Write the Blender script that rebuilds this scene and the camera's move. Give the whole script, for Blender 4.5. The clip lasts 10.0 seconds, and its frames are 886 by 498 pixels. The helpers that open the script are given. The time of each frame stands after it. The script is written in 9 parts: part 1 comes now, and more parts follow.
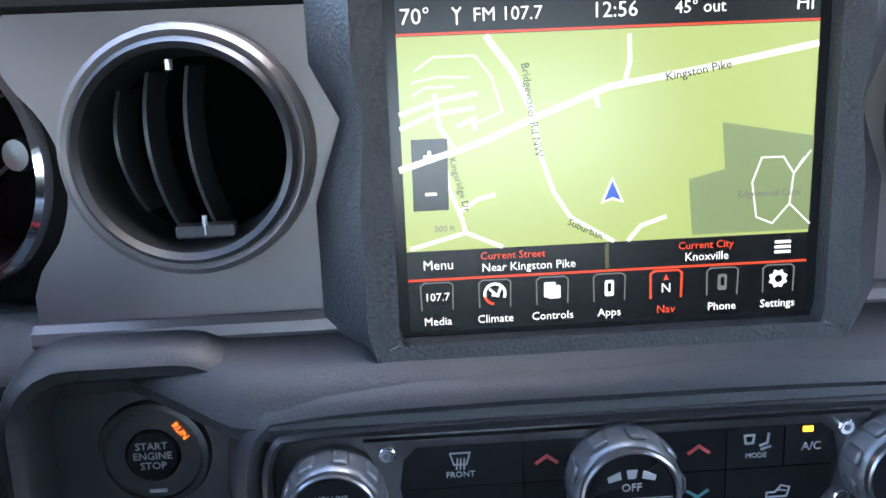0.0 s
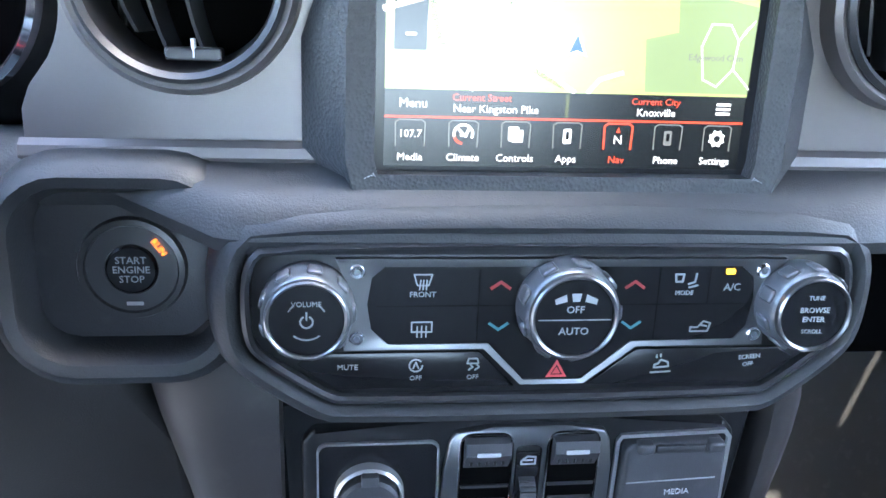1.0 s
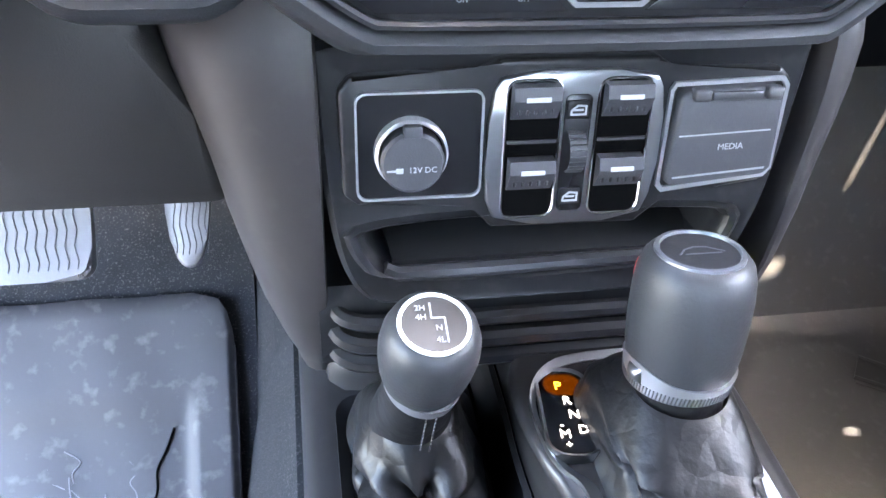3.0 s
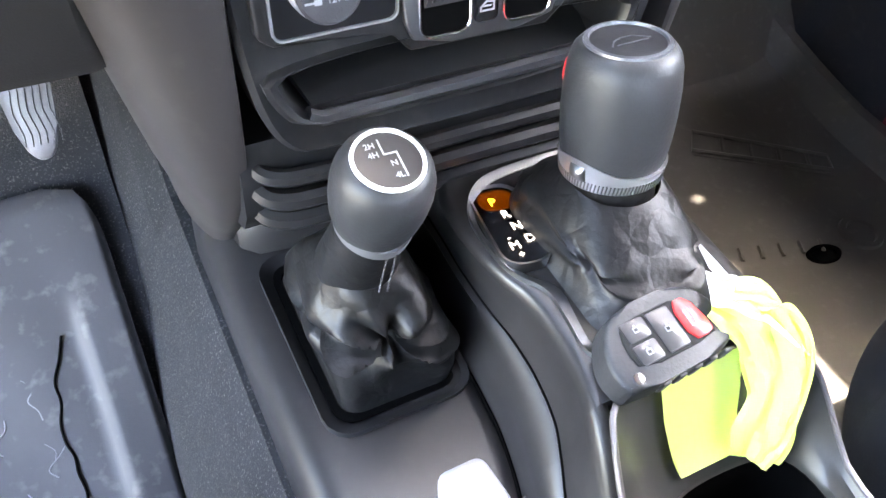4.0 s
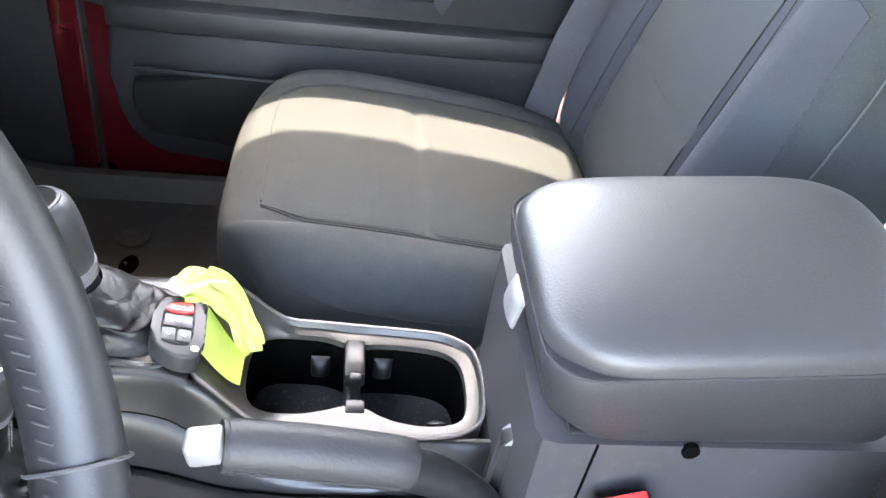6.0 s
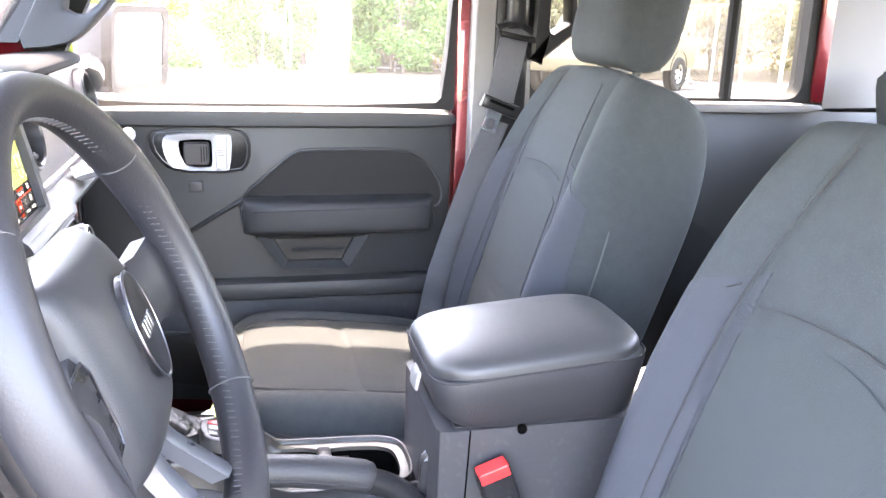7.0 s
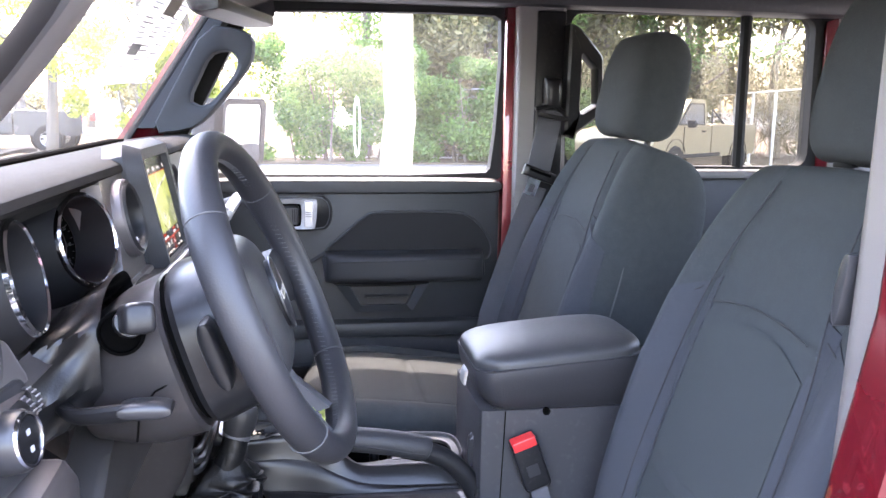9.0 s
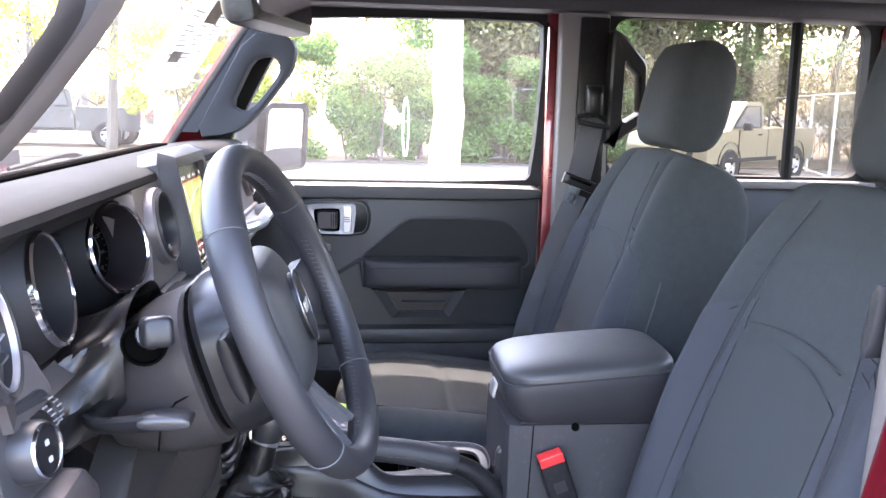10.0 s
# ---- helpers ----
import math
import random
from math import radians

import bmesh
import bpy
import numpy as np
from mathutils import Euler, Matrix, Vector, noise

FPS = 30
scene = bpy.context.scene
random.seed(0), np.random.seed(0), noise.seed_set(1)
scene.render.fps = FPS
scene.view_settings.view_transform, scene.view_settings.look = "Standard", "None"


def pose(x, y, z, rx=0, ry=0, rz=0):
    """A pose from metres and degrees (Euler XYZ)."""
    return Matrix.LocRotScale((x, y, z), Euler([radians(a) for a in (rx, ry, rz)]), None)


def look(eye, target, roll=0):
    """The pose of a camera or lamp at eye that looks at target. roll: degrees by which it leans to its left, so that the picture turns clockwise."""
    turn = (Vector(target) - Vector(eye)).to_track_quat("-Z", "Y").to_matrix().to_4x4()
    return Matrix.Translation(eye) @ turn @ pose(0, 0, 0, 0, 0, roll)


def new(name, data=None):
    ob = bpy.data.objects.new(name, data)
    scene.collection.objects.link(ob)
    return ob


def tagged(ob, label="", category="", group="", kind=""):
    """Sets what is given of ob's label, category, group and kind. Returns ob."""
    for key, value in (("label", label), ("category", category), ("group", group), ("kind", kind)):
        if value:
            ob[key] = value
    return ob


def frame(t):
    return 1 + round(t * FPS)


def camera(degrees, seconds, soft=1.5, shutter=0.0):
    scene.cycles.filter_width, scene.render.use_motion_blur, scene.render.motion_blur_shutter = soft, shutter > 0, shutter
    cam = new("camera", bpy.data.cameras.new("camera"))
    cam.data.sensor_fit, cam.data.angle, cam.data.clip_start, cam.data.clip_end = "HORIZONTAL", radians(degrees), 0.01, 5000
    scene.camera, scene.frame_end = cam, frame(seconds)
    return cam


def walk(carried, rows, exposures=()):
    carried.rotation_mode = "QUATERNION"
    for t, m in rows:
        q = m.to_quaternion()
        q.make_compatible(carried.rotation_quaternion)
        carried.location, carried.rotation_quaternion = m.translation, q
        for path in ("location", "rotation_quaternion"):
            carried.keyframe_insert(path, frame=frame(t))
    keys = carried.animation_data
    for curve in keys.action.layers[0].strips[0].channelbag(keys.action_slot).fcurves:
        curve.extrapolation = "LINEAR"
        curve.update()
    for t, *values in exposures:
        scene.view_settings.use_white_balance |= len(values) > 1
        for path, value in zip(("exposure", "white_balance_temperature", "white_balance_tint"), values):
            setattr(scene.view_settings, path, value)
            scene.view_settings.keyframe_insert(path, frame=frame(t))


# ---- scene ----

cam = camera(56.9, 10.0, soft=1.5)
PATH = [
    (0, (-0.084, -0.304, 0.782), (0.011, 1.511, -0.052), -1.7),
    (0.5, (-0.095, -0.329, 0.789), (0.108, 1.436, -0.129), 1.8),
    (1, (-0.104, -0.347, 0.756), (0.156, 1.382, -0.214), 4.2),
    (1.5, (-0.107, -0.36, 0.727), (0.167, 1.337, -0.296), 4.4),
    (2, (-0.11, -0.369, 0.698), (0.158, 1.296, -0.377), 3.8),
    (2.2, (-0.117, -0.377, 0.687), (0.155, 1.28, -0.399), 3.4),
    (3.3, (-0.148, -0.373, 0.629), (0.228, 1.087, -0.684), 3.6),
    (3.5, (-0.161, -0.369, 0.616), (0.291, 1.02, -0.749), 4.0),
    (4, (-0.195, -0.351, 0.636), (0.494, 0.796, -0.851), 6.0),
    (4.5, (-0.245, -0.331, 0.652), (0.764, 0.471, -0.877), 12.0),
    (5, (-0.291, -0.312, 0.691), (0.951, 0.088, -0.824), 17.3),
    (5.2, (-0.288, -0.314, 0.706), (1.002, -0.065, -0.802), 17.2),
    (5.5, (-0.295, -0.324, 0.709), (1.055, -0.303, -0.766), 15.9),
    (5.8, (-0.369, -0.328, 0.749), (1.1, -0.492, -0.599), 12.4),
    (6, (-0.45, -0.324, 0.787), (1.114, -0.578, -0.434), 8.9),
    (6.2, (-0.534, -0.325, 0.818), (1.109, -0.644, -0.277), 4.9),
    (7.3, (-1.073, -0.229, 0.848), (0.831, -0.661, 0.416), 2.5),
    (7.5, (-1.143, -0.226, 0.844), (0.78, -0.609, 0.454), 2.5),
    (8, (-1.241, -0.221, 0.836), (0.703, -0.543, 0.489), 2.2),
    (8.5, (-1.251, -0.209, 0.835), (0.696, -0.519, 0.5), 1.3),
    (9, (-1.247, -0.215, 0.833), (0.697, -0.529, 0.483), 0.9),
    (9.5, (-1.243, -0.217, 0.833), (0.699, -0.525, 0.471), 0.7),
    (10, (-1.241, -0.243, 0.85), (0.718, -0.438, 0.496), 1.4),
]
EXPO = [(0.0, 4.82, 6150, 14), (0.5, 5.12, 6150, 13), (0.95, 5.75, 6000, 11), (1.5, 6.3, 6000, 12), (2.2, 6.83, 6150, 13), (3.5, 6.68, 7500, 18), (4.5, 6.63, 7800, 16), (5.0, 6.33, 7500, 16), (5.5, 6.15, 7800, 16), (6.2, 6.3, 8200, 17), (7.5, 5.7, 7500, 25), (8.2, 5.02, 7100, 25), (10.0, 4.98, 7100, 25)]
walk(cam, [(t, look(eye, target, roll)) for t, eye, target, roll in PATH], EXPO)

# ---- daylight ----
SUN_EL, SUN_AZ = radians(66.0), radians(98)      # azimuth from straight ahead towards the passenger side
sun_dir = Vector((math.cos(SUN_EL) * math.sin(SUN_AZ), math.cos(SUN_EL) * math.cos(SUN_AZ), math.sin(SUN_EL)))
world = bpy.data.worlds.new("world")
scene.world = world
world.use_nodes = True
wn = world.node_tree
sky = wn.nodes.new("ShaderNodeTexSky")
sky.sky_type = "NISHITA"
sky.sun_disc = False
sky.sun_elevation = SUN_EL
sky.sun_rotation = SUN_AZ
sky.air_density, sky.dust_density = 1.2, 2.5
wn.links.new(sky.outputs[0], wn.nodes["Background"].inputs[0])
wn.nodes["Background"].inputs[1].default_value = 0.15
sun_data = bpy.data.lights.new("sun", "SUN")
sun_data.energy, sun_data.angle, sun_data.color = 0.8, radians(0.9), (1.0, 0.95, 0.86)
sun_ob = new("sun", sun_data)
sun_ob.matrix_world = look(sun_dir * 30, (0, 0, 0))


# ---- materials ----
def material(name, color, rough=0.5, metal=0.0, grain=0.0, scale=400.0, vary=0.12, vscale=8.0, spec=0.5, coat=0.0, dust=0.0):
    m = bpy.data.materials.new(name)
    m.use_nodes = True
    t = m.node_tree
    b = t.nodes["Principled BSDF"]
    b.inputs["Roughness"].default_value = rough
    b.inputs["Metallic"].default_value = metal
    b.inputs["Specular IOR Level"].default_value = spec
    b.inputs["Coat Weight"].default_value = coat
    tc = t.nodes.new("ShaderNodeTexCoord")
    n1 = t.nodes.new("ShaderNodeTexNoise")
    n1.inputs["Scale"].default_value, n1.inputs["Detail"].default_value = vscale, 6
    t.links.new(tc.outputs["Object"], n1.inputs["Vector"])
    mix = t.nodes.new("ShaderNodeMix")
    mix.data_type = "RGBA"
    t.links.new(n1.outputs["Fac"], mix.inputs["Factor"])
    mix.inputs["A"].default_value = (*[c * (1 - vary) for c in color], 1)
    mix.inputs["B"].default_value = (*[c * (1 + vary) for c in color], 1)
    out = mix.outputs["Result"]
    if dust:
        n3 = t.nodes.new("ShaderNodeTexNoise")
        n3.inputs["Scale"].default_value, n3.inputs["Detail"].default_value = vscale * 14, 8
        t.links.new(tc.outputs["Object"], n3.inputs["Vector"])
        rp = t.nodes.new("ShaderNodeMapRange")
        rp.inputs["From Min"].default_value, rp.inputs["From Max"].default_value = 0.56, 0.8
        rp.inputs["To Max"].default_value = dust
        t.links.new(n3.outputs["Fac"], rp.inputs["Value"])
        mx = t.nodes.new("ShaderNodeMix")
        mx.data_type = "RGBA"
        t.links.new(rp.outputs[0], mx.inputs["Factor"])
        t.links.new(out, mx.inputs["A"])
        mx.inputs["B"].default_value = (0.35, 0.33, 0.3, 1)
        out = mx.outputs["Result"]
    t.links.new(out, b.inputs["Base Color"])
    rr = t.nodes.new("ShaderNodeMapRange")
    rr.inputs["To Min"].default_value, rr.inputs["To Max"].default_value = max(0.02, rough - 0.08), min(1, rough + 0.08)
    t.links.new(n1.outputs["Fac"], rr.inputs["Value"])
    t.links.new(rr.outputs[0], b.inputs["Roughness"])
    if grain:
        n2 = t.nodes.new("ShaderNodeTexNoise")
        n2.inputs["Scale"].default_value, n2.inputs["Detail"].default_value = scale, 3
        t.links.new(tc.outputs["Object"], n2.inputs["Vector"])
        bp = t.nodes.new("ShaderNodeBump")
        bp.inputs["Strength"].default_value = grain
        bp.inputs["Distance"].default_value = 0.0006
        t.links.new(n2.outputs["Fac"], bp.inputs["Height"])
        t.links.new(bp.outputs[0], b.inputs["Normal"])
    return m


def weave(name, color, sx, sy, depth=0.5, rough=0.9, contrast=0.35):
    """Woven cloth: ribs across with a fine cross thread."""
    m = material(name, color, rough, 0, 0, 400, 0.14, 6, spec=0.2)
    t = m.node_tree
    b = t.nodes["Principled BSDF"]
    tc = t.nodes["Texture Coordinate"]
    waves = []
    for axis, sc in (("X", sx), ("Y", sy)):
        w = t.nodes.new("ShaderNodeTexWave")
        w.bands_direction = axis
        w.inputs["Scale"].default_value, w.inputs["Distortion"].default_value = sc, 0.6
        w.inputs["Detail"].default_value, w.inputs["Detail Scale"].default_value = 2, 3
        t.links.new(tc.outputs["Object"], w.inputs["Vector"])
        waves.append(w)
    mul = t.nodes.new("ShaderNodeMath")
    mul.operation = "MULTIPLY"
    t.links.new(waves[0].outputs["Fac"], mul.inputs[0])
    t.links.new(waves[1].outputs["Fac"], mul.inputs[1])
    bp = t.nodes.new("ShaderNodeBump")
    bp.inputs["Strength"].default_value, bp.inputs["Distance"].default_value = depth, 0.0006
    t.links.new(mul.outputs[0], bp.inputs["Height"])
    t.links.new(bp.outputs[0], b.inputs["Normal"])
    base = b.inputs["Base Color"].links[0].from_socket
    dk = t.nodes.new("ShaderNodeMix")
    dk.data_type, dk.blend_type = "RGBA", "MULTIPLY"
    rg = t.nodes.new("ShaderNodeMapRange")
    rg.inputs["To Min"].default_value, rg.inputs["To Max"].default_value = 1 - contrast, 1 + contrast * 0.4
    t.links.new(mul.outputs[0], rg.inputs["Value"])
    dk.inputs["Factor"].default_value = 1
    t.links.new(base, dk.inputs["A"])
    t.links.new(rg.outputs[0], dk.inputs["B"])
    t.links.new(dk.outputs["Result"], b.inputs["Base Color"])
    return m


def glow(name, color, strength=1.0):
    m = bpy.data.materials.new(name)
    m.use_nodes = True
    b = m.node_tree.nodes["Principled BSDF"]
    b.inputs["Base Color"].default_value = (*[c * 0.05 for c in color], 1)
    b.inputs["Roughness"].default_value = 0.25
    b.inputs["Emission Color"].default_value = (*color, 1)
    b.inputs["Emission Strength"].default_value = strength
    return m


def clear_glass(name, tint=(0.93, 0.95, 0.95), gloss=0.4, dust=0.0):
    """Thin window glass; dust is the share of light that a film of dust scatters."""
    m = bpy.data.materials.new(name)
    m.use_nodes = True
    t = m.node_tree
    t.nodes.remove(t.nodes["Principled BSDF"])
    tr, gl, mx, lw, pw, ml = (t.nodes.new(k) for k in ("ShaderNodeBsdfTransparent", "ShaderNodeBsdfGlossy", "ShaderNodeMixShader", "ShaderNodeLayerWeight", "ShaderNodeMath", "ShaderNodeMath"))
    tr.inputs[0].default_value = (*tint, 1)
    gl.inputs["Roughness"].default_value = 0.02
    lw.inputs[0].default_value = 0.5
    pw.operation, ml.operation = "POWER", "MULTIPLY_ADD"
    pw.inputs[1].default_value = 5.0
    ml.inputs[1].default_value, ml.inputs[2].default_value = gloss, 0.025
    t.links.new(lw.outputs["Facing"], pw.inputs[0])
    t.links.new(pw.outputs[0], ml.inputs[0])
    t.links.new(ml.outputs[0], mx.inputs[0])
    t.links.new(tr.outputs[0], mx.inputs[1])
    t.links.new(gl.outputs[0], mx.inputs[2])
    out = mx.outputs[0]
    if dust:
        sc, md_, tc_, nz, rp = (t.nodes.new(k) for k in ("ShaderNodeBsdfTranslucent", "ShaderNodeMixShader", "ShaderNodeTexCoord", "ShaderNodeTexNoise", "ShaderNodeMapRange"))
        sc.inputs[0].default_value = (1.0, 0.97, 0.90, 1)
        nz.inputs["Scale"].default_value, nz.inputs["Detail"].default_value = 5.0, 6
        rp.inputs["To Min"].default_value, rp.inputs["To Max"].default_value = dust * 0.6, dust * 1.4
        t.links.new(tc_.outputs["Object"], nz.inputs["Vector"])
        t.links.new(nz.outputs["Fac"], rp.inputs["Value"])
        t.links.new(rp.outputs[0], md_.inputs[0])
        t.links.new(out, md_.inputs[1])
        t.links.new(sc.outputs[0], md_.inputs[2])
        out = md_.outputs[0]
    t.links.new(out, t.nodes["Material Output"].inputs[0])
    return m


M_DASH = material("soft_black_vinyl", (0.0235, 0.0245, 0.0265), 0.50, 0, 0.35, 900, 0.12, 6, 0.45)
M_INSET = material("smooth_black_inset", (0.0085, 0.0085, 0.0095), 0.6, 0, 0.15, 700, 0.1, 6, 0.25)
M_KNEE = material("dark_knee_plastic", (0.0205, 0.0188, 0.0182), 0.5, 0, 0.25, 1000, 0.1, 6, 0.35)
M_TOP = material("grained_dash_top", (0.0130, 0.0132, 0.0138), 0.8, 0, 0.5, 700, 0.12, 6, 0.06)
# pillar trim on the driver side, with its lighter, warmer light in the colour
M_WARM = material("lit_warm_grey_pillar_plastic", (0.115, 0.102, 0.096), 0.55, 0, 0.2, 700, 0.08, 6, 0.4)
M_PANEL = material("satin_bronze_grey_plastic", (0.140, 0.126, 0.125), 0.40, 0.50, 0.08, 900, 0.1, 5)
M_PLASTIC = material("black_moulded_plastic", (0.030, 0.030, 0.0335), 0.5, 0, 0.25, 1200, 0.12, 7, 0.4, dust=0.05)
M_SATIN = material("satin_black_plastic", (0.022, 0.022, 0.024), 0.36, 0, 0.06, 900, 0.1, 7)
M_GLOSS = material("piano_black_plastic", (0.008, 0.008, 0.009), 0.24, 0, 0, 400, 0.1, 5, 0.28)
# near-black that also stands in for the shade inside wells, slots and gaps
M_DARK = material("matt_black_and_recess_shade", (0.0024, 0.0024, 0.0024), 0.9, 0, 0, 400, 0.1, 5, 0.0)
M_CHROME = material("satin_chrome", (0.27, 0.275, 0.285), 0.32, 1.0, 0.0, 400, 0.06, 12)
# darker copy of the satin chrome, with dark reflections put into its colour
M_TRIM = material("dark_reflecting_chrome", (0.13, 0.13, 0.135), 0.34, 1.0, 0.0, 400, 0.06, 12)
M_BRIGHT = material("bright_chrome", (0.8, 0.8, 0.82), 0.1, 1.0, 0.0, 400, 0.04, 12)
M_KNURL = material("smoked_grey_knob_plastic", (0.11, 0.115, 0.125), 0.3, 0.45, 0.1, 700, 0.1, 20)
M_LEATHER = material("black_leather", (0.0230, 0.0230, 0.0250), 0.55, 0, 0.7, 350, 0.16, 9, 0.35)
M_WHEEL = material("wheel_leather", (0.0190, 0.0190, 0.0215), 0.48, 0, 0.35, 420, 0.14, 8, 0.42)
M_BOOT = material("soft_black_boot_leather", (0.0065, 0.0065, 0.007), 0.42, 0, 0.35, 420, 0.06, 30, 0.26)
_t = M_BOOT.node_tree
_v, _n, _m, _b2 = (_t.nodes.new(k) for k in ("ShaderNodeTexVoronoi", "ShaderNodeTexNoise", "ShaderNodeVectorMath", "ShaderNodeBump"))
_v.feature = "DISTANCE_TO_EDGE"
_v.inputs["Scale"].default_value, _n.inputs["Scale"].default_value = 55, 45
_m.operation = "MULTIPLY_ADD"
_m.inputs[1].default_value = (0.02, 0.02, 0.02)
_t.links.new(_t.nodes["Texture Coordinate"].outputs["Object"], _n.inputs["Vector"])
_t.links.new(_n.outputs["Color"], _m.inputs[0])
_t.links.new(_t.nodes["Texture Coordinate"].outputs["Object"], _m.inputs[2])
_t.links.new(_m.outputs[0], _v.inputs["Vector"])
_b2.inputs["Strength"].default_value, _b2.inputs["Distance"].default_value = 0.5, 0.0025
_t.links.new(_v.outputs["Distance"], _b2.inputs["Height"])
_t.links.new(_t.nodes["Bump"].outputs[0], _b2.inputs["Normal"])
_t.links.new(_b2.outputs[0], _t.nodes["Principled BSDF"].inputs["Normal"])
M_LID = material("grained_armrest_vinyl", (0.0330, 0.0325, 0.0330), 0.46, 0, 0.45, 500, 0.1, 7, 0.5)
M_THREAD = material("grey_thread", (0.0550, 0.0550, 0.0578), 0.8, 0, 0, 400, 0.1, 30)
M_SEAM = material("dark_seam", (0.018, 0.018, 0.020), 0.9, 0, 0, 400, 0.1, 30)
M_CLOTH = material("dark_grey_seat_cloth", (0.032, 0.0365, 0.0385), 0.93, 0, 0.9, 1300, 0.22, 60, 0.2, dust=0.10)
M_INSERT = weave("ribbed_grey_seat_cloth", (0.041, 0.047, 0.0485), 160, 900, 0.6, 0.9, 0.3)
M_MESH = weave("blue_black_mesh_cloth", (0.047, 0.051, 0.060), 420, 420, 0.6, 0.85, 0.35)
M_CARPET = material("black_carpet", (0.020, 0.0205, 0.0225), 0.98, 0, 1.0, 900, 0.35, 40, 0.1, dust=0.25)
M_MAT = material("dusty_grey_rubber_mat", (0.0310, 0.0300, 0.0325), 0.6, 0, 0.15, 300, 0.12, 5, 0.4, dust=0.18)
M_VINYLFLOOR = material("black_passenger_floor_liner", (0.075, 0.070, 0.061), 0.5, 0, 0.3, 350, 0.2, 6, 0.4, dust=0.10)
M_PEDAL = material("worn_aluminium_pedal", (0.13, 0.125, 0.13), 0.5, 0.4, 0.15, 300, 0.1, 30)
M_RUBBER = material("black_rubber", (0.012, 0.012, 0.012), 0.75, 0, 0.2, 600, 0.1, 20, 0.2)
M_BLACK = material("deep_black_plastic", (0.012, 0.012, 0.013), 0.33, 0, 0.1, 900, 0.1, 8, 0.25, dust=0.04)
M_DECK = material("satin_dark_bronze_deck", (0.0723, 0.0646, 0.0638), 0.36, 0.4, 0.06, 900, 0.1, 6, 0.5, dust=0.03)
M_SHROUD = material("satin_dark_shroud", (0.034, 0.031, 0.031), 0.36, 0.2, 0.06, 900, 0.1, 6, 0.45, dust=0.03)
M_GAITER = material("wrinkled_gaiter_leather", (0.0065, 0.0065, 0.007), 0.40, 0, 0.4, 420, 0.2, 30, 0.4)
# white dial print, with the shade of the deep gauge put into its colour
M_FAINT = material("shade_darkened_dial_print", (0.02, 0.02, 0.021), 0.7, 0, 0, 400, 0.04, 40)
M_RED = material("metallic_dark_red_paint", (0.126, 0.004, 0.010), 0.28, 0.45, 0.0, 400, 0.1, 4, 0.6, coat=1.0)
M_CDECK = material("satin_black_console", (0.0130, 0.0122, 0.0128), 0.37, 0.0, 0.06, 900, 0.12, 6, 0.38, dust=0.02)
M_BAY = material("satin_grey_bay", (0.030, 0.029, 0.026), 0.38, 0.15, 0.06, 900, 0.1, 6, 0.5)
M_SIDEPLATE = material("satin_dark_wall", (0.024, 0.023, 0.022), 0.42, 0.1, 0.1, 900, 0.1, 6, 0.5)
M_GRIP = material("leather_grained_grip", (0.0210, 0.0215, 0.0230), 0.46, 0, 0.30, 520, 0.10, 12, 0.4)
M_LIDSIDE = material("dark_grained_vinyl", (0.022, 0.0215, 0.024), 0.48, 0, 0.45, 500, 0.1, 7, 0.4)
M_BRUSHED = material("bright_silver_trim", (0.50, 0.50, 0.52), 0.30, 0.85, 0.03, 700, 0.08, 14)
M_SIDE = material("dusty_black_console_side", (0.024, 0.023, 0.0255), 0.85, 0, 0.8, 700, 0.25, 18, 0.2, dust=0.16)
M_CHEEK = material("satin_near_black_cheek", (0.026, 0.023, 0.023), 0.48, 0.0, 0.06, 900, 0.12, 6, 0.3, dust=0.03)
M_REDPL = material("red_button_plastic", (0.62, 0.03, 0.03), 0.35, 0, 0, 400, 0.06, 30)
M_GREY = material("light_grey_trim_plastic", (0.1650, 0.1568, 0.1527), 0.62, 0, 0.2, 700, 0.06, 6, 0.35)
# the same pillar trim, passenger side, with cool shade put into the colour
M_BLUEGREY = material("shaded_blue_grey_pillar_plastic", (0.026, 0.028, 0.031), 0.6, 0, 0.2, 700, 0.08, 6, 0.2)
M_HEAD = material("grey_headliner", (0.16, 0.155, 0.15), 0.85, 0, 0.3, 500, 0.06, 6, 0.2)
M_BELT = weave("charcoal_belt_webbing", (0.131, 0.131, 0.143), 60, 700, 0.7, 0.75, 0.4)
M_SILVER = material("silver_painted_plastic", (0.42, 0.42, 0.43), 0.35, 0.7, 0.05, 500, 0.06, 20)
M_LATCH = material("satin_silver_latch", (0.46, 0.46, 0.47), 0.36, 0.35, 0.0, 500, 0.06, 20)
M_WHITE = material("white_card", (0.85, 0.85, 0.83), 0.7, 0, 0, 400, 0.04, 20)
def sheet_mat(name, color, through_, rough):
    """A thin sheet that lets part of the light through."""
    m = bpy.data.materials.new(name)
    m.use_nodes = True
    t = m.node_tree
    d, x = t.nodes.new("ShaderNodeBsdfTranslucent"), t.nodes.new("ShaderNodeMixShader")
    d.inputs[0].default_value = (*color, 1)
    t.nodes["Principled BSDF"].inputs["Base Color"].default_value = (*color, 1)
    t.nodes["Principled BSDF"].inputs["Roughness"].default_value = rough
    x.inputs[0].default_value = through_
    t.links.new(t.nodes["Principled BSDF"].outputs[0], x.inputs[1])
    t.links.new(d.outputs[0], x.inputs[2])
    t.links.new(x.outputs[0], t.nodes["Material Output"].inputs[0])
    return m


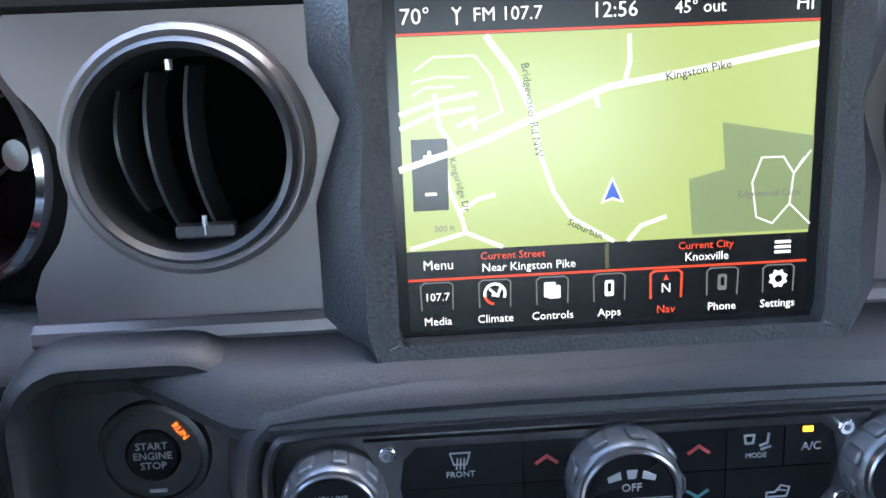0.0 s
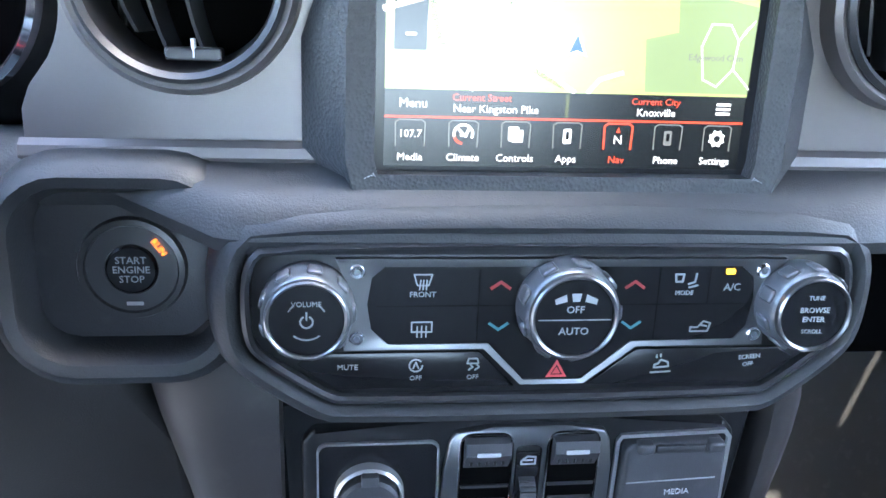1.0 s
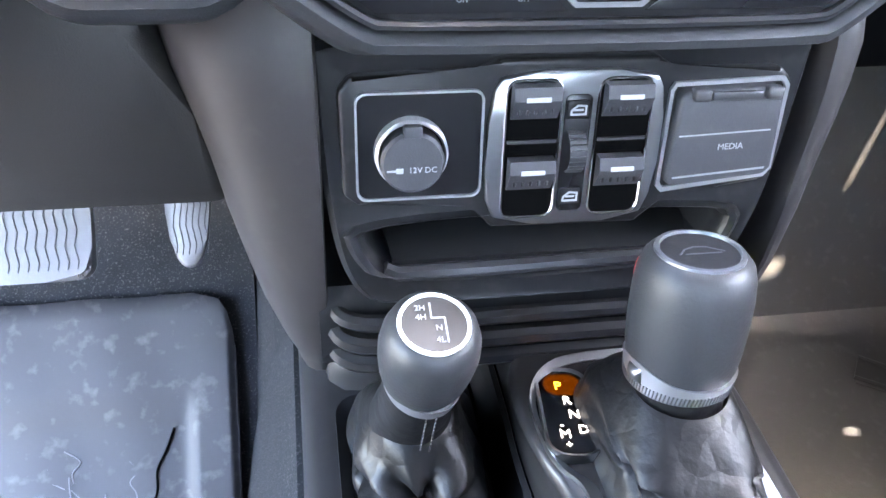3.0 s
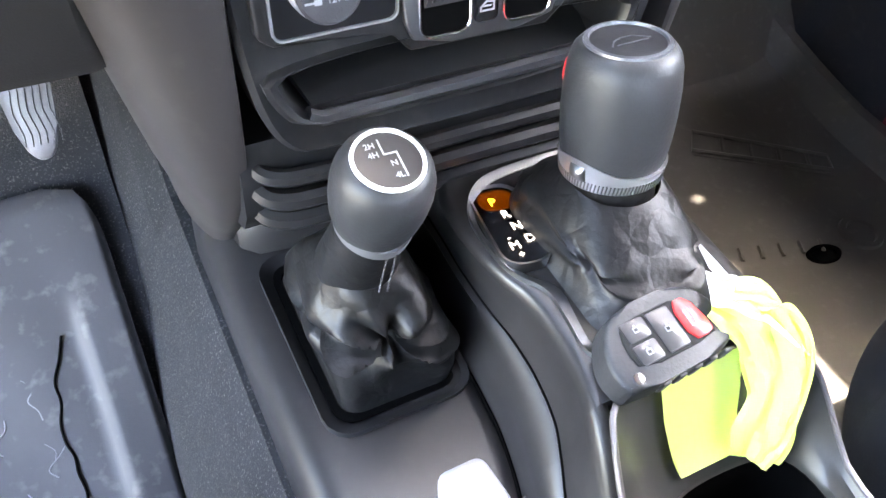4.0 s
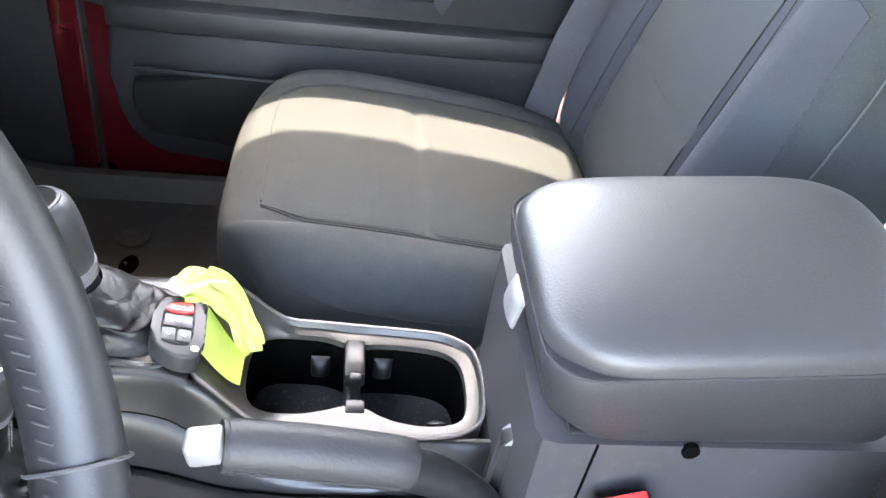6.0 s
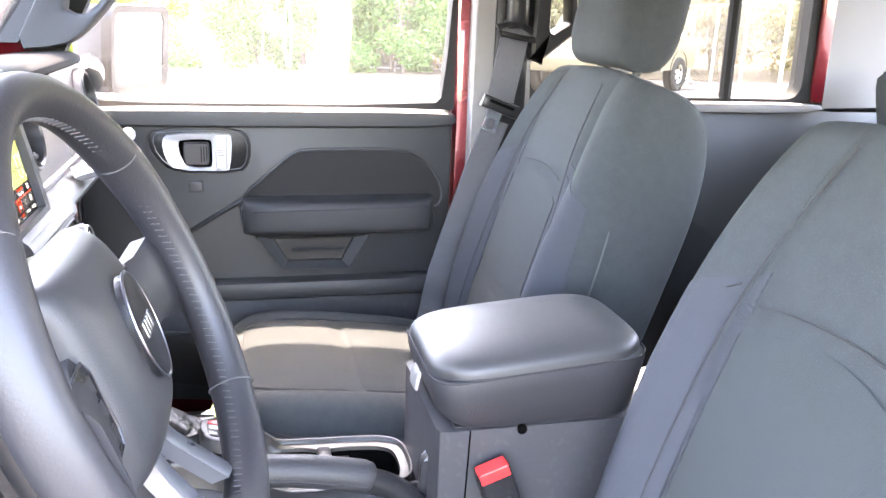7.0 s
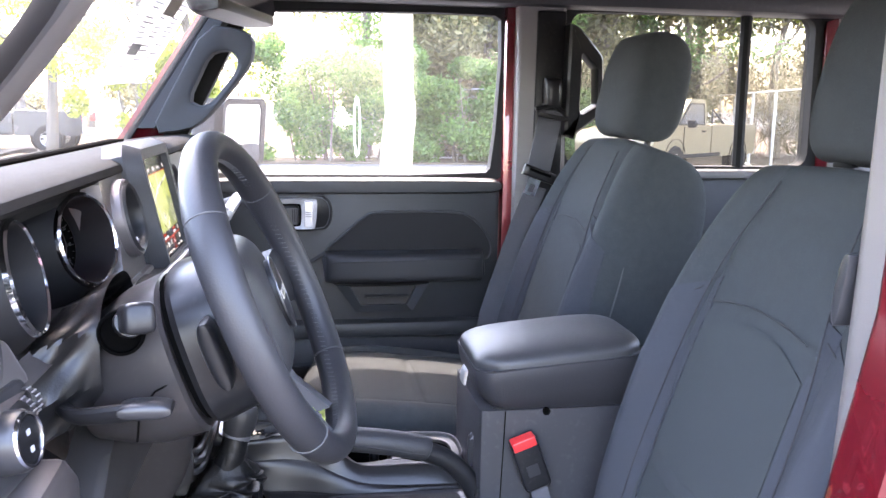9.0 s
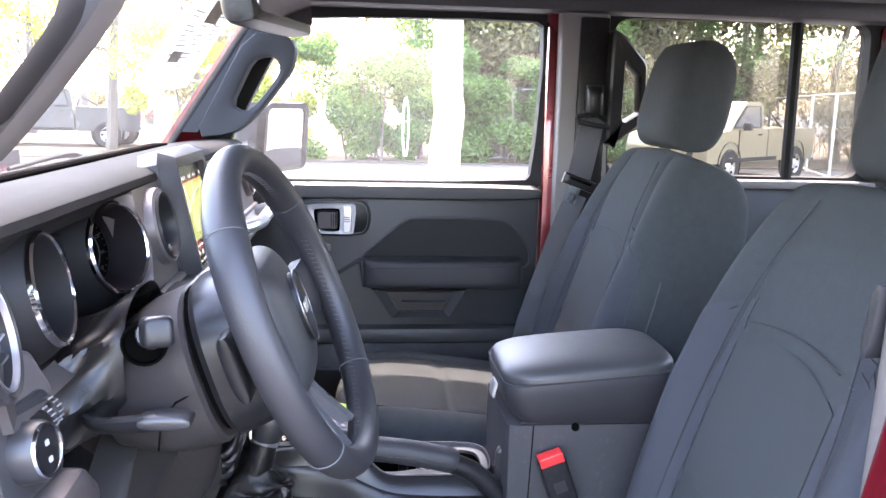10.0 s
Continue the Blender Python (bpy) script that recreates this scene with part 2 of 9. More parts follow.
M_LIME = sheet_mat("fluorescent_lime_plastic", (0.90, 1.0, 0.34), 0.5, 0.35)
M_PAPER = sheet_mat("backlit_white_paper", (0.85, 0.85, 0.82), 0.35, 0.7)
M_PRINT = material("white_print", (0.31, 0.31, 0.32), 0.6, 0, 0, 400, 0.04, 40)
M_PRINT2 = material("dim_grey_print", (0.33, 0.33, 0.34), 0.6, 0, 0, 400, 0.04, 40)
M_REDPRINT = material("red_print", (0.45, 0.05, 0.05), 0.6, 0, 0, 400, 0.04, 40)
M_BLUEPRINT = material("teal_print", (0.06, 0.22, 0.25), 0.6, 0, 0, 400, 0.04, 40)
M_AMBER = glow("amber_lamp", (1.0, 0.42, 0.02), 0.16)
M_ORANGE = glow("orange_lamp", (1.0, 0.16, 0.01), 0.12)
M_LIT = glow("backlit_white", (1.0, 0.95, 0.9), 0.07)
M_GLASS = clear_glass("window_glass", dust=0.007)
M_TINT = clear_glass("privacy_glass", (0.72, 0.72, 0.68), dust=0.003)
M_MIRROR = material("mirror_silver", (0.9, 0.9, 0.9), 0.02, 1.0, 0, 400, 0.0, 5)
SCR = {k: glow("screen_" + k, c, s * 0.105) for k, c, s in (
    ("map", (0.60, 0.72, 0.22), 0.32), ("road", (1.0, 1.0, 0.9), 0.42), ("park", (0.36, 0.46, 0.20), 0.28), ("ink", (0.10, 0.13, 0.05), 0.18),
    ("black", (0.02, 0.02, 0.02), 0.02), ("white", (1, 1, 0.97), 0.5), ("red", (1.0, 0.10, 0.04), 0.35), ("blue", (0.03, 0.12, 0.6), 0.35),
    ("olive", (0.18, 0.2, 0.06), 0.2), ("grey", (0.3, 0.3, 0.28), 0.25))}


# ---- building helpers ----
def thing(name, label, category, at=(0, 0, 0), group="", kind=""):
    ob = new(name)
    ob.location = at
    ob.empty_display_size = 0.05
    return tagged(ob, label, category, group, kind)


def solid(name, bm, mat, parent=None, label="", sharp=35, kind=""):
    bmesh.ops.recalc_face_normals(bm, faces=bm.faces[:])
    me = bpy.data.meshes.new(name)
    bm.to_mesh(me)
    bm.free()
    me.materials.append(mat)
    me.polygons.foreach_set("use_smooth", [True] * len(me.polygons))
    me.set_sharp_from_angle(angle=radians(sharp))
    ob = new(name, me)
    if parent is not None:
        ob.parent = parent
        up, at = parent, Vector()
        while up is not None:
            at = at + up.location
            up = up.parent
        ob.matrix_parent_inverse = Matrix()
        me.transform(Matrix.Translation(-at))
    return tagged(ob, label, kind=kind)


part = solid
I4 = Matrix()


def F(origin, tilt=0, yaw=0):
    """A panel's frame: local x to the car's right, y up the panel, z out of it towards the seats."""
    t = radians(tilt)
    m = Matrix(((1, 0, 0, 0), (0, math.sin(t), -math.cos(t), 0), (0, math.cos(t), math.sin(t), 0), (0, 0, 0, 1)))
    return Matrix.Translation(origin) @ Matrix.Rotation(radians(yaw), 4, "Z") @ m


def box(bm, c, s, M=I4, bev=0.0, seg=2):
    r = bmesh.ops.create_cube(bm, size=1, matrix=M @ Matrix.Translation(c) @ Matrix.Diagonal((*s, 1)))
    if bev:
        es = list({e for v in r["verts"] for e in v.link_edges})
        bmesh.ops.bevel(bm, geom=es, offset=bev, segments=seg, affect="EDGES", profile=0.5)
    return bm


def cube(c, s, M=I4, bev=0.0, seg=2):
    return box(bmesh.new(), c, s, M, bev, seg)


def prism(bm, poly, w0, w1, M=I4, bev=0.0, seg=2, inset=0.0):
    """A slab with the outline poly (u, v), from w0 to w1; inset shrinks the w1 face."""
    n = len(poly)
    cu, cv = sum(p[0] for p in poly) / n, sum(p[1] for p in poly) / n
    lo = [bm.verts.new(M @ Vector((u, v, w0))) for u, v in poly]
    hi = []
    for u, v in poly:
        du, dv = u - cu, v - cv
        L = max(math.hypot(du, dv), 1e-6)
        hi.append(bm.verts.new(M @ Vector((u - inset * du / L, v - inset * dv / L, w1))))
    f = [bm.faces.new(lo[::-1]), bm.faces.new(hi)]
    for i in range(n):
        f.append(bm.faces.new((lo[i], lo[(i + 1) % n], hi[(i + 1) % n], hi[i])))
    if bev:
        es = list({e for v in hi for e in v.link_edges})
        bmesh.ops.bevel(bm, geom=es, offset=bev, segments=seg, affect="EDGES", profile=0.5)
    return bm


def slab(poly, w0, w1, M=I4, bev=0.0, seg=2, inset=0.0):
    return prism(bmesh.new(), poly, w0, w1, M, bev, seg, inset)


def rrect(hw, hh, r, c=(0, 0), n=4):
    out = []
    for sx, sy, a0 in ((1, 1, 0), (-1, 1, 90), (-1, -1, 180), (1, -1, 270)):
        for i in range(n + 1):
            a = radians(a0 + 90 * i / n)
            out.append((c[0] + sx * (hw - r) + r * math.cos(a), c[1] + sy * (hh - r) + r * math.sin(a)))
    return out


def frame_ring(bm, outer, inner, w0, w1, M=I4, w_in=None):
    """A frame between two outlines with as many points, front at w1 (w_in at the inner edge), open behind."""
    wi = w1 if w_in is None else w_in
    n = len(outer)
    A = [bm.verts.new(M @ Vector((*p, w0))) for p in outer]
    B = [bm.verts.new(M @ Vector((*p, w1))) for p in outer]
    C = [bm.verts.new(M @ Vector((*p, wi))) for p in inner]
    D = [bm.verts.new(M @ Vector((*p, w0))) for p in inner]
    for i in range(n):
        j = (i + 1) % n
        for P, Q in ((A, B), (B, C), (C, D), (D, A)):
            bm.faces.new((P[i], P[j], Q[j], Q[i]))
    return bm


def loft(bm, rings, caps=True, closed=True):
    vs = [[bm.verts.new(p) for p in r] for r in rings]
    n = len(vs[0])
    for a, b in zip(vs, vs[1:]):
        for i in range(n if closed else n - 1):
            j = (i + 1) % n
            bm.faces.new((a[i], a[j], b[j], b[i]))
    if caps and closed:
        bm.faces.new(vs[0][::-1])
        bm.faces.new(vs[-1])
    return bm


def lathe(bm, prof, M=I4, seg=32):
    """Turns (r, h) about the local z axis."""
    rings = []
    for r, h in prof:
        rings.append([M @ Vector((r * math.cos(2 * math.pi * i / seg), r * math.sin(2 * math.pi * i / seg), h)) for i in range(seg)])
    return loft(bm, rings, caps=False)


def turned(prof, M=I4, seg=32):
    return lathe(bmesh.new(), prof, M, seg)


def sweep(bm, pts, r, seg=8, closed=False, flat=1.0):
    """A round bar along points; r a number or one for each point; flat squeezes it along its own second axis."""
    pts = [Vector(p) for p in pts]
    n = len(pts)
    rad = r if isinstance(r, (list, tuple)) else [r] * n
    rings, up = [], None
    for i, p in enumerate(pts):
        a, b = pts[(i - 1) % n] if (closed or i) else p, pts[(i + 1) % n] if (closed or i < n - 1) else p
        d = (b - a).normalized()
        if up is None:
            up = d.orthogonal().normalized()
        up = (up - d * up.dot(d)).normalized()
        s = d.cross(up)
        rings.append([p + rad[i] * (math.cos(2 * math.pi * k / seg) * up + flat * math.sin(2 * math.pi * k / seg) * s) for k in range(seg)])
    if closed:
        rings.append(rings[0])
        loft(bm, rings, caps=False)
        bmesh.ops.remove_doubles(bm, verts=bm.verts[:], dist=1e-6)
        return bm
    return loft(bm, rings)


def bar(pts, r, seg=8, closed=False, flat=1.0):
    return sweep(bmesh.new(), pts, r, seg, closed, flat)


def curve_pts(ctrl, n=8):
    """A smooth line through the control points."""
    P = [Vector(p) for p in ctrl]
    P = [P[0] * 2 - P[1], *P, P[-1] * 2 - P[-2]]
    out = []
    for i in range(1, len(P) - 2):
        a, b, c, d = P[i - 1 : i + 3]
        for k in range(n):
            t = k / n
            out.append(0.5 * (2 * b + (c - a) * t + (2 * a - 5 * b + 4 * c - d) * t * t + (3 * b - a - 3 * c + d) * t**3))
    return out + [P[-2]]


def pillow(bm, M, hw, hl, top, bot=0.0, p=4.0, disp=None, shape=None, nu=24, nv=24):
    """A cushion with an outline of half-width hw and half-length hl: a swelling top and underside that meet in a rounded rim."""
    def e(a):
        return max(0.0, 1 - abs(a) ** p) ** (1 / p)
    us = [math.sin(math.pi / 2 * (2 * i / nu - 1)) for i in range(nu + 1)]
    vs = [math.sin(math.pi / 2 * (2 * j / nv - 1)) for j in range(nv + 1)]
    grids = []
    for side in (1, -1):
        g = []
        for j, v in enumerate(vs):
            row = []
            for i, u in enumerate(us):
                edge = i in (0, nu) or j in (0, nv)
                if edge and side == -1:
                    row.append(grids[0][j][i])
                    continue
                E = e(u) * e(v)
                k, s = (shape(u, v) if shape else (1, 0))
                z = (top + (disp(u, v) if disp else 0)) * E if side == 1 else -bot * E
                row.append(bm.verts.new(M @ Vector((hw * u * k, hl * v + s, z))))
            g.append(row)
        grids.append(g)
    for k, g in enumerate(grids):
        for j in range(nv):
            for i in range(nu):
                q = [g[j][i], g[j][i + 1], g[j + 1][i + 1], g[j + 1][i]]
                bm.faces.new(q if k == 0 else q[::-1])
    return bm


def cushion(*a, **k):
    return pillow(bmesh.new(), *a, **k)


def words(s, size, M, mat, parent, name="lettering", depth=0.0002, align="CENTER", label="", sx=1.0):
    cu = bpy.data.curves.new("t", "FONT")
    cu.body, cu.size, cu.align_x, cu.align_y, cu.extrude, cu.resolution_u = s, size, align, "CENTER", depth, 2
    tmp = new("t", cu)
    bpy.context.view_layer.update()
    me = bpy.data.meshes.new_from_object(tmp.evaluated_get(bpy.context.evaluated_depsgraph_get()))
    bpy.data.objects.remove(tmp)
    bpy.data.curves.remove(cu)
    up, at = parent, Vector()
    while up is not None:
        at, up = at + up.location, up.parent
    me.transform(Matrix.Translation(-at) @ M @ Matrix.Diagonal((sx, 1, 1, 1)))
    me.materials.clear()
    me.materials.append(mat)
    me.name = name
    ob = new(name, me)
    ob.parent = parent
    return tagged(ob, label)


def strokes(lines, width, w, M, depth=0.0003):
    """Flat painted lines: each a polyline of (u, v), drawn with the given width at height w."""
    bm = bmesh.new()
    for ln in lines:
        for (a, b), (c, d) in zip(ln, ln[1:]):
            L = math.hypot(c - a, d - b) or 1e-6
            nx, ny = -(d - b) / L * width / 2, (c - a) / L * width / 2
            ex, ey = (c - a) / L * width * 0.3, (d - b) / L * width * 0.3
            prism(bm, [(a - ex + nx, b - ey + ny), (a - ex - nx, b - ey - ny), (c + ex - nx, d + ey - ny), (c + ex + nx, d + ey + ny)], w, w + depth, M)
    return bm


def ringpts(r, n=24, a0=0, a1=360, c=(0, 0)):
    return [(c[0] + r * math.cos(radians(a0 + (a1 - a0) * i / n)), c[1] + r * math.sin(radians(a0 + (a1 - a0) * i / n))) for i in range(n + 1)]



def soft_outline(poly, n=2):
    """Cuts the corners of a closed outline n times."""
    for _ in range(n):
        out = []
        for (a, b), (c, d) in zip(poly, poly[1:] + poly[:1]):
            out += [(a * 0.75 + c * 0.25, b * 0.75 + d * 0.25), (a * 0.25 + c * 0.75, b * 0.25 + d * 0.75)]
        poly = out
    return poly


def round_poly(poly, r, n=5):
    """Rounds every corner of a closed outline with about the radius r."""
    out = []
    for i in range(len(poly)):
        a, b, c = Vector(poly[i - 1]), Vector(poly[i]), Vector(poly[(i + 1) % len(poly)])
        p, q = b + (a - b).normalized() * r, b + (c - b).normalized() * r
        out += [tuple(p * (1 - k / n) ** 2 + b * 2 * (k / n) * (1 - k / n) + q * (k / n) ** 2) for k in range(n + 1)]
    return out


def grown(poly, d):
    """Moves an outline outwards by d along its corners' normals."""
    n, out = len(poly), []
    area = sum(poly[i][0] * poly[(i + 1) % n][1] - poly[(i + 1) % n][0] * poly[i][1] for i in range(n))
    sgn = 1 if area > 0 else -1
    for i in range(n):
        a, b, c = Vector(poly[i - 1]), Vector(poly[i]), Vector(poly[(i + 1) % n])
        e, f = (b - a).normalized(), (c - b).normalized()
        nn = Vector((e.y + f.y, -e.x - f.x)).normalized() * sgn
        k = max(0.5, abs(nn.dot(Vector((e.y, -e.x)))))
        out.append((b.x + nn.x * d / k, b.y + nn.y * d / k))
    return out
# ---- ground and the vehicle's shell ----
GROUND_Z = -0.62
M_ASPHALT = material("grey_asphalt", (0.085, 0.083, 0.080), 0.9, 0, 0.8, 60, 0.2, 0.6, 0.1, dust=0.1)
M_LITTER = material("leaf_litter_soil", (0.10, 0.075, 0.05), 0.95, 0, 0.9, 30, 0.4, 1.5, 0.1, dust=0.15)
tagged(solid("ground", cube((20, 0, GROUND_Z - 0.05), (500, 500, 0.1)), M_ASPHALT), "grey sunlit asphalt of a parking lot", "ground", kind="structure")
tagged(solid("verge", cube((35.4, 0, GROUND_Z + 0.01), (34, 160, 0.04)), M_LITTER), "brown leaf litter and soil beneath the trees", "ground", kind="structure")


tagged(solid("floor", cube((0, -0.72, -0.045), (1.44, 2.2, 0.05)), M_CARPET), "black carpeted floor pan of the cabin", "floor", kind="structure")
toe = bmesh.new()
prism(toe, [(0.30, -0.06), (0.30, -0.02), (0.52, 0.28), (0.54, 0.72), (0.60, 0.72), (0.60, -0.06)], -0.72, 0.72, Matrix(((0, 0, 1, 0), (1, 0, 0, 0), (0, 1, 0, 0), (0, 0, 0, 1))))
tagged(solid("firewall", toe, M_CARPET), "black carpeted toe board below the dashboard", "wall", kind="structure")
tun = bmesh.new()
loft(tun, [[Vector((x, y, z)) for x, z in ((-0.222, -0.03), (-0.206, 0.03), (-0.172, 0.15), (-0.155, 0.19), (0.09, 0.19), (0.12, 0.17), (0.15, 0.05), (0.20, -0.03))] for y in (-1.0, -0.4, 0.0, 0.12)]
     + [[Vector((x, 0.5, z + 0.1)) for x, z in ((-0.225, -0.03), (-0.205, 0.08), (-0.185, 0.26), (-0.165, 0.40), (0.09, 0.40), (0.12, 0.30), (0.17, 0.08), (0.23, -0.03))]])
tagged(solid("transmission_tunnel", tun, M_CARPET), "black carpeted tunnel between the footwells", "tunnel", kind="structure")

# roof and its rails
tagged(solid("ceiling", cube((0, -0.98, 1.125), (1.36, 1.86, 0.05), bev=0.015), M_HEAD), "grey cloth headliner of the hard top", "ceiling", kind="structure")
for nm, x in (("roof_rail_passenger", 0.68), ("roof_rail_driver", -0.68)):
    tagged(solid(nm, cube((x, -0.98, 1.085), (0.10, 1.86, 0.055), bev=0.012), M_PLASTIC), "black roof rail above the door windows", "roof rail", kind="structure")
tagged(solid("windshield_header", bar([(-0.72, -0.03, 1.085), (0.72, -0.03, 1.085)], 0.045, 12), M_PLASTIC), "black header bar above the windshield", "header", kind="structure")
tagged(solid("wall_rear", cube((0, -1.88, 0.33), (1.44, 0.06, 0.70)), M_PLASTIC), "black trimmed rear panel of the cabin", "wall", kind="structure")

# windshield: leaning back, with a price sheet behind the glass
WS0, WS1 = Vector((0, 0.215, 0.70)), Vector((0, -0.035, 1.075))
ws_up = (WS1 - WS0).normalized()
WSM = Matrix.Translation(WS0) @ Matrix(((1, 0, 0, 0), (0, ws_up.y, -ws_up.z, 0), (0, ws_up.z, ws_up.y, 0), (0, 0, 0, 1)))
ws_h = (WS1 - WS0).length
ws = thing("window_1", "clear leaning windshield with a black border", "windshield", kind="structure")
pane = part("pane", slab([(-0.68, 0.0), (0.68, 0.0), (0.665, ws_h), (-0.665, ws_h)], -0.006, -0.002, WSM), M_GLASS, ws)
pane.visible_shadow = False
part("window_frame", frame_ring(bmesh.new(), [(-0.69, -0.02), (0.69, -0.02), (0.680, ws_h + 0.02), (-0.680, ws_h + 0.02)], [(-0.674, 0.012), (0.674, 0.012), (0.664, ws_h - 0.01), (-0.664, ws_h - 0.01)], -0.012, 0.001, WSM), M_RUBBER, ws)
sheet = thing("price_sheet", "white printed price sheet stuck inside the windshield", "paper")
part("paper", slab([(0.13, 0.185), (0.43, 0.20), (0.415, 0.44), (0.115, 0.43)], 0.0008, 0.0012, WSM), M_PAPER, sheet)
rr = random.Random(4)
for k in range(24):
    v = 0.20 + k * 0.0094
    for col in (0.14, 0.235, 0.325):
        if rr.random() < 0.72 and not (col == 0.235 and 0.325 < v < 0.38):
            w = rr.uniform(0.035, 0.08)
            part("printed_bar", slab([(col, v), (col + w, v + 0.05 * w), (col + w, v + 0.05 * w + 0.0032), (col, v + 0.0032)], 0.0014, 0.0017, WSM), M_PRINT2, sheet)
part("printed_block", slab([(0.235, 0.33), (0.33, 0.335), (0.328, 0.38), (0.233, 0.375)], 0.0014, 0.0018, WSM), material("brown_print", (0.25, 0.2, 0.16), 0.7), sheet)
part("small_block", slab([(0.16, 0.245), (0.23, 0.248), (0.229, 0.27), (0.159, 0.267)], 0.0018, 0.0022, WSM), M_PRINT2, sheet)
for k, x0 in enumerate((0.28, -0.45)):
    wip = thing("wiper", "black wiper arm lying across the foot of the glass", "wiper", group="wipers")
    part("arm", bar(curve_pts([(x0, 0.26, 0.735), (x0 - 0.14, 0.235, 0.752), (x0 - 0.38, 0.228, 0.748)]), [0.011, 0.009, 0.008, 0.008, 0.008, 0.007, 0.007, 0.006, 0.006, 0.006, 0.005, 0.005, 0.005, 0.004, 0.004, 0.004, 0.003][:17], 6), M_RUBBER, wip)
    part("blade", bar([(x0 - 0.08, 0.226, 0.742), (x0 - 0.52, 0.222, 0.742)], 0.005, 6), M_RUBBER, wip)
tagged(solid("hood_cowl", cube((0, 0.62, 0.66), (1.4, 0.72, 0.06), bev=0.02), M_RED), "dark red hood and cowl ahead of the windshield", "hood", kind="structure")


# ---- A pillars with their grab handles ----
def a_pillar(side, name):
    s = side
    ob = thing(name, "grey A pillar trim with a grab handle, lit or shaded tone by side, dark red outside", "pillar", kind="structure")
    lean = lambda z: 0.215 - (z - 0.70) * 0.667
    bm = bmesh.new()
    loft(bm, [[Vector((s * x, lean(z) + dy, z)) for x, dy in ((0.682, 0.028), (0.755, 0.028), (0.755, -0.06), (0.735, -0.06), (0.70, -0.02), (0.682, 0.004))] for z in (0.62, 0.85, 1.09)])
    part("painted_post", bm, M_RED, ob, "dark red painted steel post")
    bm = bmesh.new()
    loft(bm, [[Vector((s * x, lean(z) + dy, z)) for x, dy in ((0.655, -0.005), (0.70, -0.005), (0.70, -0.045), (0.675, -0.05), (0.655, -0.04))] for z in (0.77, 0.9, 1.06)])
    # one trim in two tones: shaded passenger side, lit driver side
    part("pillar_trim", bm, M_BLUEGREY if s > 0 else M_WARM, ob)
    MS = Matrix(((0, 0, -s, 0), (1, 0, 0, 0), (0, 1, 0, 0), (0, 0, 0, 1)))
    plate = soft_outline([(0.140, 0.755), (0.083, 0.864), (0.012, 0.995), (-0.060, 0.990), (-0.095, 0.972), (-0.090, 0.925), (-0.078, 0.900), (-0.022, 0.829), (0.020, 0.785), (0.055, 0.764)], 1)
    hole = soft_outline([(0.044, 0.834), (0.022, 0.880), (-0.001, 0.926), (-0.024, 0.934), (-0.044, 0.932), (-0.050, 0.915), (-0.044, 0.898), (-0.020, 0.866), (0.010, 0.829), (0.030, 0.826)], 1)
    hole = grown(hole, 0.006)
    bm = bmesh.new()
    loft(bm, [[MS @ Vector((*p, w)) for p in ring] for ring, w in ((grown(plate, -0.002), -0.692), (plate, -0.680), (plate, -0.655), (grown(plate, -0.004), -0.646), (grown(hole, 0.010), -0.645), (grown(hole, 0.002), -0.650), (hole, -0.660), (hole, -0.692))], caps=False)
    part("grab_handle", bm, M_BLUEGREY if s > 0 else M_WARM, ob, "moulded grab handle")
    return ob


a_pillar(1, "a_pillar_passenger")
a_pillar(-1, "a_pillar_driver")


# ---- passenger door ----
def wall_panel(bm, poly, x0, x1, bev=0.0):
    """Slab with a y-z outline; x1 is the face towards the seats (smaller x)."""
    M = Matrix(((0, 0, -1, 0), (1, 0, 0, 0), (0, 1, 0, 0), (0, 0, 0, 1)))
    return prism(bm, poly, -x0, -x1, M, bev)


YZN = Matrix(((0, 0, -1, 0), (1, 0, 0, 0), (0, 1, 0, 0), (0, 0, 0, 1)))
door = thing("door_1", "closed passenger door with black inner trim and a chrome latch", "door", kind="structure")
DY0, DY1 = 0.06, -0.668
part("door_shell", wall_panel(bmesh.new(), [(DY0, -0.10), (DY0, 0.66), (DY1, 0.66), (DY1, -0.10)], 0.76, 0.722), M_RED, door, "dark red painted door skin")
part("inner_panel", wall_panel(bmesh.new(), [(0.055, 0.30), (0.055, 0.64), (0.02, 0.653), (DY1 + 0.01, 0.655), (DY1 + 0.003, 0.64), (DY1 + 0.003, 0.36), (DY1 + 0.07, 0.27), (-0.02, 0.285)], 0.722, 0.688, 0.006), M_DASH, door, "soft black door trim")
part("upper_ledge", cushion(Matrix.Translation((0.70, -0.305, 0.64)), 0.03, 0.362, 0.017, 0.02, 5, nu=10, nv=30), M_DASH, door)
ins = soft_outline([(-0.236, 0.478), (-0.300, 0.530), (-0.345, 0.570), (-0.375, 0.574), (-0.560, 0.575), (-0.600, 0.560), (-0.640, 0.512), (-0.647, 0.470), (-0.625, 0.455), (-0.26, 0.455)], 2)
part("sunken_insert", wall_panel(bmesh.new(), ins, 0.700, 0.6872), M_INSET, door, "smooth near-black sunken panel")
part("insert_rim", bar([Vector((0.6870, y, z)) for y, z in grown(ins, 0.003)], 0.0034, 8, closed=True), M_DASH, door)
part("diagonal_moulding", bar(curve_pts([(0.684, -0.120, 0.402), (0.684, -0.160, 0.428), (0.683, -0.245, 0.480)], 4), 0.0055, 8, flat=0.7), M_BLACK, door)
bm = bmesh.new()
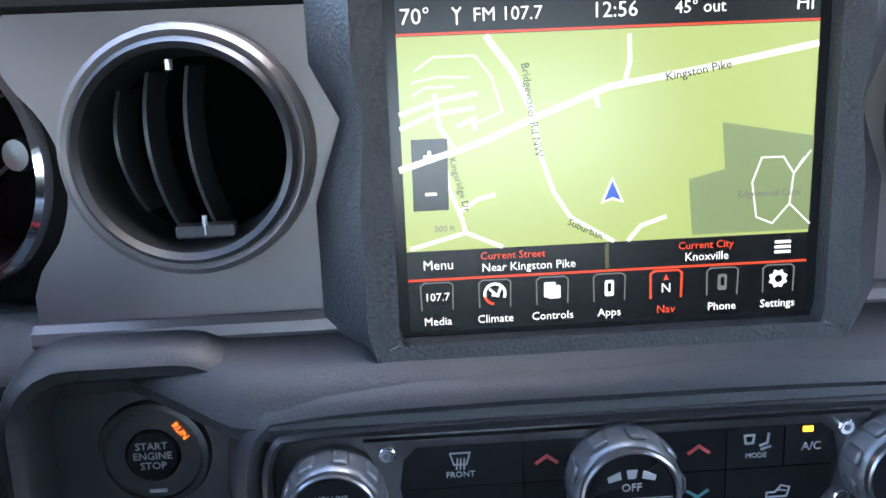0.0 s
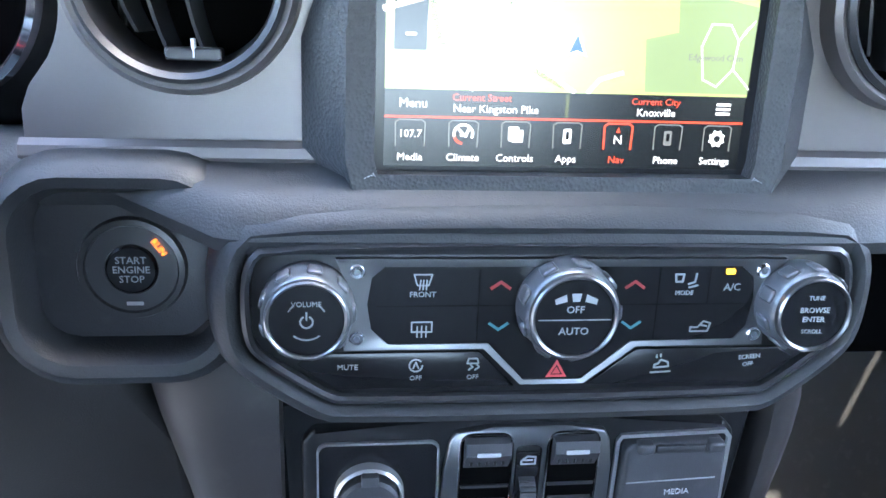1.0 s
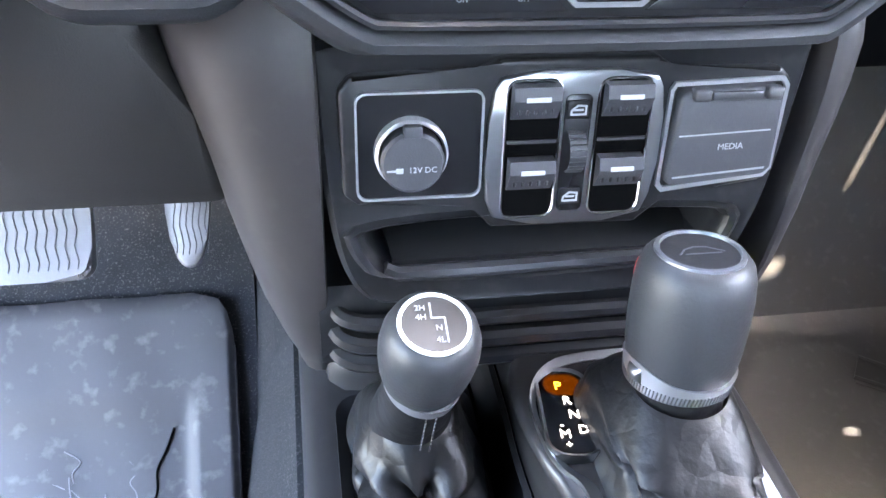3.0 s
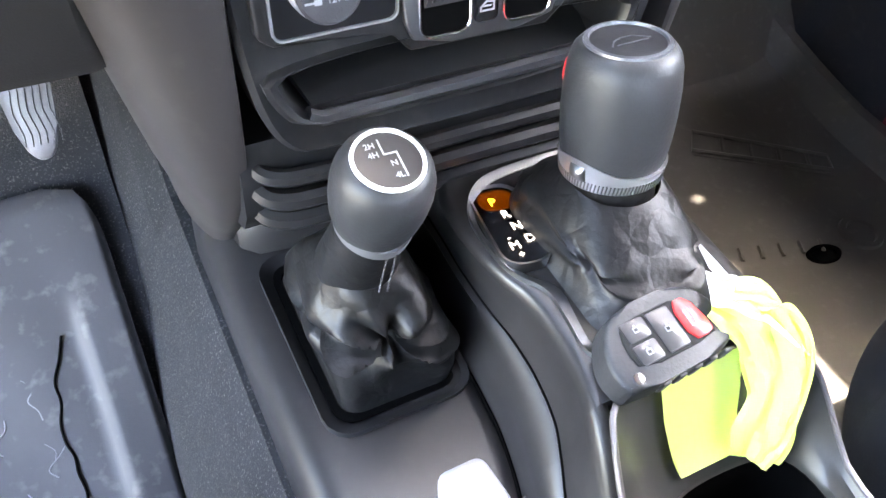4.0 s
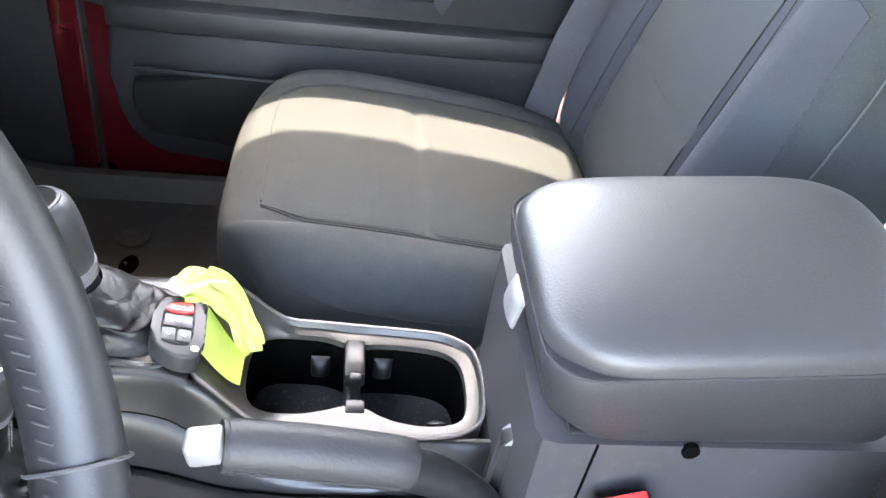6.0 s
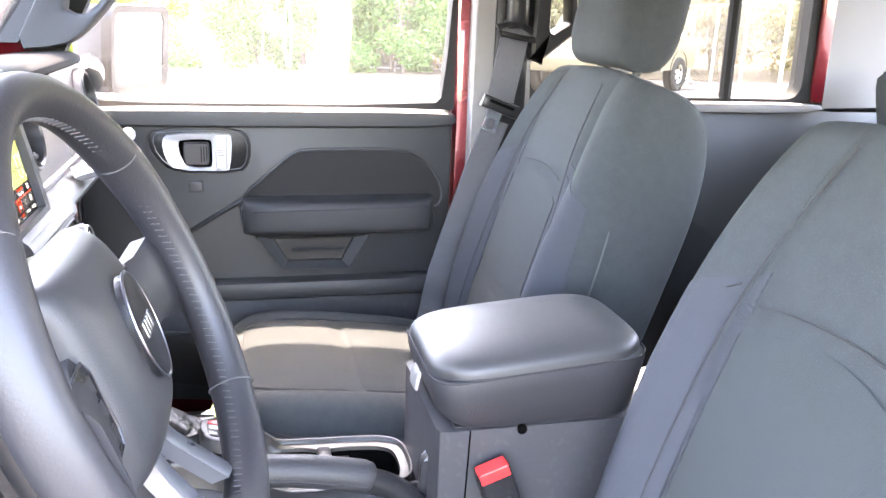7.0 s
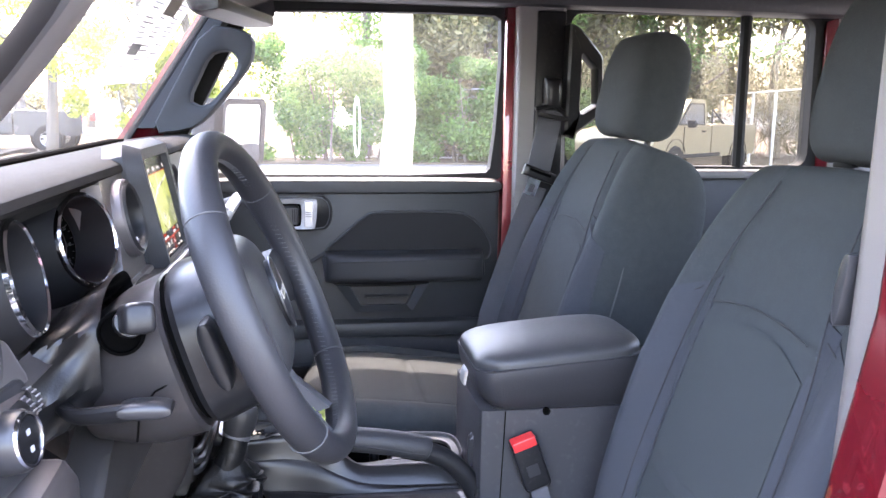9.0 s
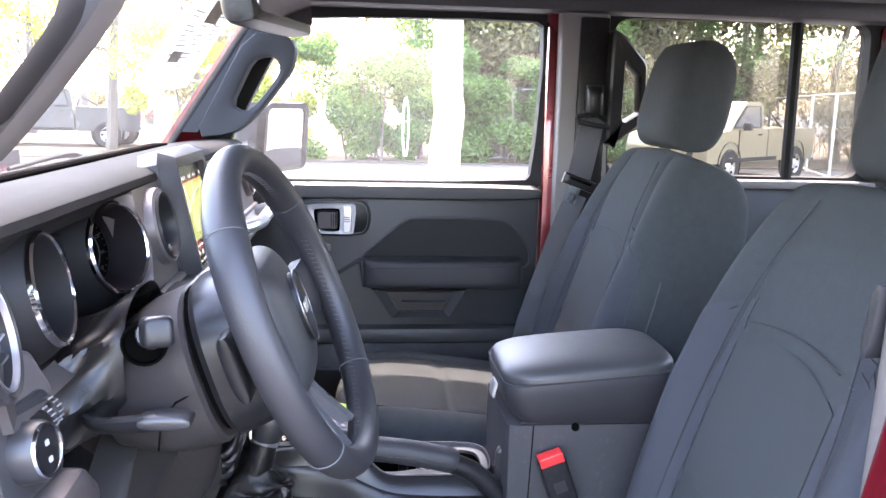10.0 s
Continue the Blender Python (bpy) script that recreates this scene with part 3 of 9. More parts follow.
pillow(bm, Matrix.Translation((0.688, -0.432, 0.448)) @ Matrix.Rotation(radians(-90), 4, "Y"), 0.036, 0.19, 0.062, 0.0, 5, nu=16, nv=28)
part("armrest", bm, M_LEATHER, door, "padded black armrest")
part("armrest_seam", bar([(0.634, -0.26, 0.464), (0.6265, -0.30, 0.466), (0.626, -0.45, 0.468), (0.627, -0.56, 0.470), (0.634, -0.606, 0.470)], 0.0016, 5), M_SEAM, door)
part("armrest_base", wall_panel(bmesh.new(), [(-0.235, 0.475), (-0.625, 0.475), (-0.63, 0.42), (-0.27, 0.40), (-0.24, 0.43)], 0.69, 0.66, 0.008), M_DASH, door)
bm = bmesh.new()
frame_ring(bm, [(-0.268, 0.408), (-0.49, 0.408), (-0.45, 0.34), (-0.315, 0.34)], [(-0.30, 0.40), (-0.462, 0.40), (-0.437, 0.352), (-0.328, 0.352)], -0.69, -0.655, Matrix(((0, 0, -1, 0), (1, 0, 0, 0), (0, 1, 0, 0), (0, 0, 0, 1))), -0.668)
part("pull_cup", bm, M_DASH, door, "moulded black pull cup")
part("pull_cup_floor", wall_panel(bmesh.new(), [(-0.295, 0.402), (-0.465, 0.402), (-0.44, 0.35), (-0.325, 0.35)], 0.688, 0.682), M_KNEE, door)
part("pull_bar", bar([(0.66, -0.335, 0.378), (0.658, -0.44, 0.378)], 0.004, 6), M_SATIN, door)
part("lower_ledge", cushion(Matrix.Translation((0.69, -0.31, 0.293)) @ Matrix.Rotation(radians(-90), 4, "Y"), 0.022, 0.33, 0.03, 0.0, 4, nu=8, nv=30), M_DASH, door)
part("lower_panel", wall_panel(bmesh.new(), soft_outline([(0.020, 0.300), (0.030, 0.150), (0.000, 0.075), (-0.060, 0.045), (-0.560, 0.030), (-0.640, 0.080), (-0.640, 0.250), (-0.60, 0.285)], 1), 0.722, 0.697, 0.008), M_PLASTIC, door, "black lower door trim")
part("map_pocket", wall_panel(bmesh.new(), soft_outline([(-0.010, 0.205), (0.000, 0.130), (-0.040, 0.085), (-0.500, 0.075), (-0.545, 0.130), (-0.545, 0.195)], 1), 0.698, 0.684, 0.006), M_KNEE, door, "dark mesh map pocket")
part("pocket_lip", bar([(0.686, -0.012, 0.206), (0.684, -0.28, 0.200), (0.686, -0.545, 0.197)], 0.0045, 8), M_DASH, door)
# latch
part("latch_plate", wall_panel(bmesh.new(), soft_outline([(-0.070, 0.600), (-0.085, 0.619), (-0.238, 0.621), (-0.262, 0.598), (-0.260, 0.552), (-0.240, 0.531), (-0.115, 0.533), (-0.080, 0.565)], 1), 0.69, 0.680, 0.003), M_BLACK, door, "satin black latch surround")
part("latch_line", bar([Vector((0.6795, y, z)) for y, z in soft_outline([(-0.080, 0.598), (-0.092, 0.613), (-0.234, 0.615), (-0.255, 0.596), (-0.253, 0.554), (-0.236, 0.537), (-0.119, 0.539), (-0.089, 0.567)], 1)], 0.0008, 5, closed=True), M_KNURL, door)
ring_a = soft_outline([(-0.098, 0.598), (-0.110, 0.609), (-0.219, 0.611), (-0.227, 0.603), (-0.222, 0.544), (-0.214, 0.539), (-0.122, 0.541), (-0.104, 0.562)], 1)
ring_b = soft_outline([(-0.126, 0.592), (-0.134, 0.599), (-0.184, 0.600), (-0.190, 0.594), (-0.189, 0.549), (-0.184, 0.544), (-0.146, 0.545), (-0.132, 0.560)], 1)
part("latch_ring", frame_ring(bmesh.new(), ring_a, ring_b, -0.682, -0.664, YZN, -0.669), M_LATCH, door, "satin chrome latch ring")
part("latch_well", wall_panel(bmesh.new(), ring_b, 0.684, 0.679), M_DARK, door)
part("latch_lever", loft(bmesh.new(), [[Vector((x, y, z)) for y, z in rrect(a, b, 0.006, (-0.160, 0.571))] for x, a, b in ((0.680, 0.024, 0.022), (0.672, 0.024, 0.022), (0.668, 0.021, 0.019))]), M_SATIN, door, "black latch lever")
for k in range(3):
    part("lever_groove", bar([(0.6675, -0.169 - 0.005 * k, 0.556), (0.6675, -0.169 - 0.005 * k, 0.586)], 0.0008, 5), M_DARK, door)
part("lock_slider", wall_panel(bmesh.new(), rrect(0.0105, 0.031, 0.003, (-0.2060, 0.575)), 0.680, 0.660, 0.002), M_SILVER, door, "silver lock slider")
for k in range(3):
    part("slider_grip", wall_panel(bmesh.new(), rrect(0.0075, 0.0012, 0.0005, (-0.2060, 0.570 + 0.005 * k)), 0.661, 0.6590, 0.0004), M_KNURL, door)
part("lock_button", wall_panel(bmesh.new(), rrect(0.014, 0.010, 0.003, (-0.155, 0.505)), 0.69, 0.682, 0.002), M_SATIN, door)
# window of the passenger door
wf = part("window_frame", frame_ring(bmesh.new(), soft_outline([(0.150, 0.65), (0.150, 0.70), (-0.045, 1.055), (-0.06, 1.068), (-0.660, 1.072), (-0.688, 1.055), (-0.676, 0.66), (-0.66, 0.65)], 1), soft_outline([(0.105, 0.662), (0.100, 0.69), (-0.075, 1.022), (-0.088, 1.036), (-0.640, 1.046), (-0.672, 1.026), (-0.652, 0.685), (-0.63, 0.662)], 1), -0.755, -0.71, YZN, -0.718), M_RUBBER, door, "black window frame")
wp = part("pane", wall_panel(bmesh.new(), [(0.12, 0.64), (0.12, 0.69), (-0.065, 1.03), (-0.63, 1.05), (-0.675, 1.035), (-0.662, 0.64)], 0.738, 0.734), M_GLASS, door, "dusty clear glass")
wp.visible_shadow = False

# door mirror
mir = thing("door_mirror", "black door mirror reflecting the lot", "mirror")
part("housing", cushion(pose(0.93, -0.028, 0.752, 0, 0, -27) @ Matrix.Rotation(radians(90), 4, "X"), 0.100, 0.086, 0.012, 0.085, 7), M_PLASTIC, mir)
part("mirror_glass", slab(rrect(0.088, 0.075, 0.02), 0.0118, 0.0145, pose(0.93, -0.028, 0.752, 95, 0, -27)), M_MIRROR, mir)
part("rim", frame_ring(bmesh.new(), rrect(0.102, 0.088, 0.024), rrect(0.086, 0.073, 0.018), -0.004, 0.020, pose(0.93, -0.028, 0.752, 95, 0, -27), 0.017), M_BLACK, mir, "black mirror rim")
part("bracket", bar([(0.74, 0.03, 0.70), (0.86, 0.045, 0.72)], 0.025, 8), M_PLASTIC, mir)


# ---- body side behind the doors ----
def side_wall(s, name):
    M = Matrix(((0, 0, -s, 0), (1, 0, 0, 0), (0, 1, 0, 0), (0, 0, 0, 1)))
    ob = thing(name, "dark red body side with a black trimmed rear door", "wall", kind="structure")
    pr = lambda poly, a, b, bev=0: prism(bmesh.new(), poly, -a, -b, M, bev)
    front = [(-0.672, -0.02), (-0.672, 1.07)] if s > 0 else [(-0.60, -0.02), (-0.608, 0.48), (-0.648, 0.68), (-0.66, 1.07)]
    part("b_pillar", pr(front + [(-0.735, 1.07), (-0.735, -0.02)], 0.745, 0.69, 0.004), M_RED, ob, "dark red painted door jamb")
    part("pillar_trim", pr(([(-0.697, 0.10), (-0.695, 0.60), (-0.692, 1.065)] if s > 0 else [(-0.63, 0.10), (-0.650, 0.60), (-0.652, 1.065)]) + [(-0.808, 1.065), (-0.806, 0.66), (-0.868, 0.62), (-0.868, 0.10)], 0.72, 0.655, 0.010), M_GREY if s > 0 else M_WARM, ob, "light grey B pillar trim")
    part("belt_slot", pr([(-0.732, 0.30), (-0.736, 1.05), (-0.805, 1.05), (-0.805, 0.30)], 0.66, 0.648, 0.006), M_BLACK, ob, "black belt channel cover")
    part("rear_door_trim", pr([(-0.87, 0.05), (-0.87, 0.62), (-0.80, 0.66), (-1.86, 0.68), (-1.86, 0.05)], 0.74, 0.69, 0.006), M_DASH, ob)
    part("rear_sill", cushion(Matrix.Translation((s * 0.70, -1.16, 0.668)), 0.03, 0.36, 0.012, 0.01, 5, nu=8, nv=20), M_GREY, ob, "pale window sill")
    part("rear_window_frame", frame_ring(bmesh.new(), round_poly([(-0.796, 0.665), (-0.798, 1.086), (-1.515, 1.090), (-1.522, 0.665)], 0.05), round_poly([(-0.828, 0.688), (-0.830, 1.054), (-1.470, 1.062), (-1.478, 0.686)], 0.042), -0.745, -0.695, M, -0.70), M_RUBBER, ob, "black window frame")
    part("divider", bar([(s * 0.712, -1.293, 0.66), (s * 0.70, -1.281, 1.06)], 0.014, 8), M_RUBBER, ob)
    part("red_jamb", pr([(-1.500, 0.68), (-1.492, 1.05), (-1.525, 1.06), (-1.530, 0.68)], 0.745, 0.688, 0.004), M_RED, ob)
    part("quarter_panel", pr([(-1.53, 0.66), (-1.525, 1.08), (-1.88, 1.08), (-1.88, 0.66)], 0.745, 0.69), M_HEAD, ob)
    g = part("pane", pr([(-0.815, 0.66), (-0.815, 1.04), (-0.85, 1.065), (-1.49, 1.07), (-1.495, 0.66)], 0.730, 0.726), M_TINT, ob, "tinted rear window glass")
    g.visible_shadow = False
    part("door_sill", cube((s * 0.70, -0.28, -0.03), (0.09, 0.85, 0.06), bev=0.01), M_PLASTIC, ob, "black plastic sill cover")
    part("kick_panel", pr([(0.058, -0.02), (0.058, 0.645), (0.56, 0.645), (0.56, -0.02)], 0.745, 0.70, 0.004), M_PLASTIC if s > 0 else M_RED, ob, "black kick panel ahead of the door")
    part("hinge_pillar", pr([(0.062, -0.02), (0.062, 0.66), (0.10, 0.66), (0.10, -0.02)], 0.70, 0.692, 0.003), M_RED, ob, "dark red painted hinge pillar")
    return ob


side_wall(1, "wall_passenger")
side_wall(-1, "wall_driver")
bg = thing("grab_handle", "black grab handle on the B pillar beside the seat", "grab handle")
grab_o = round_poly([(-0.802, 1.022), (-0.828, 1.008), (-0.884, 0.946), (-0.890, 0.818), (-0.812, 0.758), (-0.798, 0.764)], 0.012)
grab_i = round_poly([(-0.833, 0.950), (-0.842, 0.944), (-0.868, 0.918), (-0.872, 0.836), (-0.838, 0.815), (-0.832, 0.822)], 0.004)
bm = bmesh.new()
loft(bm, [[YZN @ Vector((*p, w)) for p in ring] for ring, w in ((grab_o, -0.648), (grab_o, -0.612), (grown(grab_o, -0.005), -0.605), (grown(grab_i, 0.003), -0.605), (grab_i, -0.612), (grab_i, -0.648))], caps=False)
part("loop", bm, M_BLACK, bg, "thick moulded black loop")

# belts
belt = thing("seat_belt", "charcoal seat belt hanging from the B pillar with its tongue", "seat belt")
def ribbon(pts, w, across, th=0.0014):
    bm = bmesh.new()
    a = Vector(across).normalized() * w / 2
    rings = []
    for p in pts:
        p = Vector(p)
        n = Vector((th, 0, 0))
        rings.append([p - a - n, p + a - n, p + a + n, p - a + n])
    return loft(bm, rings)
part("upper_webbing", ribbon([(0.622, -0.771, 0.832), (0.622, -0.7635, 0.796), (0.621, -0.753, 0.74), (0.620, -0.742, 0.685)], 0.056, (0, 1, 0.22)), M_BELT, belt)
part("lower_webbing", ribbon([(0.618, -0.737, 0.645), (0.619, -0.701, 0.55), (0.620, -0.657, 0.414), (0.622, -0.632, 0.331), (0.628, -0.612, 0.22), (0.635, -0.60, 0.06)], 0.050, (0, 1, 0.3)), M_BELT, belt)
part("anchor_slider", cushion(pose(0.630, -0.770, 0.858) @ Matrix.Rotation(radians(-90), 4, "Y"), 0.038, 0.021, 0.026, 0, 3, nu=12, nv=12), M_BLACK, belt)
part("guide_loop", bar([(0.618, -0.728, 0.824), (0.612, -0.767, 0.834), (0.618, -0.806, 0.812), (0.606, -0.800, 0.802), (0.602, -0.767, 0.806), (0.608, -0.734, 0.812)], 0.006, 8, closed=True), M_BLACK, belt)
TB = pose(0.612, -0.739, 0.674) @ Matrix.Rotation(radians(-90), 4, "Y") @ Matrix.Rotation(radians(-20), 4, "Z")
part("tongue_body", cushion(TB, 0.013, 0.040, 0.012, 0.008, 5, nu=10, nv=12), M_BLACK, belt)
part("tongue_slot", slab(rrect(0.003, 0.027, 0.002, (0.004, 0)), 0.0105, 0.0128, TB), M_DARK, belt)
part("tongue", frame_ring(bmesh.new(), rrect(0.023, 0.0145, 0.004, (-0.030, 0.004)), rrect(0.009, 0.006, 0.002, (-0.037, 0.004)), -0.001, 0.003, TB), M_BRIGHT, belt, "bright steel tongue")
anch = thing("belt_anchor", "black belt anchor knob on the driver side pillar", "belt anchor")
part("knob", cushion(pose(-0.645, -0.665, 0.685) @ Matrix.Rotation(radians(80), 4, "Y"), 0.032, 0.018, 0.016, 0.004, 3, nu=12, nv=12), M_SATIN, anch)
part("webbing", ribbon([(-0.655, -0.672, 0.66), (-0.652, -0.668, 0.55), (-0.648, -0.655, 0.40), (-0.645, -0.64, 0.2)], 0.02, (0, 1, 0.1)), M_BELT, anch)


# ---- rear bench, mostly hidden behind the front seats ----
bench = thing("rear_bench", "dark grey cloth rear bench behind the front seats", "car seat")
part("bench_cushion", cushion(Matrix.Translation((0, -1.42, 0.22)), 0.62, 0.24, 0.09, 0.10, 5, nu=20, nv=14), M_CLOTH, bench)
part("bench_base", cube((0, -1.42, 0.08), (1.10, 0.40, 0.20), bev=0.02), M_PLASTIC, bench)
part("bench_backrest", cushion(Matrix.Translation((0, -1.70, 0.50)) @ Matrix.Rotation(radians(72), 4, "X"), 0.62, 0.27, 0.07, 0.06, 5, nu=20, nv=14), M_CLOTH, bench)
# ---- dashboard ----
YZX = Matrix(((0, 0, 1, 0), (1, 0, 0, 0), (0, 1, 0, 0), (0, 0, 0, 1)))
dash = thing("dashboard", "black soft-touch dashboard with a bronze-grey fascia and round vents", "dashboard")


def along_x(prof, x0, x1, n=1, fn=None):
    bm = bmesh.new()
    rings = []
    for i in range(n + 1):
        x = x0 + (x1 - x0) * i / n
        rings.append([Vector((x, *(fn(x, y, z) if fn else (y, z)))) for y, z in prof])
    return loft(bm, rings)


top_prof = [(0.24, 0.70), (0.24, 0.725), (0.20, 0.742), (0.13, 0.752), (0.07, 0.756), (0.045, 0.754), (0.033, 0.748), (0.030, 0.740), (0.036, 0.734), (0.05, 0.731), (0.06, 0.715)]
part("top_pad", along_x(top_prof, -0.70, 0.70, 28, lambda x, y, z: (y + 0.10 * max(0, abs(x) - 0.56) ** 1.5, z)), M_TOP, dash, "grained black dash top")
part("defrost_grille", cube((0.1, 0.185, 0.7475), (0.9, 0.03, 0.006), bev=0.002), M_DARK, dash)
# near-black block painted as the shade of the hollow behind the fascia
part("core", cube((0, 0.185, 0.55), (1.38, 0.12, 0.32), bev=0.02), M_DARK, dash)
DM = F((0, 0, 0.63), 12)
# fascia: left with the vent beside the cluster, and right
def vent_plate(x0, x1, c, r=0.0465, n=96, gauge=None):
    """A fascia plate from x0 to x1 with a round hole for the vent at c."""
    out, inn = [], []
    for i in range(n):
        a = 2 * math.pi * (i + 0.5) / n
        dx, dy = math.cos(a), math.sin(a)
        k = min((x1 - c[0]) / dx if dx > 0 else (x0 - c[0]) / dx, (0.112 - c[1]) / dy if dy > 0 else (-0.022 - c[1]) / dy)
        if gauge:
            gx, gy, gr = c[0] - gauge[0], c[1] - gauge[1], gauge[2]
            h = gx * dx + gy * dy
            disc = h * h - (gx * gx + gy * gy - gr * gr)
            if disc > 0 and -h > 0:
                k = min(k, -h - math.sqrt(disc))
        out.append((c[0] + dx * k, c[1] + dy * k))
        inn.append((c[0] + dx * r, c[1] + dy * r))
    bm = bmesh.new()
    loft(bm, [[DM @ Vector((*p, w)) for p in ring] for ring, w in ((out, -0.05), (out, -0.015), ([(c[0] + (u - c[0]) * 0.985, c[1] + (v - c[1]) * 0.985) for u, v in out], -0.010), (inn, -0.010), (inn, -0.05))], caps=False)
    return bm


for x0, x1, vx in ((-0.240, -0.098, -0.168), (0.098, 0.40, 0.172), (0.40, 0.66, 0.60)):
    part("fascia", vent_plate(x0, x1, (vx, 0.056), gauge=(-0.273, 0.0445, 0.0525) if x0 < 0 else None), M_PANEL, dash, "satin bronze-grey fascia panel")
    part("lower_lip", bar([DM @ Vector((x0, -0.020, -0.008)), DM @ Vector((x1, -0.020, -0.008))], 0.006, 8), M_PANEL, dash)


def vent(c, parent):
    V = DM @ Matrix.Translation((c[0], c[1], 0))
    v = part("air_vent", turned([(0.0505, -0.02), (0.0505, -0.006), (0.0495, 0.001), (0.047, 0.0035), (0.0445, 0.0025), (0.0440, -0.001)], V, 48), M_PANEL, parent, "round bronze-rimmed air vent")
    part("inner_ring", turned([(0.0450, -0.004), (0.0445, 0.004), (0.0425, 0.0065), (0.0400, 0.004), (0.0385, -0.008), (0.0375, -0.03)], V, 48), M_SATIN, v)
    # the bowl's inner shade is put into its near-black colour
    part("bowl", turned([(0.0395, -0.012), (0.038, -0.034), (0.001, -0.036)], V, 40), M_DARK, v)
    for k, u in enumerate((-0.0245, -0.0125, 0.0035)):
        h = math.sqrt(max(0.0, 0.036**2 - u * u)) * 0.93
        pts = [V @ Vector((u - 0.004 * (1 - (2 * t - 1) ** 2) + 0.006 * (0.5 - t), h * (2 * t - 1), -0.011 + 0.006 * (1 - (2 * t - 1) ** 2))) for t in [i / 10 for i in range(11)]]
        bm = bmesh.new()
        loft(bm, [[p, p + V.to_3x3() @ Vector((0.0016, 0, 0.0002)), p + V.to_3x3() @ Vector((0.0045, 0, -0.018)), p + V.to_3x3() @ Vector((0.003, 0, -0.018))] for p in pts])
        part("slat", bm, M_SATIN, v)
    part("thumb_tab", slab(rrect(0.012, 0.0028, 0.0014, (0.004, -0.0325)), -0.008, -0.001, V, 0.001), M_SATIN, v)
    part("tab_pin", bar([V @ Vector((0.004, -0.034, -0.002)), V @ Vector((0.004, -0.026, -0.002))], 0.0012, 6), M_SILVER, v)
    part("top_pin", bar([V @ Vector((-0.004, 0.036, -0.004)), V @ Vector((-0.004, 0.032, -0.004))], 0.0016, 6), M_SILVER, v)
    return v


vent((-0.168, 0.056), dash)
vent((0.172, 0.056), dash)
vent((0.60, 0.056), dash)
# padded roll across the dash below the fascia
roll_prof = [(0.03, 0.605), (0.008, 0.607), (-0.012, 0.606), (-0.028, 0.602), (-0.038, 0.595), (-0.042, 0.588), (-0.040, 0.581), (-0.02, 0.572), (0.03, 0.565)]


def roll_fn(x, y, z):
    k = min(1.0, max(0.0, (abs(x + 0.0) - 0.15) / 0.05))
    return (y + (0.012 if x > 0 else 0.030) * k * (1 if y < 0.0 else 0), z + (0.008 * k if x < 0 and y < 0.0 else 0))


part("padded_roll", along_x(roll_prof, -0.262, 0.66, 60, roll_fn), M_DASH, dash, "padded black roll across the dash")
part("roll_seam", bar([(-0.207, 0.020, 0.609), (-0.207, 0.004, 0.6085), (-0.207, -0.010, 0.608)], 0.0011, 5), M_SEAM, dash)
# start button pod
pod = part("start_pod", slab(rrect(0.040, 0.036, 0.018, (-0.199, -0.072)), -0.06, -0.004, DM, 0.003), M_PLASTIC, dash, "black start button pod")
pod_o = rrect(0.038, 0.035, 0.018, (-0.199, -0.073), 6)
part("pod_surround", loft(bmesh.new(), [[DM @ Vector((*p, w)) for p in grown(pod_o, d)] for d, w in ((0.0, -0.012), (0.002, 0.004), (0.006, 0.013), (0.011, 0.015), (0.016, 0.011), (0.020, 0.0), (0.023, -0.045))], caps=False), M_DASH, dash, "padded rim round the start button")
SB = F((-0.196, -0.012, 0.558), 12)
sb = thing("start_button", "round black engine start button with an orange run lamp", "start button")
part("collar", turned([(0.0245, -0.008), (0.0245, 0.0), (0.0235, 0.0025), (0.021, 0.003), (0.020, 0.001), (0.0198, -0.004)], SB, 40), M_SATIN, sb)
part("outer_disc", turned([(0.0205, -0.004), (0.0203, 0.0015), (0.012, 0.002), (0.0118, 0.0)], SB, 40), M_SATIN, sb)
part("inner_disc", turned([(0.0117, -0.003), (0.0115, 0.0022), (0.0105, 0.003), (0.0001, 0.003)], SB, 32), M_GLOSS, sb)
for k, w in enumerate(("START", "ENGINE", "STOP")):
    words(w, 0.0047, SB @ Matrix.Translation((0, 0.0045 - 0.0045 * k, 0.0032)), M_PRINT, sb, "lettering")
part("faint_mark", slab(rrect(0.0038, 0.0009, 0.0004, (0.0005, -0.0165)), 0.002, 0.0023, SB), M_PRINT2, sb)
words("RUN", 0.0042, SB @ Matrix.Translation((0.0125, 0.0105, 0.0023)) @ Matrix.Rotation(radians(-55), 4, "Z"), M_ORANGE, sb, "run_lamp")
# knee panel on the driver side and its hush panel
part("knee_panel", slab([(-0.505, 0.385), (-0.172, 0.385), (-0.188, 0.44), (-0.205, 0.487), (-0.222, 0.512), (-0.27, 0.545), (-0.34, 0.515), (-0.43, 0.470), (-0.505, 0.425)], -0.03, 0.012, Matrix(((1, 0, 0, 0), (0, 0, -1, 0), (0, 1, 0, 0), (0, 0, 0, 1))) @ Matrix.Translation((0, 0.012, 0)), 0.01), M_KNEE, dash, "black knee panel")
part("outer_knee_panel", slab([(-0.70, 0.385), (-0.507, 0.385), (-0.507, 0.4950), (-0.545, 0.530), (-0.70, 0.520)], -0.05, 0.004, Matrix(((1, 0, 0, 0), (0, 0, -1, 0), (0, 1, 0, 0), (0, 0, 0, 1))), 0.008), M_DECK, dash, "dark bronze outer knee panel")
part("knee_gap", bar([(-0.222, -0.002, 0.512), (-0.207, -0.004, 0.487), (-0.190, -0.004, 0.44), (-0.176, -0.002, 0.392)], 0.0017, 6), M_DARK, dash)
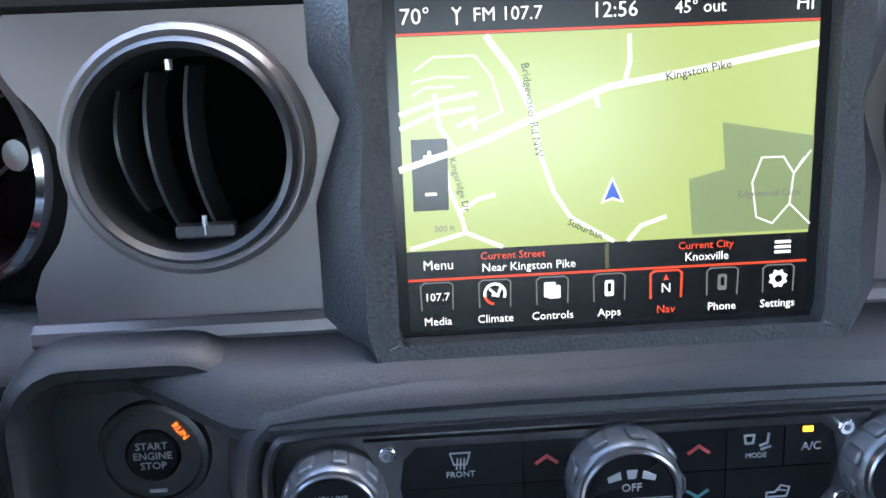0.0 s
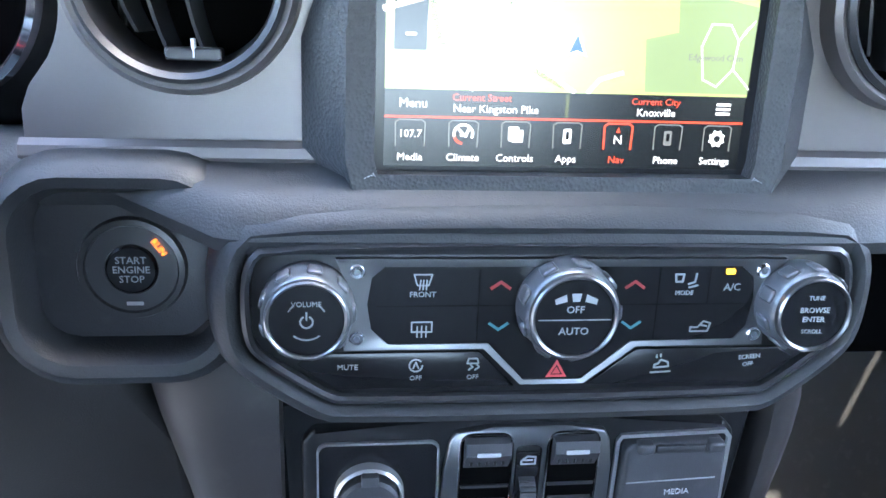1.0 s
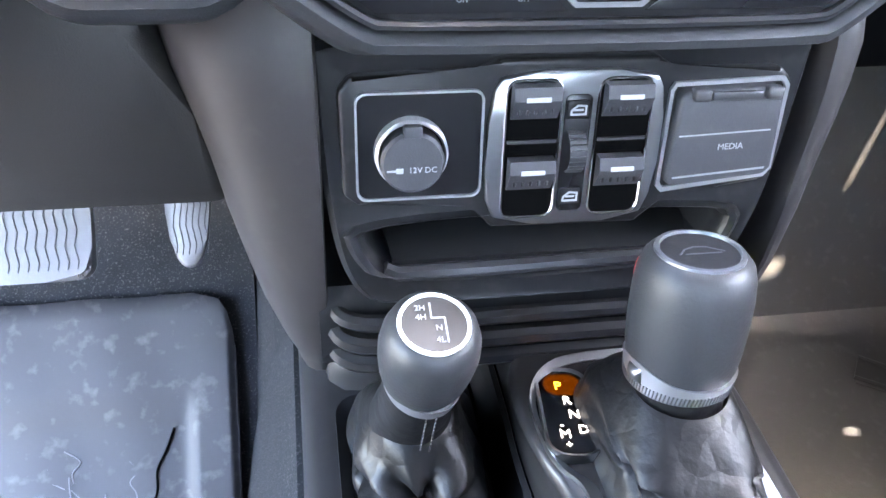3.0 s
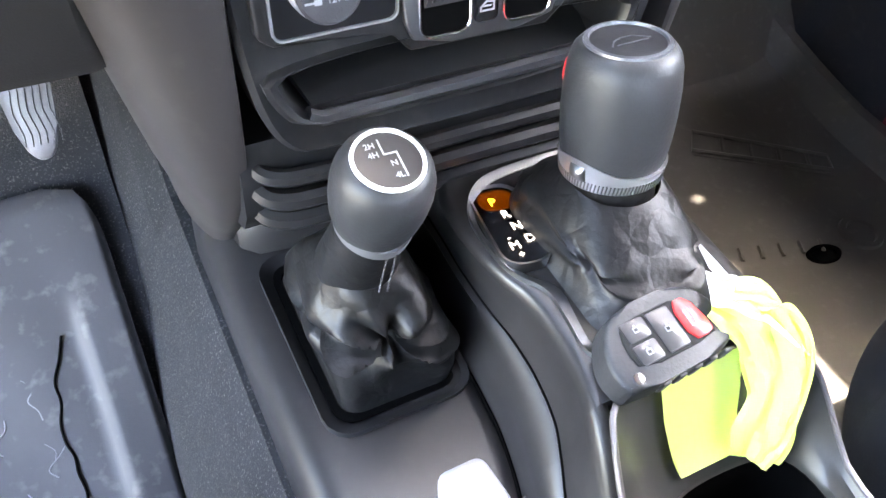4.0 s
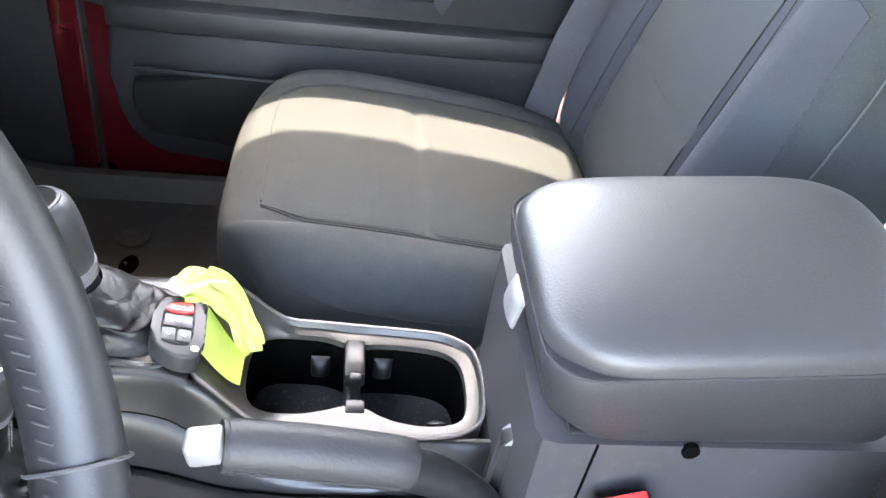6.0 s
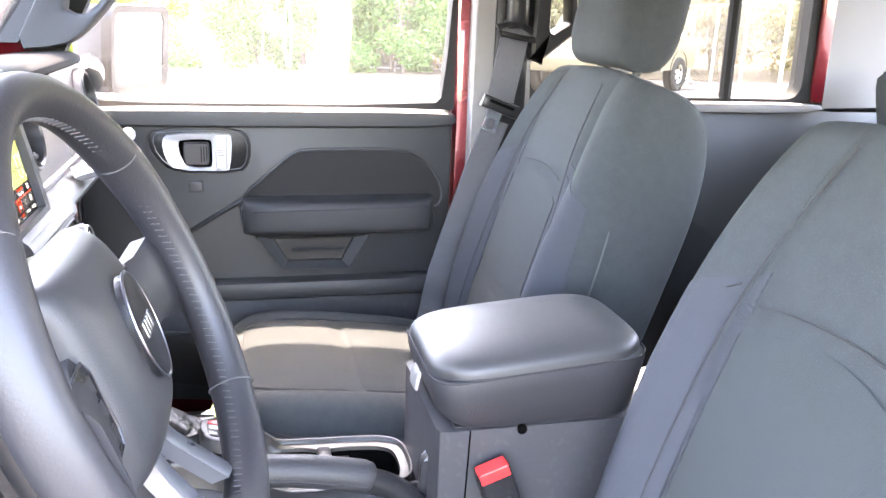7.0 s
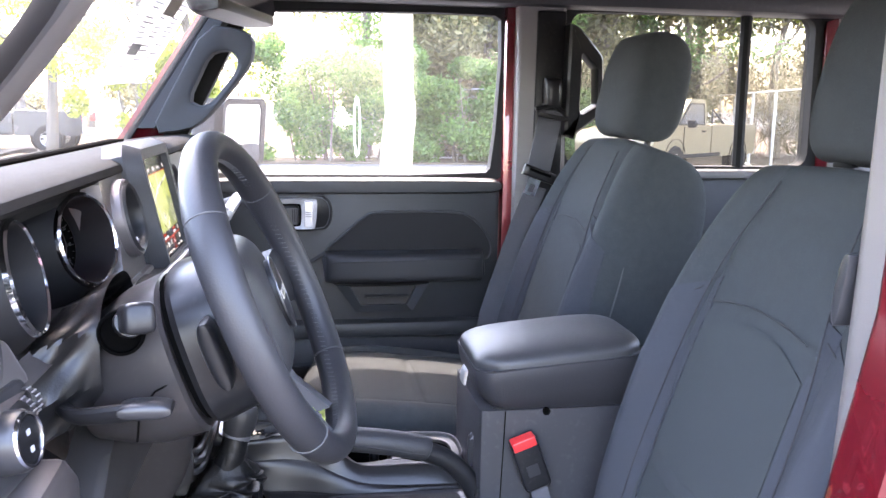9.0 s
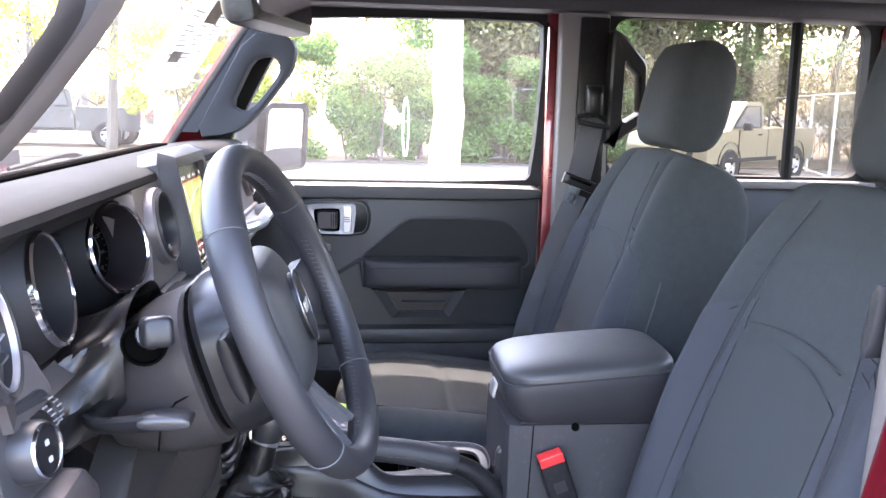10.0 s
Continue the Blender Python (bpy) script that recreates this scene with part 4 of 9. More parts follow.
for k in range(5):
    part("hush_slot", cube((-0.228, -0.0015, 0.484 - 0.004 * k), (0.028, 0.003, 0.0018), bev=0.0005), M_DARK, dash)
# bronze side cheeks of the stack, rolling back from the lower panel to the knee panel
for s, x0, wd in ((-1, -0.129, 1.0), (1, 0.118, 0.42)):
    bm = bmesh.new()
    rings = []
    for z, wout, yf in ((0.532, 0.058, -0.026), (0.515, 0.070, -0.038), (0.495, 0.075, -0.045), (0.475, 0.071, -0.048), (0.455, 0.066, -0.049), (0.43, 0.060, -0.049), (0.40, 0.054, -0.050), (0.365, 0.047, -0.048), (0.335, 0.041, -0.042), (0.312, 0.036, -0.033), (0.290, 0.032, -0.020), (0.268, 0.029, -0.004), (0.250, 0.027, 0.010), (0.236, 0.026, 0.018)):
        w = wout * wd
        rings.append([Vector((x0 + s * a * w, yf + b, z)) for a, b in ((0.0, 0.004), (0.02, 0.001), (0.12, 0.0), (0.34, 0.001), (0.55, 0.006), (0.72, 0.016), (0.86, 0.030), (0.95, 0.046), (1.0, 0.07), (1.0, 0.15), (0.0, 0.15))])
    loft(bm, rings)
    part("stack_cheek", bm, M_CHEEK, dash, "near-black bronze stack cheek")
gb = thing("dash_grab_handle", "silver-grey passenger grab bar on the dashboard", "grab handle")
part("grip", bar(curve_pts([(0.30, -0.012, 0.605), (0.31, -0.05, 0.618), (0.34, -0.058, 0.628), (0.52, -0.058, 0.630), (0.55, -0.05, 0.62), (0.56, -0.012, 0.607)], 6), 0.012, 10), M_SILVER, gb)

# ---- infotainment screen ----
scr = thing("infotainment_screen", "black-framed touchscreen showing a yellow-green road map", "screen")
outer = [(-0.101, -0.040), (-0.119, -0.016), (-0.119, 0.032), (-0.107, 0.066), (-0.118, 0.088), (-0.118, 0.132), (-0.10, 0.148), (0.10, 0.148), (0.118, 0.132), (0.118, 0.088), (0.107, 0.066), (0.119, 0.032), (0.119, -0.016), (0.101, -0.040)]
face = [(-0.096, -0.034), (-0.100, -0.018), (-0.100, 0.034), (-0.097, 0.066), (-0.100, 0.088), (-0.100, 0.126), (-0.092, 0.136), (0.092, 0.136), (0.100, 0.126), (0.100, 0.088), (0.097, 0.066), (0.100, 0.034), (0.100, -0.018), (0.096, -0.034)]
inner = [(-0.086, -0.024), (-0.0875, -0.018), (-0.0875, 0.034), (-0.0875, 0.066), (-0.0875, 0.088), (-0.0875, 0.118), (-0.085, 0.1215), (0.085, 0.1215), (0.0875, 0.118), (0.0875, 0.088), (0.0875, 0.066), (0.0875, 0.034), (0.0875, -0.018), (0.086, -0.024)]
bm = bmesh.new()
loft(bm, [[DM @ Vector((*p, w)) for p in ring] for ring, w in ((outer, -0.03), (outer, -0.004), (face, 0.0165), (inner, 0.0155), (inner, 0.004))], caps=False)
M_TEXTURED = material("diamond_grained_black_plastic", (0.027, 0.0275, 0.030), 0.5, 0, 0.0, 400, 0.1, 6)
_t = M_TEXTURED.node_tree
_v = _t.nodes.new("ShaderNodeTexVoronoi")
_v.inputs["Scale"].default_value = 620
_t.links.new(_t.nodes["Texture Coordinate"].outputs["Object"], _v.inputs["Vector"])
_bp = _t.nodes.new("ShaderNodeBump")
_bp.inputs["Strength"].default_value, _bp.inputs["Distance"].default_value = 0.7, 0.0006
_t.links.new(_v.outputs["Distance"], _bp.inputs["Height"])
_t.links.new(_bp.outputs[0], _t.nodes["Principled BSDF"].inputs["Normal"])
part("bezel", bm, M_TEXTURED, scr, "textured black plastic bezel")
for s in (-1, 1):
    bm = bmesh.new()
    for k in range(8):
        sweep(bm, [DM @ Vector((s * (0.0965 - k * 0.0012), -0.029 + 0.0008 * k, 0.0158)), DM @ Vector((s * (0.0885 - k * 0.0003), -0.0195 - k * 0.0009, 0.0150))], 0.00035, 4)
    part("corner_ribs", bm, M_SILVER, scr)
part("glass_panel", slab([(-0.0875, -0.024), (0.0875, -0.024), (0.0875, 0.1215), (-0.0875, 0.1215)], 0.0, 0.0062, DM), M_GLOSS, scr, "gloss black glass")
W = 0.0066


def mp(x, y):
    L, R = 678 + (y - 8) * 0.012, 1357 - (y - 15) * 0.118
    return (-0.083 + 0.166 * (x - L) / (R - L), 0.0965 - (y - 10) / 340 * 0.0842)


disp = part("map_display", slab([(-0.083, 0.0123), (0.083, 0.0123), (0.083, 0.0965), (-0.083, 0.0965)], 0.0062, W, DM), SCR["map"], scr, "yellow-green map")
part("park_area", slab([mp(1190, 162), mp(1337, 190), mp(1318, 345), mp(1131, 345), mp(1131, 252), mp(1190, 238)][::-1], W, W + 0.0002, DM), SCR["park"], disp)
roads = [[(678, 215), (800, 178), (905, 136), (1010, 98), (1160, 76), (1350, 44)], [(820, 15), (860, 70), (886, 128)], [(886, 128), (897, 200), (915, 262), (940, 305), (985, 335), (1005, 348)],
         [(1047, 20), (1046, 60), (1035, 95)], [(745, 190), (752, 250), (770, 300), (775, 322)], [(690, 345), (775, 322), (830, 348)], [(770, 285), (795, 268), (822, 262)], [(1030, 348), (1050, 325), (1090, 312)],
         [(735, 100), (740, 150), (760, 180)], [(680, 150), (730, 130), (795, 122)], [(680, 128), (735, 110), (800, 100)], [(795, 155), (795, 138), (770, 150)], [(988, 104), (992, 128)]]
part("main_road", strokes([[mp(*q) for q in ln] for ln in roads], 0.0017, W, DM), SCR["road"], disp, kind="stuff")
for ln in roads[:2]:
    part("wide_road", strokes([[mp(*q) for q in ln]], 0.0026, W + 0.0001, DM), SCR["road"], disp)
loops = [[(705, 62), (735, 42), (800, 42), (825, 75), (840, 130), (800, 145)], [(700, 80), (740, 72), (790, 75)], [(700, 100), (720, 88), (765, 88)],
         [(1300, 250), (1285, 222), (1250, 222), (1232, 262), (1235, 320), (1260, 332), (1290, 300), (1300, 250), (1330, 214)], [(1290, 300), (1320, 335)], [(1300, 250), (1318, 225)]]
part("lane_loop", strokes([[mp(*q) for q in ln] for ln in loops], 0.00075, W, DM), SCR["road"], disp, kind="stuff")
part("zoom_buttons", slab([mp(695, 168), mp(752, 168), mp(750, 283), mp(695, 283)][::-1], W, W + 0.0004, DM), SCR["black"], disp)
u0, v0 = mp(723, 196)
part("zoom_plus", strokes([[(u0 - 0.002, v0), (u0 + 0.002, v0)], [(u0, v0 - 0.002), (u0, v0 + 0.002)]], 0.0014, W + 0.0005, DM), SCR["white"], disp)
u0, v0 = mp(723, 256)
part("zoom_minus", strokes([[(u0 - 0.002, v0), (u0 + 0.002, v0)]], 0.0012, W + 0.0005, DM), SCR["white"], disp)
u0, v0 = mp(1008, 265)
part("position_halo", slab([(u0 - 0.0048, v0 - 0.0050), (u0, v0 - 0.0035), (u0 + 0.0048, v0 - 0.0050), (u0, v0 + 0.0058)], W, W + 0.0002, DM), SCR["white"], disp)
part("position_arrow", slab([(u0 - 0.0034, v0 - 0.0038), (u0, v0 - 0.0025), (u0 + 0.0034, v0 - 0.0038), (u0, v0 + 0.0042)], W + 0.0002, W + 0.0004, DM), SCR["blue"], disp)


def sw(s, size, x, y, mat, rot=0, al="CENTER", par=None, sx=1.0):
    u, v = mp(x, y)
    return words(s, size, DM @ Matrix.Translation((u, v, W + 0.0005)) @ Matrix.Rotation(radians(rot), 4, "Z"), mat, par or disp, "lettering", 0.0001, al, sx=sx)


sw("Kingston Pike", 0.0048, 1155, 79, SCR["ink"], 9)
sw("Bridgewater Rd NW", 0.0044, 886, 130, SCR["ink"], -82)
sw("Kingsridge Dr", 0.0040, 768, 243, SCR["ink"], -76)
sw("Suburban", 0.0042, 962, 326, SCR["ink"], -27)
sw("Edgewood Cem", 0.0040, 1258, 281, SCR["grey"], 0)
sw("300 ft", 0.0036, 742, 314, SCR["grey"], 0)
part("info_bar", slab([(-0.083, 0.0008), (0.083, 0.0008), (0.083, 0.0121), (-0.083, 0.0121)], 0.0062, W, DM), SCR["black"], scr)
part("info_divider", slab([(-0.002, 0.0012), (-0.0004, 0.0012), (-0.0004, 0.0118), (-0.002, 0.0118)], W, W + 0.0002, DM), SCR["olive"], scr)
for v, nm in ((0.0002, "red_line"), (0.0972, "red_line")):
    part(nm, slab([(-0.083, v - 0.0004), (0.083, v - 0.0004), (0.083, v + 0.0005), (-0.083, v + 0.0005)], 0.0062, W + 0.0001, DM), SCR["red"], scr)
part("icon_bar", slab([(-0.083, -0.0215), (0.083, -0.0215), (0.083, -0.0004), (-0.083, -0.0004)], 0.0062, W, DM), SCR["black"], scr)
part("status_bar", slab([(-0.083, 0.0980), (0.083, 0.0980), (0.083, 0.1185), (-0.083, 0.1185)], 0.0062, W, DM), SCR["black"], scr)
Wt = lambda s, size, u, v, mat, al="CENTER", rot=0, sx=1.0: words(s, size, DM @ Matrix.Translation((u, v, W + 0.0004)) @ Matrix.Rotation(radians(rot), 4, "Z"), mat, scr, "lettering", 0.0001, al, sx=sx)
Wt("Menu", 0.0056, -0.0705, 0.0062, SCR["white"])
Wt("Current Street", 0.0044, -0.040, 0.0091, SCR["red"])
Wt("Near Kingston Pike", 0.0049, -0.0335, 0.0042, SCR["white"])
Wt("Current City", 0.0044, 0.040, 0.0091, SCR["red"])
Wt("Knoxville", 0.0049, 0.0405, 0.0042, SCR["white"])
part("list_icon", strokes([[(0.0695, v), (0.0755, v)] for v in (0.0045, 0.0066, 0.0087)], 0.0012, W, DM), SCR["white"], scr)
for k, nm in enumerate(("Media", "Climate", "Controls", "Apps", "Nav", "Phone", "Settings")):
    u = -0.0715 + 0.0238 * k
    col = SCR["red"] if nm == "Nav" else SCR["white"]
    Wt(nm, 0.0048, u, -0.0176, col)
    part("icon_frame", strokes([[(u - 0.0064, -0.0125), (u - 0.0066, -0.0022), (u - 0.005, -0.001), (u + 0.005, -0.001), (u + 0.0066, -0.0022), (u + 0.0064, -0.0125)]], 0.0005 if nm != "Nav" else 0.0009, W, DM), SCR["grey"] if nm != "Nav" else SCR["red"], scr)
    if nm == "Media":
        Wt("107.7", 0.0047, u, -0.0072, SCR["white"])
    elif nm == "Nav":
        Wt("N", 0.0056, u, -0.0085, SCR["white"])
        part("icon", slab([(u - 0.001, -0.005), (u + 0.001, -0.005), (u, -0.0025)], W, W + 0.0003, DM), SCR["red"], scr)
    elif nm == "Settings":
        part("icon", slab([(u + (0.0042 if i % 2 else 0.0032) * math.cos(i * math.pi / 8), -0.007 + (0.0042 if i % 2 else 0.0032) * math.sin(i * math.pi / 8)) for i in range(16)], W, W + 0.0003, DM), SCR["white"], scr)
        part("icon_hole", slab(ringpts(0.0016, 12, c=(u, -0.007))[:-1], W + 0.0003, W + 0.0005, DM), SCR["black"], scr)
    elif nm == "Climate":
        part("icon", strokes([ringpts(0.0042, 14, 200, -20, (u, -0.0070)), [(u - 0.002, -0.005), (u + 0.001, -0.008), (u + 0.0025, -0.0045)], [(u - 0.001, -0.0075), (u + 0.0015, -0.0075)]], 0.0011, W, DM), SCR["white"], scr)
        part("heat_arc", strokes([ringpts(0.0042, 8, 200, 260, (u, -0.0070))], 0.0011, W + 0.0002, DM), SCR["red"], scr)
    elif nm == "Controls":
        bm = slab(rrect(0.0024, 0.0032, 0.0005, (u - 0.001, -0.0065)), W, W + 0.0002, DM)
        prism(bm, rrect(0.0026, 0.0028, 0.0005, (u + 0.0008, -0.0075)), W, W + 0.0003, DM)
        part("icon", bm, SCR["white"], scr)
    else:
        part("icon", slab(rrect(0.0019, 0.0034, 0.0008, (u, -0.0072)), W, W + 0.0003, DM), SCR["white"] if nm == "Apps" else SCR["grey"], scr)
        part("icon_hole", slab(rrect(0.0008, 0.0018, 0.0004, (u, -0.0068)), W + 0.0003, W + 0.0005, DM), SCR["black"], scr)
for s, u, sz in (("70\u00b0", -0.0755, 0.0085), ("FM 107.7", -0.040, 0.0072), ("12:56", 0.0015, 0.0082), ("45\u00b0 out", 0.035, 0.0066), ("HI", 0.0765, 0.0078)):
    Wt(s, sz, u, 0.1035, SCR["white"])
part("antenna_icon", strokes([[(-0.0595, 0.1005), (-0.0595, 0.1055)], [(-0.061, 0.1065), (-0.0595, 0.1045), (-0.058, 0.1065)]], 0.0007, W, DM), SCR["white"], scr)

# ---- climate and radio panel ----
HM = F((0, -0.045, 0.555), 12)
cl = thing("climate_panel", "gloss black climate panel with three chrome-ringed knobs", "control panel")
hp = [(-0.1405, 0.020), (-0.131, 0.0295), (0.1215, 0.0295), (0.1320, 0.0225), (0.1320, -0.008), (0.127, -0.017), (0.103, -0.0365), (0.094, -0.0405), (-0.100, -0.0405), (-0.109, -0.037), (-0.135, -0.019), (-0.1405, -0.010)]
hs = soft_outline(hp, 2)
part("housing", loft(bmesh.new(), [[HM @ Vector((*p, w)) for p in grown(hs, d)] for d, w in ((0.0, -0.004), (0.0003, 0.0030), (0.0020, 0.0044), (0.0040, 0.0030), (0.0045, -0.004))], caps=False), M_SATIN, cl)
part("padded_surround", loft(bmesh.new(), [[HM @ Vector((u, max(v, -0.054 - 0.2 * max(0, d - 0.012)), w)) for u, v in grown(hs, d)] for d, w in ((0.004, -0.012), (0.005, -0.001), (0.007, 0.0025), (0.010, 0.0040), (0.014, 0.0020), (0.018, -0.005), (0.021, -0.016), (0.024, -0.050))], caps=False), M_DASH, cl, "padded black surround")
part("base_plate", slab(hp, -0.03, 0.0, HM, 0.001), M_BLACK, cl, "black panel plate")
field = [(-0.083, 0.0215), (0.0805, 0.0215), (0.0865, 0.0165), (0.0885, 0.006), (0.0865, -0.008), (0.081, -0.0145), (0.031, -0.0150), (0.009, -0.0335), (-0.0185, -0.0335), (-0.036, -0.0150), (-0.081, -0.0150), (-0.0885, -0.008), (-0.0905, 0.004), (-0.0885, 0.0165)]
edge = [(-0.104, 0.0252), (0.1015, 0.0252), (0.0975, 0.0175), (0.0945, 0.006), (0.0945, -0.008), (0.0955, -0.0172), (0.0335, -0.0172), (0.0100, -0.0355), (-0.0198, -0.0355), (-0.038, -0.0172), (-0.1005, -0.0172), (-0.0995, -0.008), (-0.0985, 0.004), (-0.1005, 0.0165)]
part("button_field", slab(field, 0.0, 0.0020, HM), M_GLOSS, cl, "gloss black button field")
part("chrome_trim", frame_ring(bmesh.new(), edge, field, 0.0, 0.0034, HM, 0.0028), M_TRIM, cl, "satin chrome frame of the button field")
for a, b in (((-0.041, -0.014), (-0.041, 0.0205)), ((0.042, -0.014), (0.042, 0.0205)), ((0.066, 0.003), (0.066, 0.0205)), ((-0.086, 0.003), (-0.024, 0.003)), ((0.024, 0.003), (0.086, 0.003))):
    part("button_gap", strokes([[a, b]], 0.0005, 0.0020, HM, 0.0001), M_DARK, cl)
for bx, v in ((-0.0948, 0.0199), (-0.0949, -0.0111), (0.0901, 0.0198), (0.0900, -0.0113)):
    B = HM @ Matrix.Translation((bx, v, 0))
    b = part("bolt", turned([(0.0034, 0.002), (0.0034, 0.0046), (0.0028, 0.0053), (0.0001, 0.0053)], B, 14), M_BRIGHT, cl, "bright bolt head")
    part("bolt_socket", slab(ringpts(0.0015, 6, c=(0, 0))[:-1], 0.0050, 0.0055, B), M_KNURL, b)
for low in ([(-0.104, -0.0372), (-0.121, -0.0245), (-0.112, -0.0195), (-0.0395, -0.0195), (-0.0222, -0.0372)], [(0.0125, -0.0372), (0.0350, -0.0195), (0.105, -0.0195), (0.114, -0.0245), (0.097, -0.0372)]):
    part("lower_buttons", slab(low[::-1], 0.0, 0.0014, HM, 0.0004), M_GLOSS, cl)


def knob(u, v, r, name, face_lines):
    K = HM @ Matrix.Translation((u, v, 0))
    kb = part(name, turned([(r * 1.02, 0.0), (r * 1.02, 0.004), (r, 0.005), (r * 0.97, 0.014), (r * 0.90, 0.017), (r * 0.86, 0.0178)], K, 40), M_KNURL, cl, "smoked grey rotary knob")
    for i in range(9):
        a = 2 * math.pi * i / 9
        part("grip_lug", cube((0, 0, 0), (r * 0.34, r * 0.12, 0.010), K @ Matrix.Rotation(a, 4, "Z") @ Matrix.Translation((r * 0.985, 0, 0.0095)) @ Matrix.Rotation(radians(90), 4, "Z"), 0.0016, 3), M_KNURL, kb)
    part("chrome_ring", turned([(r * 0.90, 0.0165), (r * 0.885, 0.0195), (r * 0.845, 0.0203), (r * 0.80, 0.0195), (r * 0.79, 0.016)], K, 40), M_CHROME, kb, "satin chrome ring")
    part("face", turned([(r * 0.795, 0.014), (r * 0.79, 0.0186), (0.0001, 0.0188)], K, 36), M_GLOSS, kb, "gloss black face")
    for s, sz, y in face_lines:
        words(s, sz, K @ Matrix.Translation((0, y, 0.0190)), M_PRINT, kb)
    return kb, K


kv, KV = knob(-0.116, 0.0035, 0.0198, "volume_knob", [("VOLUME", 0.0032, 0.0072)])
part("power_icon", strokes([ringpts(0.0026, 12, 120, 420), [(0, 0.001), (0, 0.0042)]], 0.0007, 0.0190, KV @ Matrix.Translation((0, -0.0005, 0))), M_PRINT, kv)
for a0, a1 in ((232, 308), (128, 150), (30, 52)):
    part("swing_arc", strokes([ringpts(0.0085, 8, a0, a1)], 0.0006, 0.0190, KV), M_PRINT, kv)
kf, KF = knob(-0.0016, 0.0036, 0.0222, "fan_knob", [("OFF", 0.0046, 0.0036), ("AUTO", 0.0048, -0.0064)])
part("split_line", strokes([[(-0.016, -0.001), (0.016, -0.001)]], 0.0004, 0.0189, KF), M_PRINT2, kf)
part("fan_icon", slab([(-0.0015, 0.0075), (0.0015, 0.0075), (0.0022, 0.0112), (-0.0022, 0.0112)], 0.0190, 0.0192, KF), M_PRINT, kf)
for s in (-1, 1):
    part("fan_bar", slab([(s * 0.004, 0.0075), (s * 0.009, 0.0062), (s * 0.0095, 0.0085), (s * 0.0045, 0.0108)], 0.0190, 0.0192, KF), M_PRINT, kf)
kt, KT = knob(0.1092, 0.0037, 0.0200, "tune_knob", [("TUNE", 0.0030, 0.0080), ("BROWSE", 0.0036, 0.0022), ("ENTER", 0.0036, -0.0022), ("SCROLL", 0.0028, -0.0080)])
Hw = lambda s, size, u, v, mat, rot=0: words(s, size, HM @ Matrix.Translation((u, v, 0.0023)) @ Matrix.Rotation(radians(rot), 4, "Z"), mat, cl)
Hw("FRONT", 0.0036, -0.0661, 0.0085, M_PRINT)
part("defrost_icon", strokes([[(-0.0701, 0.0178), (-0.0621, 0.0178), (-0.0636, 0.0128), (-0.0686, 0.0128), (-0.0701, 0.0178)], [(-0.0676, 0.0108), (-0.0671, 0.0153)], [(-0.0661, 0.0108), (-0.0658, 0.0153)], [(-0.0646, 0.0108), (-0.0644, 0.0153)]], 0.0006, 0.0021, HM), M_PRINT, cl)
part("rear_defrost_icon", strokes([[(-0.0706, -0.0045), (-0.0616, -0.0045), (-0.0616, -0.0092), (-0.0706, -0.0092), (-0.0706, -0.0045)], [(-0.0681, -0.0117), (-0.0681, -0.0065)], [(-0.0661, -0.0117), (-0.0661, -0.0065)], [(-0.0641, -0.0117), (-0.0641, -0.0065)]], 0.0006, 0.0021, HM), M_PRINT2, cl)
for u in (-0.0314, 0.0306):
    part("warmer_arrow", strokes([[(u - 0.0042, 0.0112), (u, 0.0142), (u + 0.0042, 0.0112)]], 0.0014, 0.0021, HM), M_REDPRINT, cl)
    part("cooler_arrow", strokes([[(u - 0.0042, -0.0055), (u, -0.0085), (u + 0.0042, -0.0055)]], 0.0012, 0.0021, HM), M_BLUEPRINT, cl)
Hw("MODE", 0.0031, 0.0543, 0.0085, M_PRINT)
part("mode_icon", strokes([[(0.0493, 0.0175), (0.0533, 0.0175), (0.0528, 0.014), (0.0498, 0.014), (0.0493, 0.0175)], [(0.0593, 0.0178), (0.0588, 0.0138), (0.0558, 0.0128)], [(0.0603, 0.0122), (0.0563, 0.0112)]], 0.0009, 0.0021, HM), M_PRINT, cl)
Hw("A/C", 0.0050, 0.0772, 0.0111, M_PRINT2)
part("ac_lamp", slab(rrect(0.0021, 0.0012, 0.0003, (0.0755, 0.0188)), 0.0020, 0.0024, HM), M_AMBER, cl, "amber lamp")
part("recirculation_icon", strokes([[(0.0595, -0.0105), (0.068, -0.0105), (0.0690, -0.0065), (0.0655, -0.0055), (0.0630, -0.0085), (0.0595, -0.0085), (0.0595, -0.0105)], [(0.0645, -0.0075), (0.0675, -0.0080)]], 0.0007, 0.0021, HM), M_PRINT, cl)
Hw("MUTE", 0.0036, -0.0988, -0.0260, M_PRINT)
for u, ic in ((-0.0681, "a"), (-0.0420, "b")):
    Hw("OFF", 0.0032, u, -0.0318, M_PRINT)
    part("stop_icon" if ic == "a" else "traction_icon", strokes([ringpts(0.0030, 12, 40, 360, (u, -0.0258)), [(u - 0.0012, -0.0272), (u, -0.0242), (u + 0.0012, -0.0272)]] if ic == "a" else [[(u - 0.002, -0.0228), (u + 0.002, -0.0228), (u + 0.0026, -0.0252), (u - 0.0026, -0.0252), (u - 0.002, -0.0228)], [(u - 0.002, -0.0285), (u, -0.0270), (u - 0.001, -0.0260)], [(u + 0.001, -0.0285), (u + 0.003, -0.0270), (u + 0.002, -0.0260)]], 0.0007, 0.0016, HM), M_PRINT, cl)
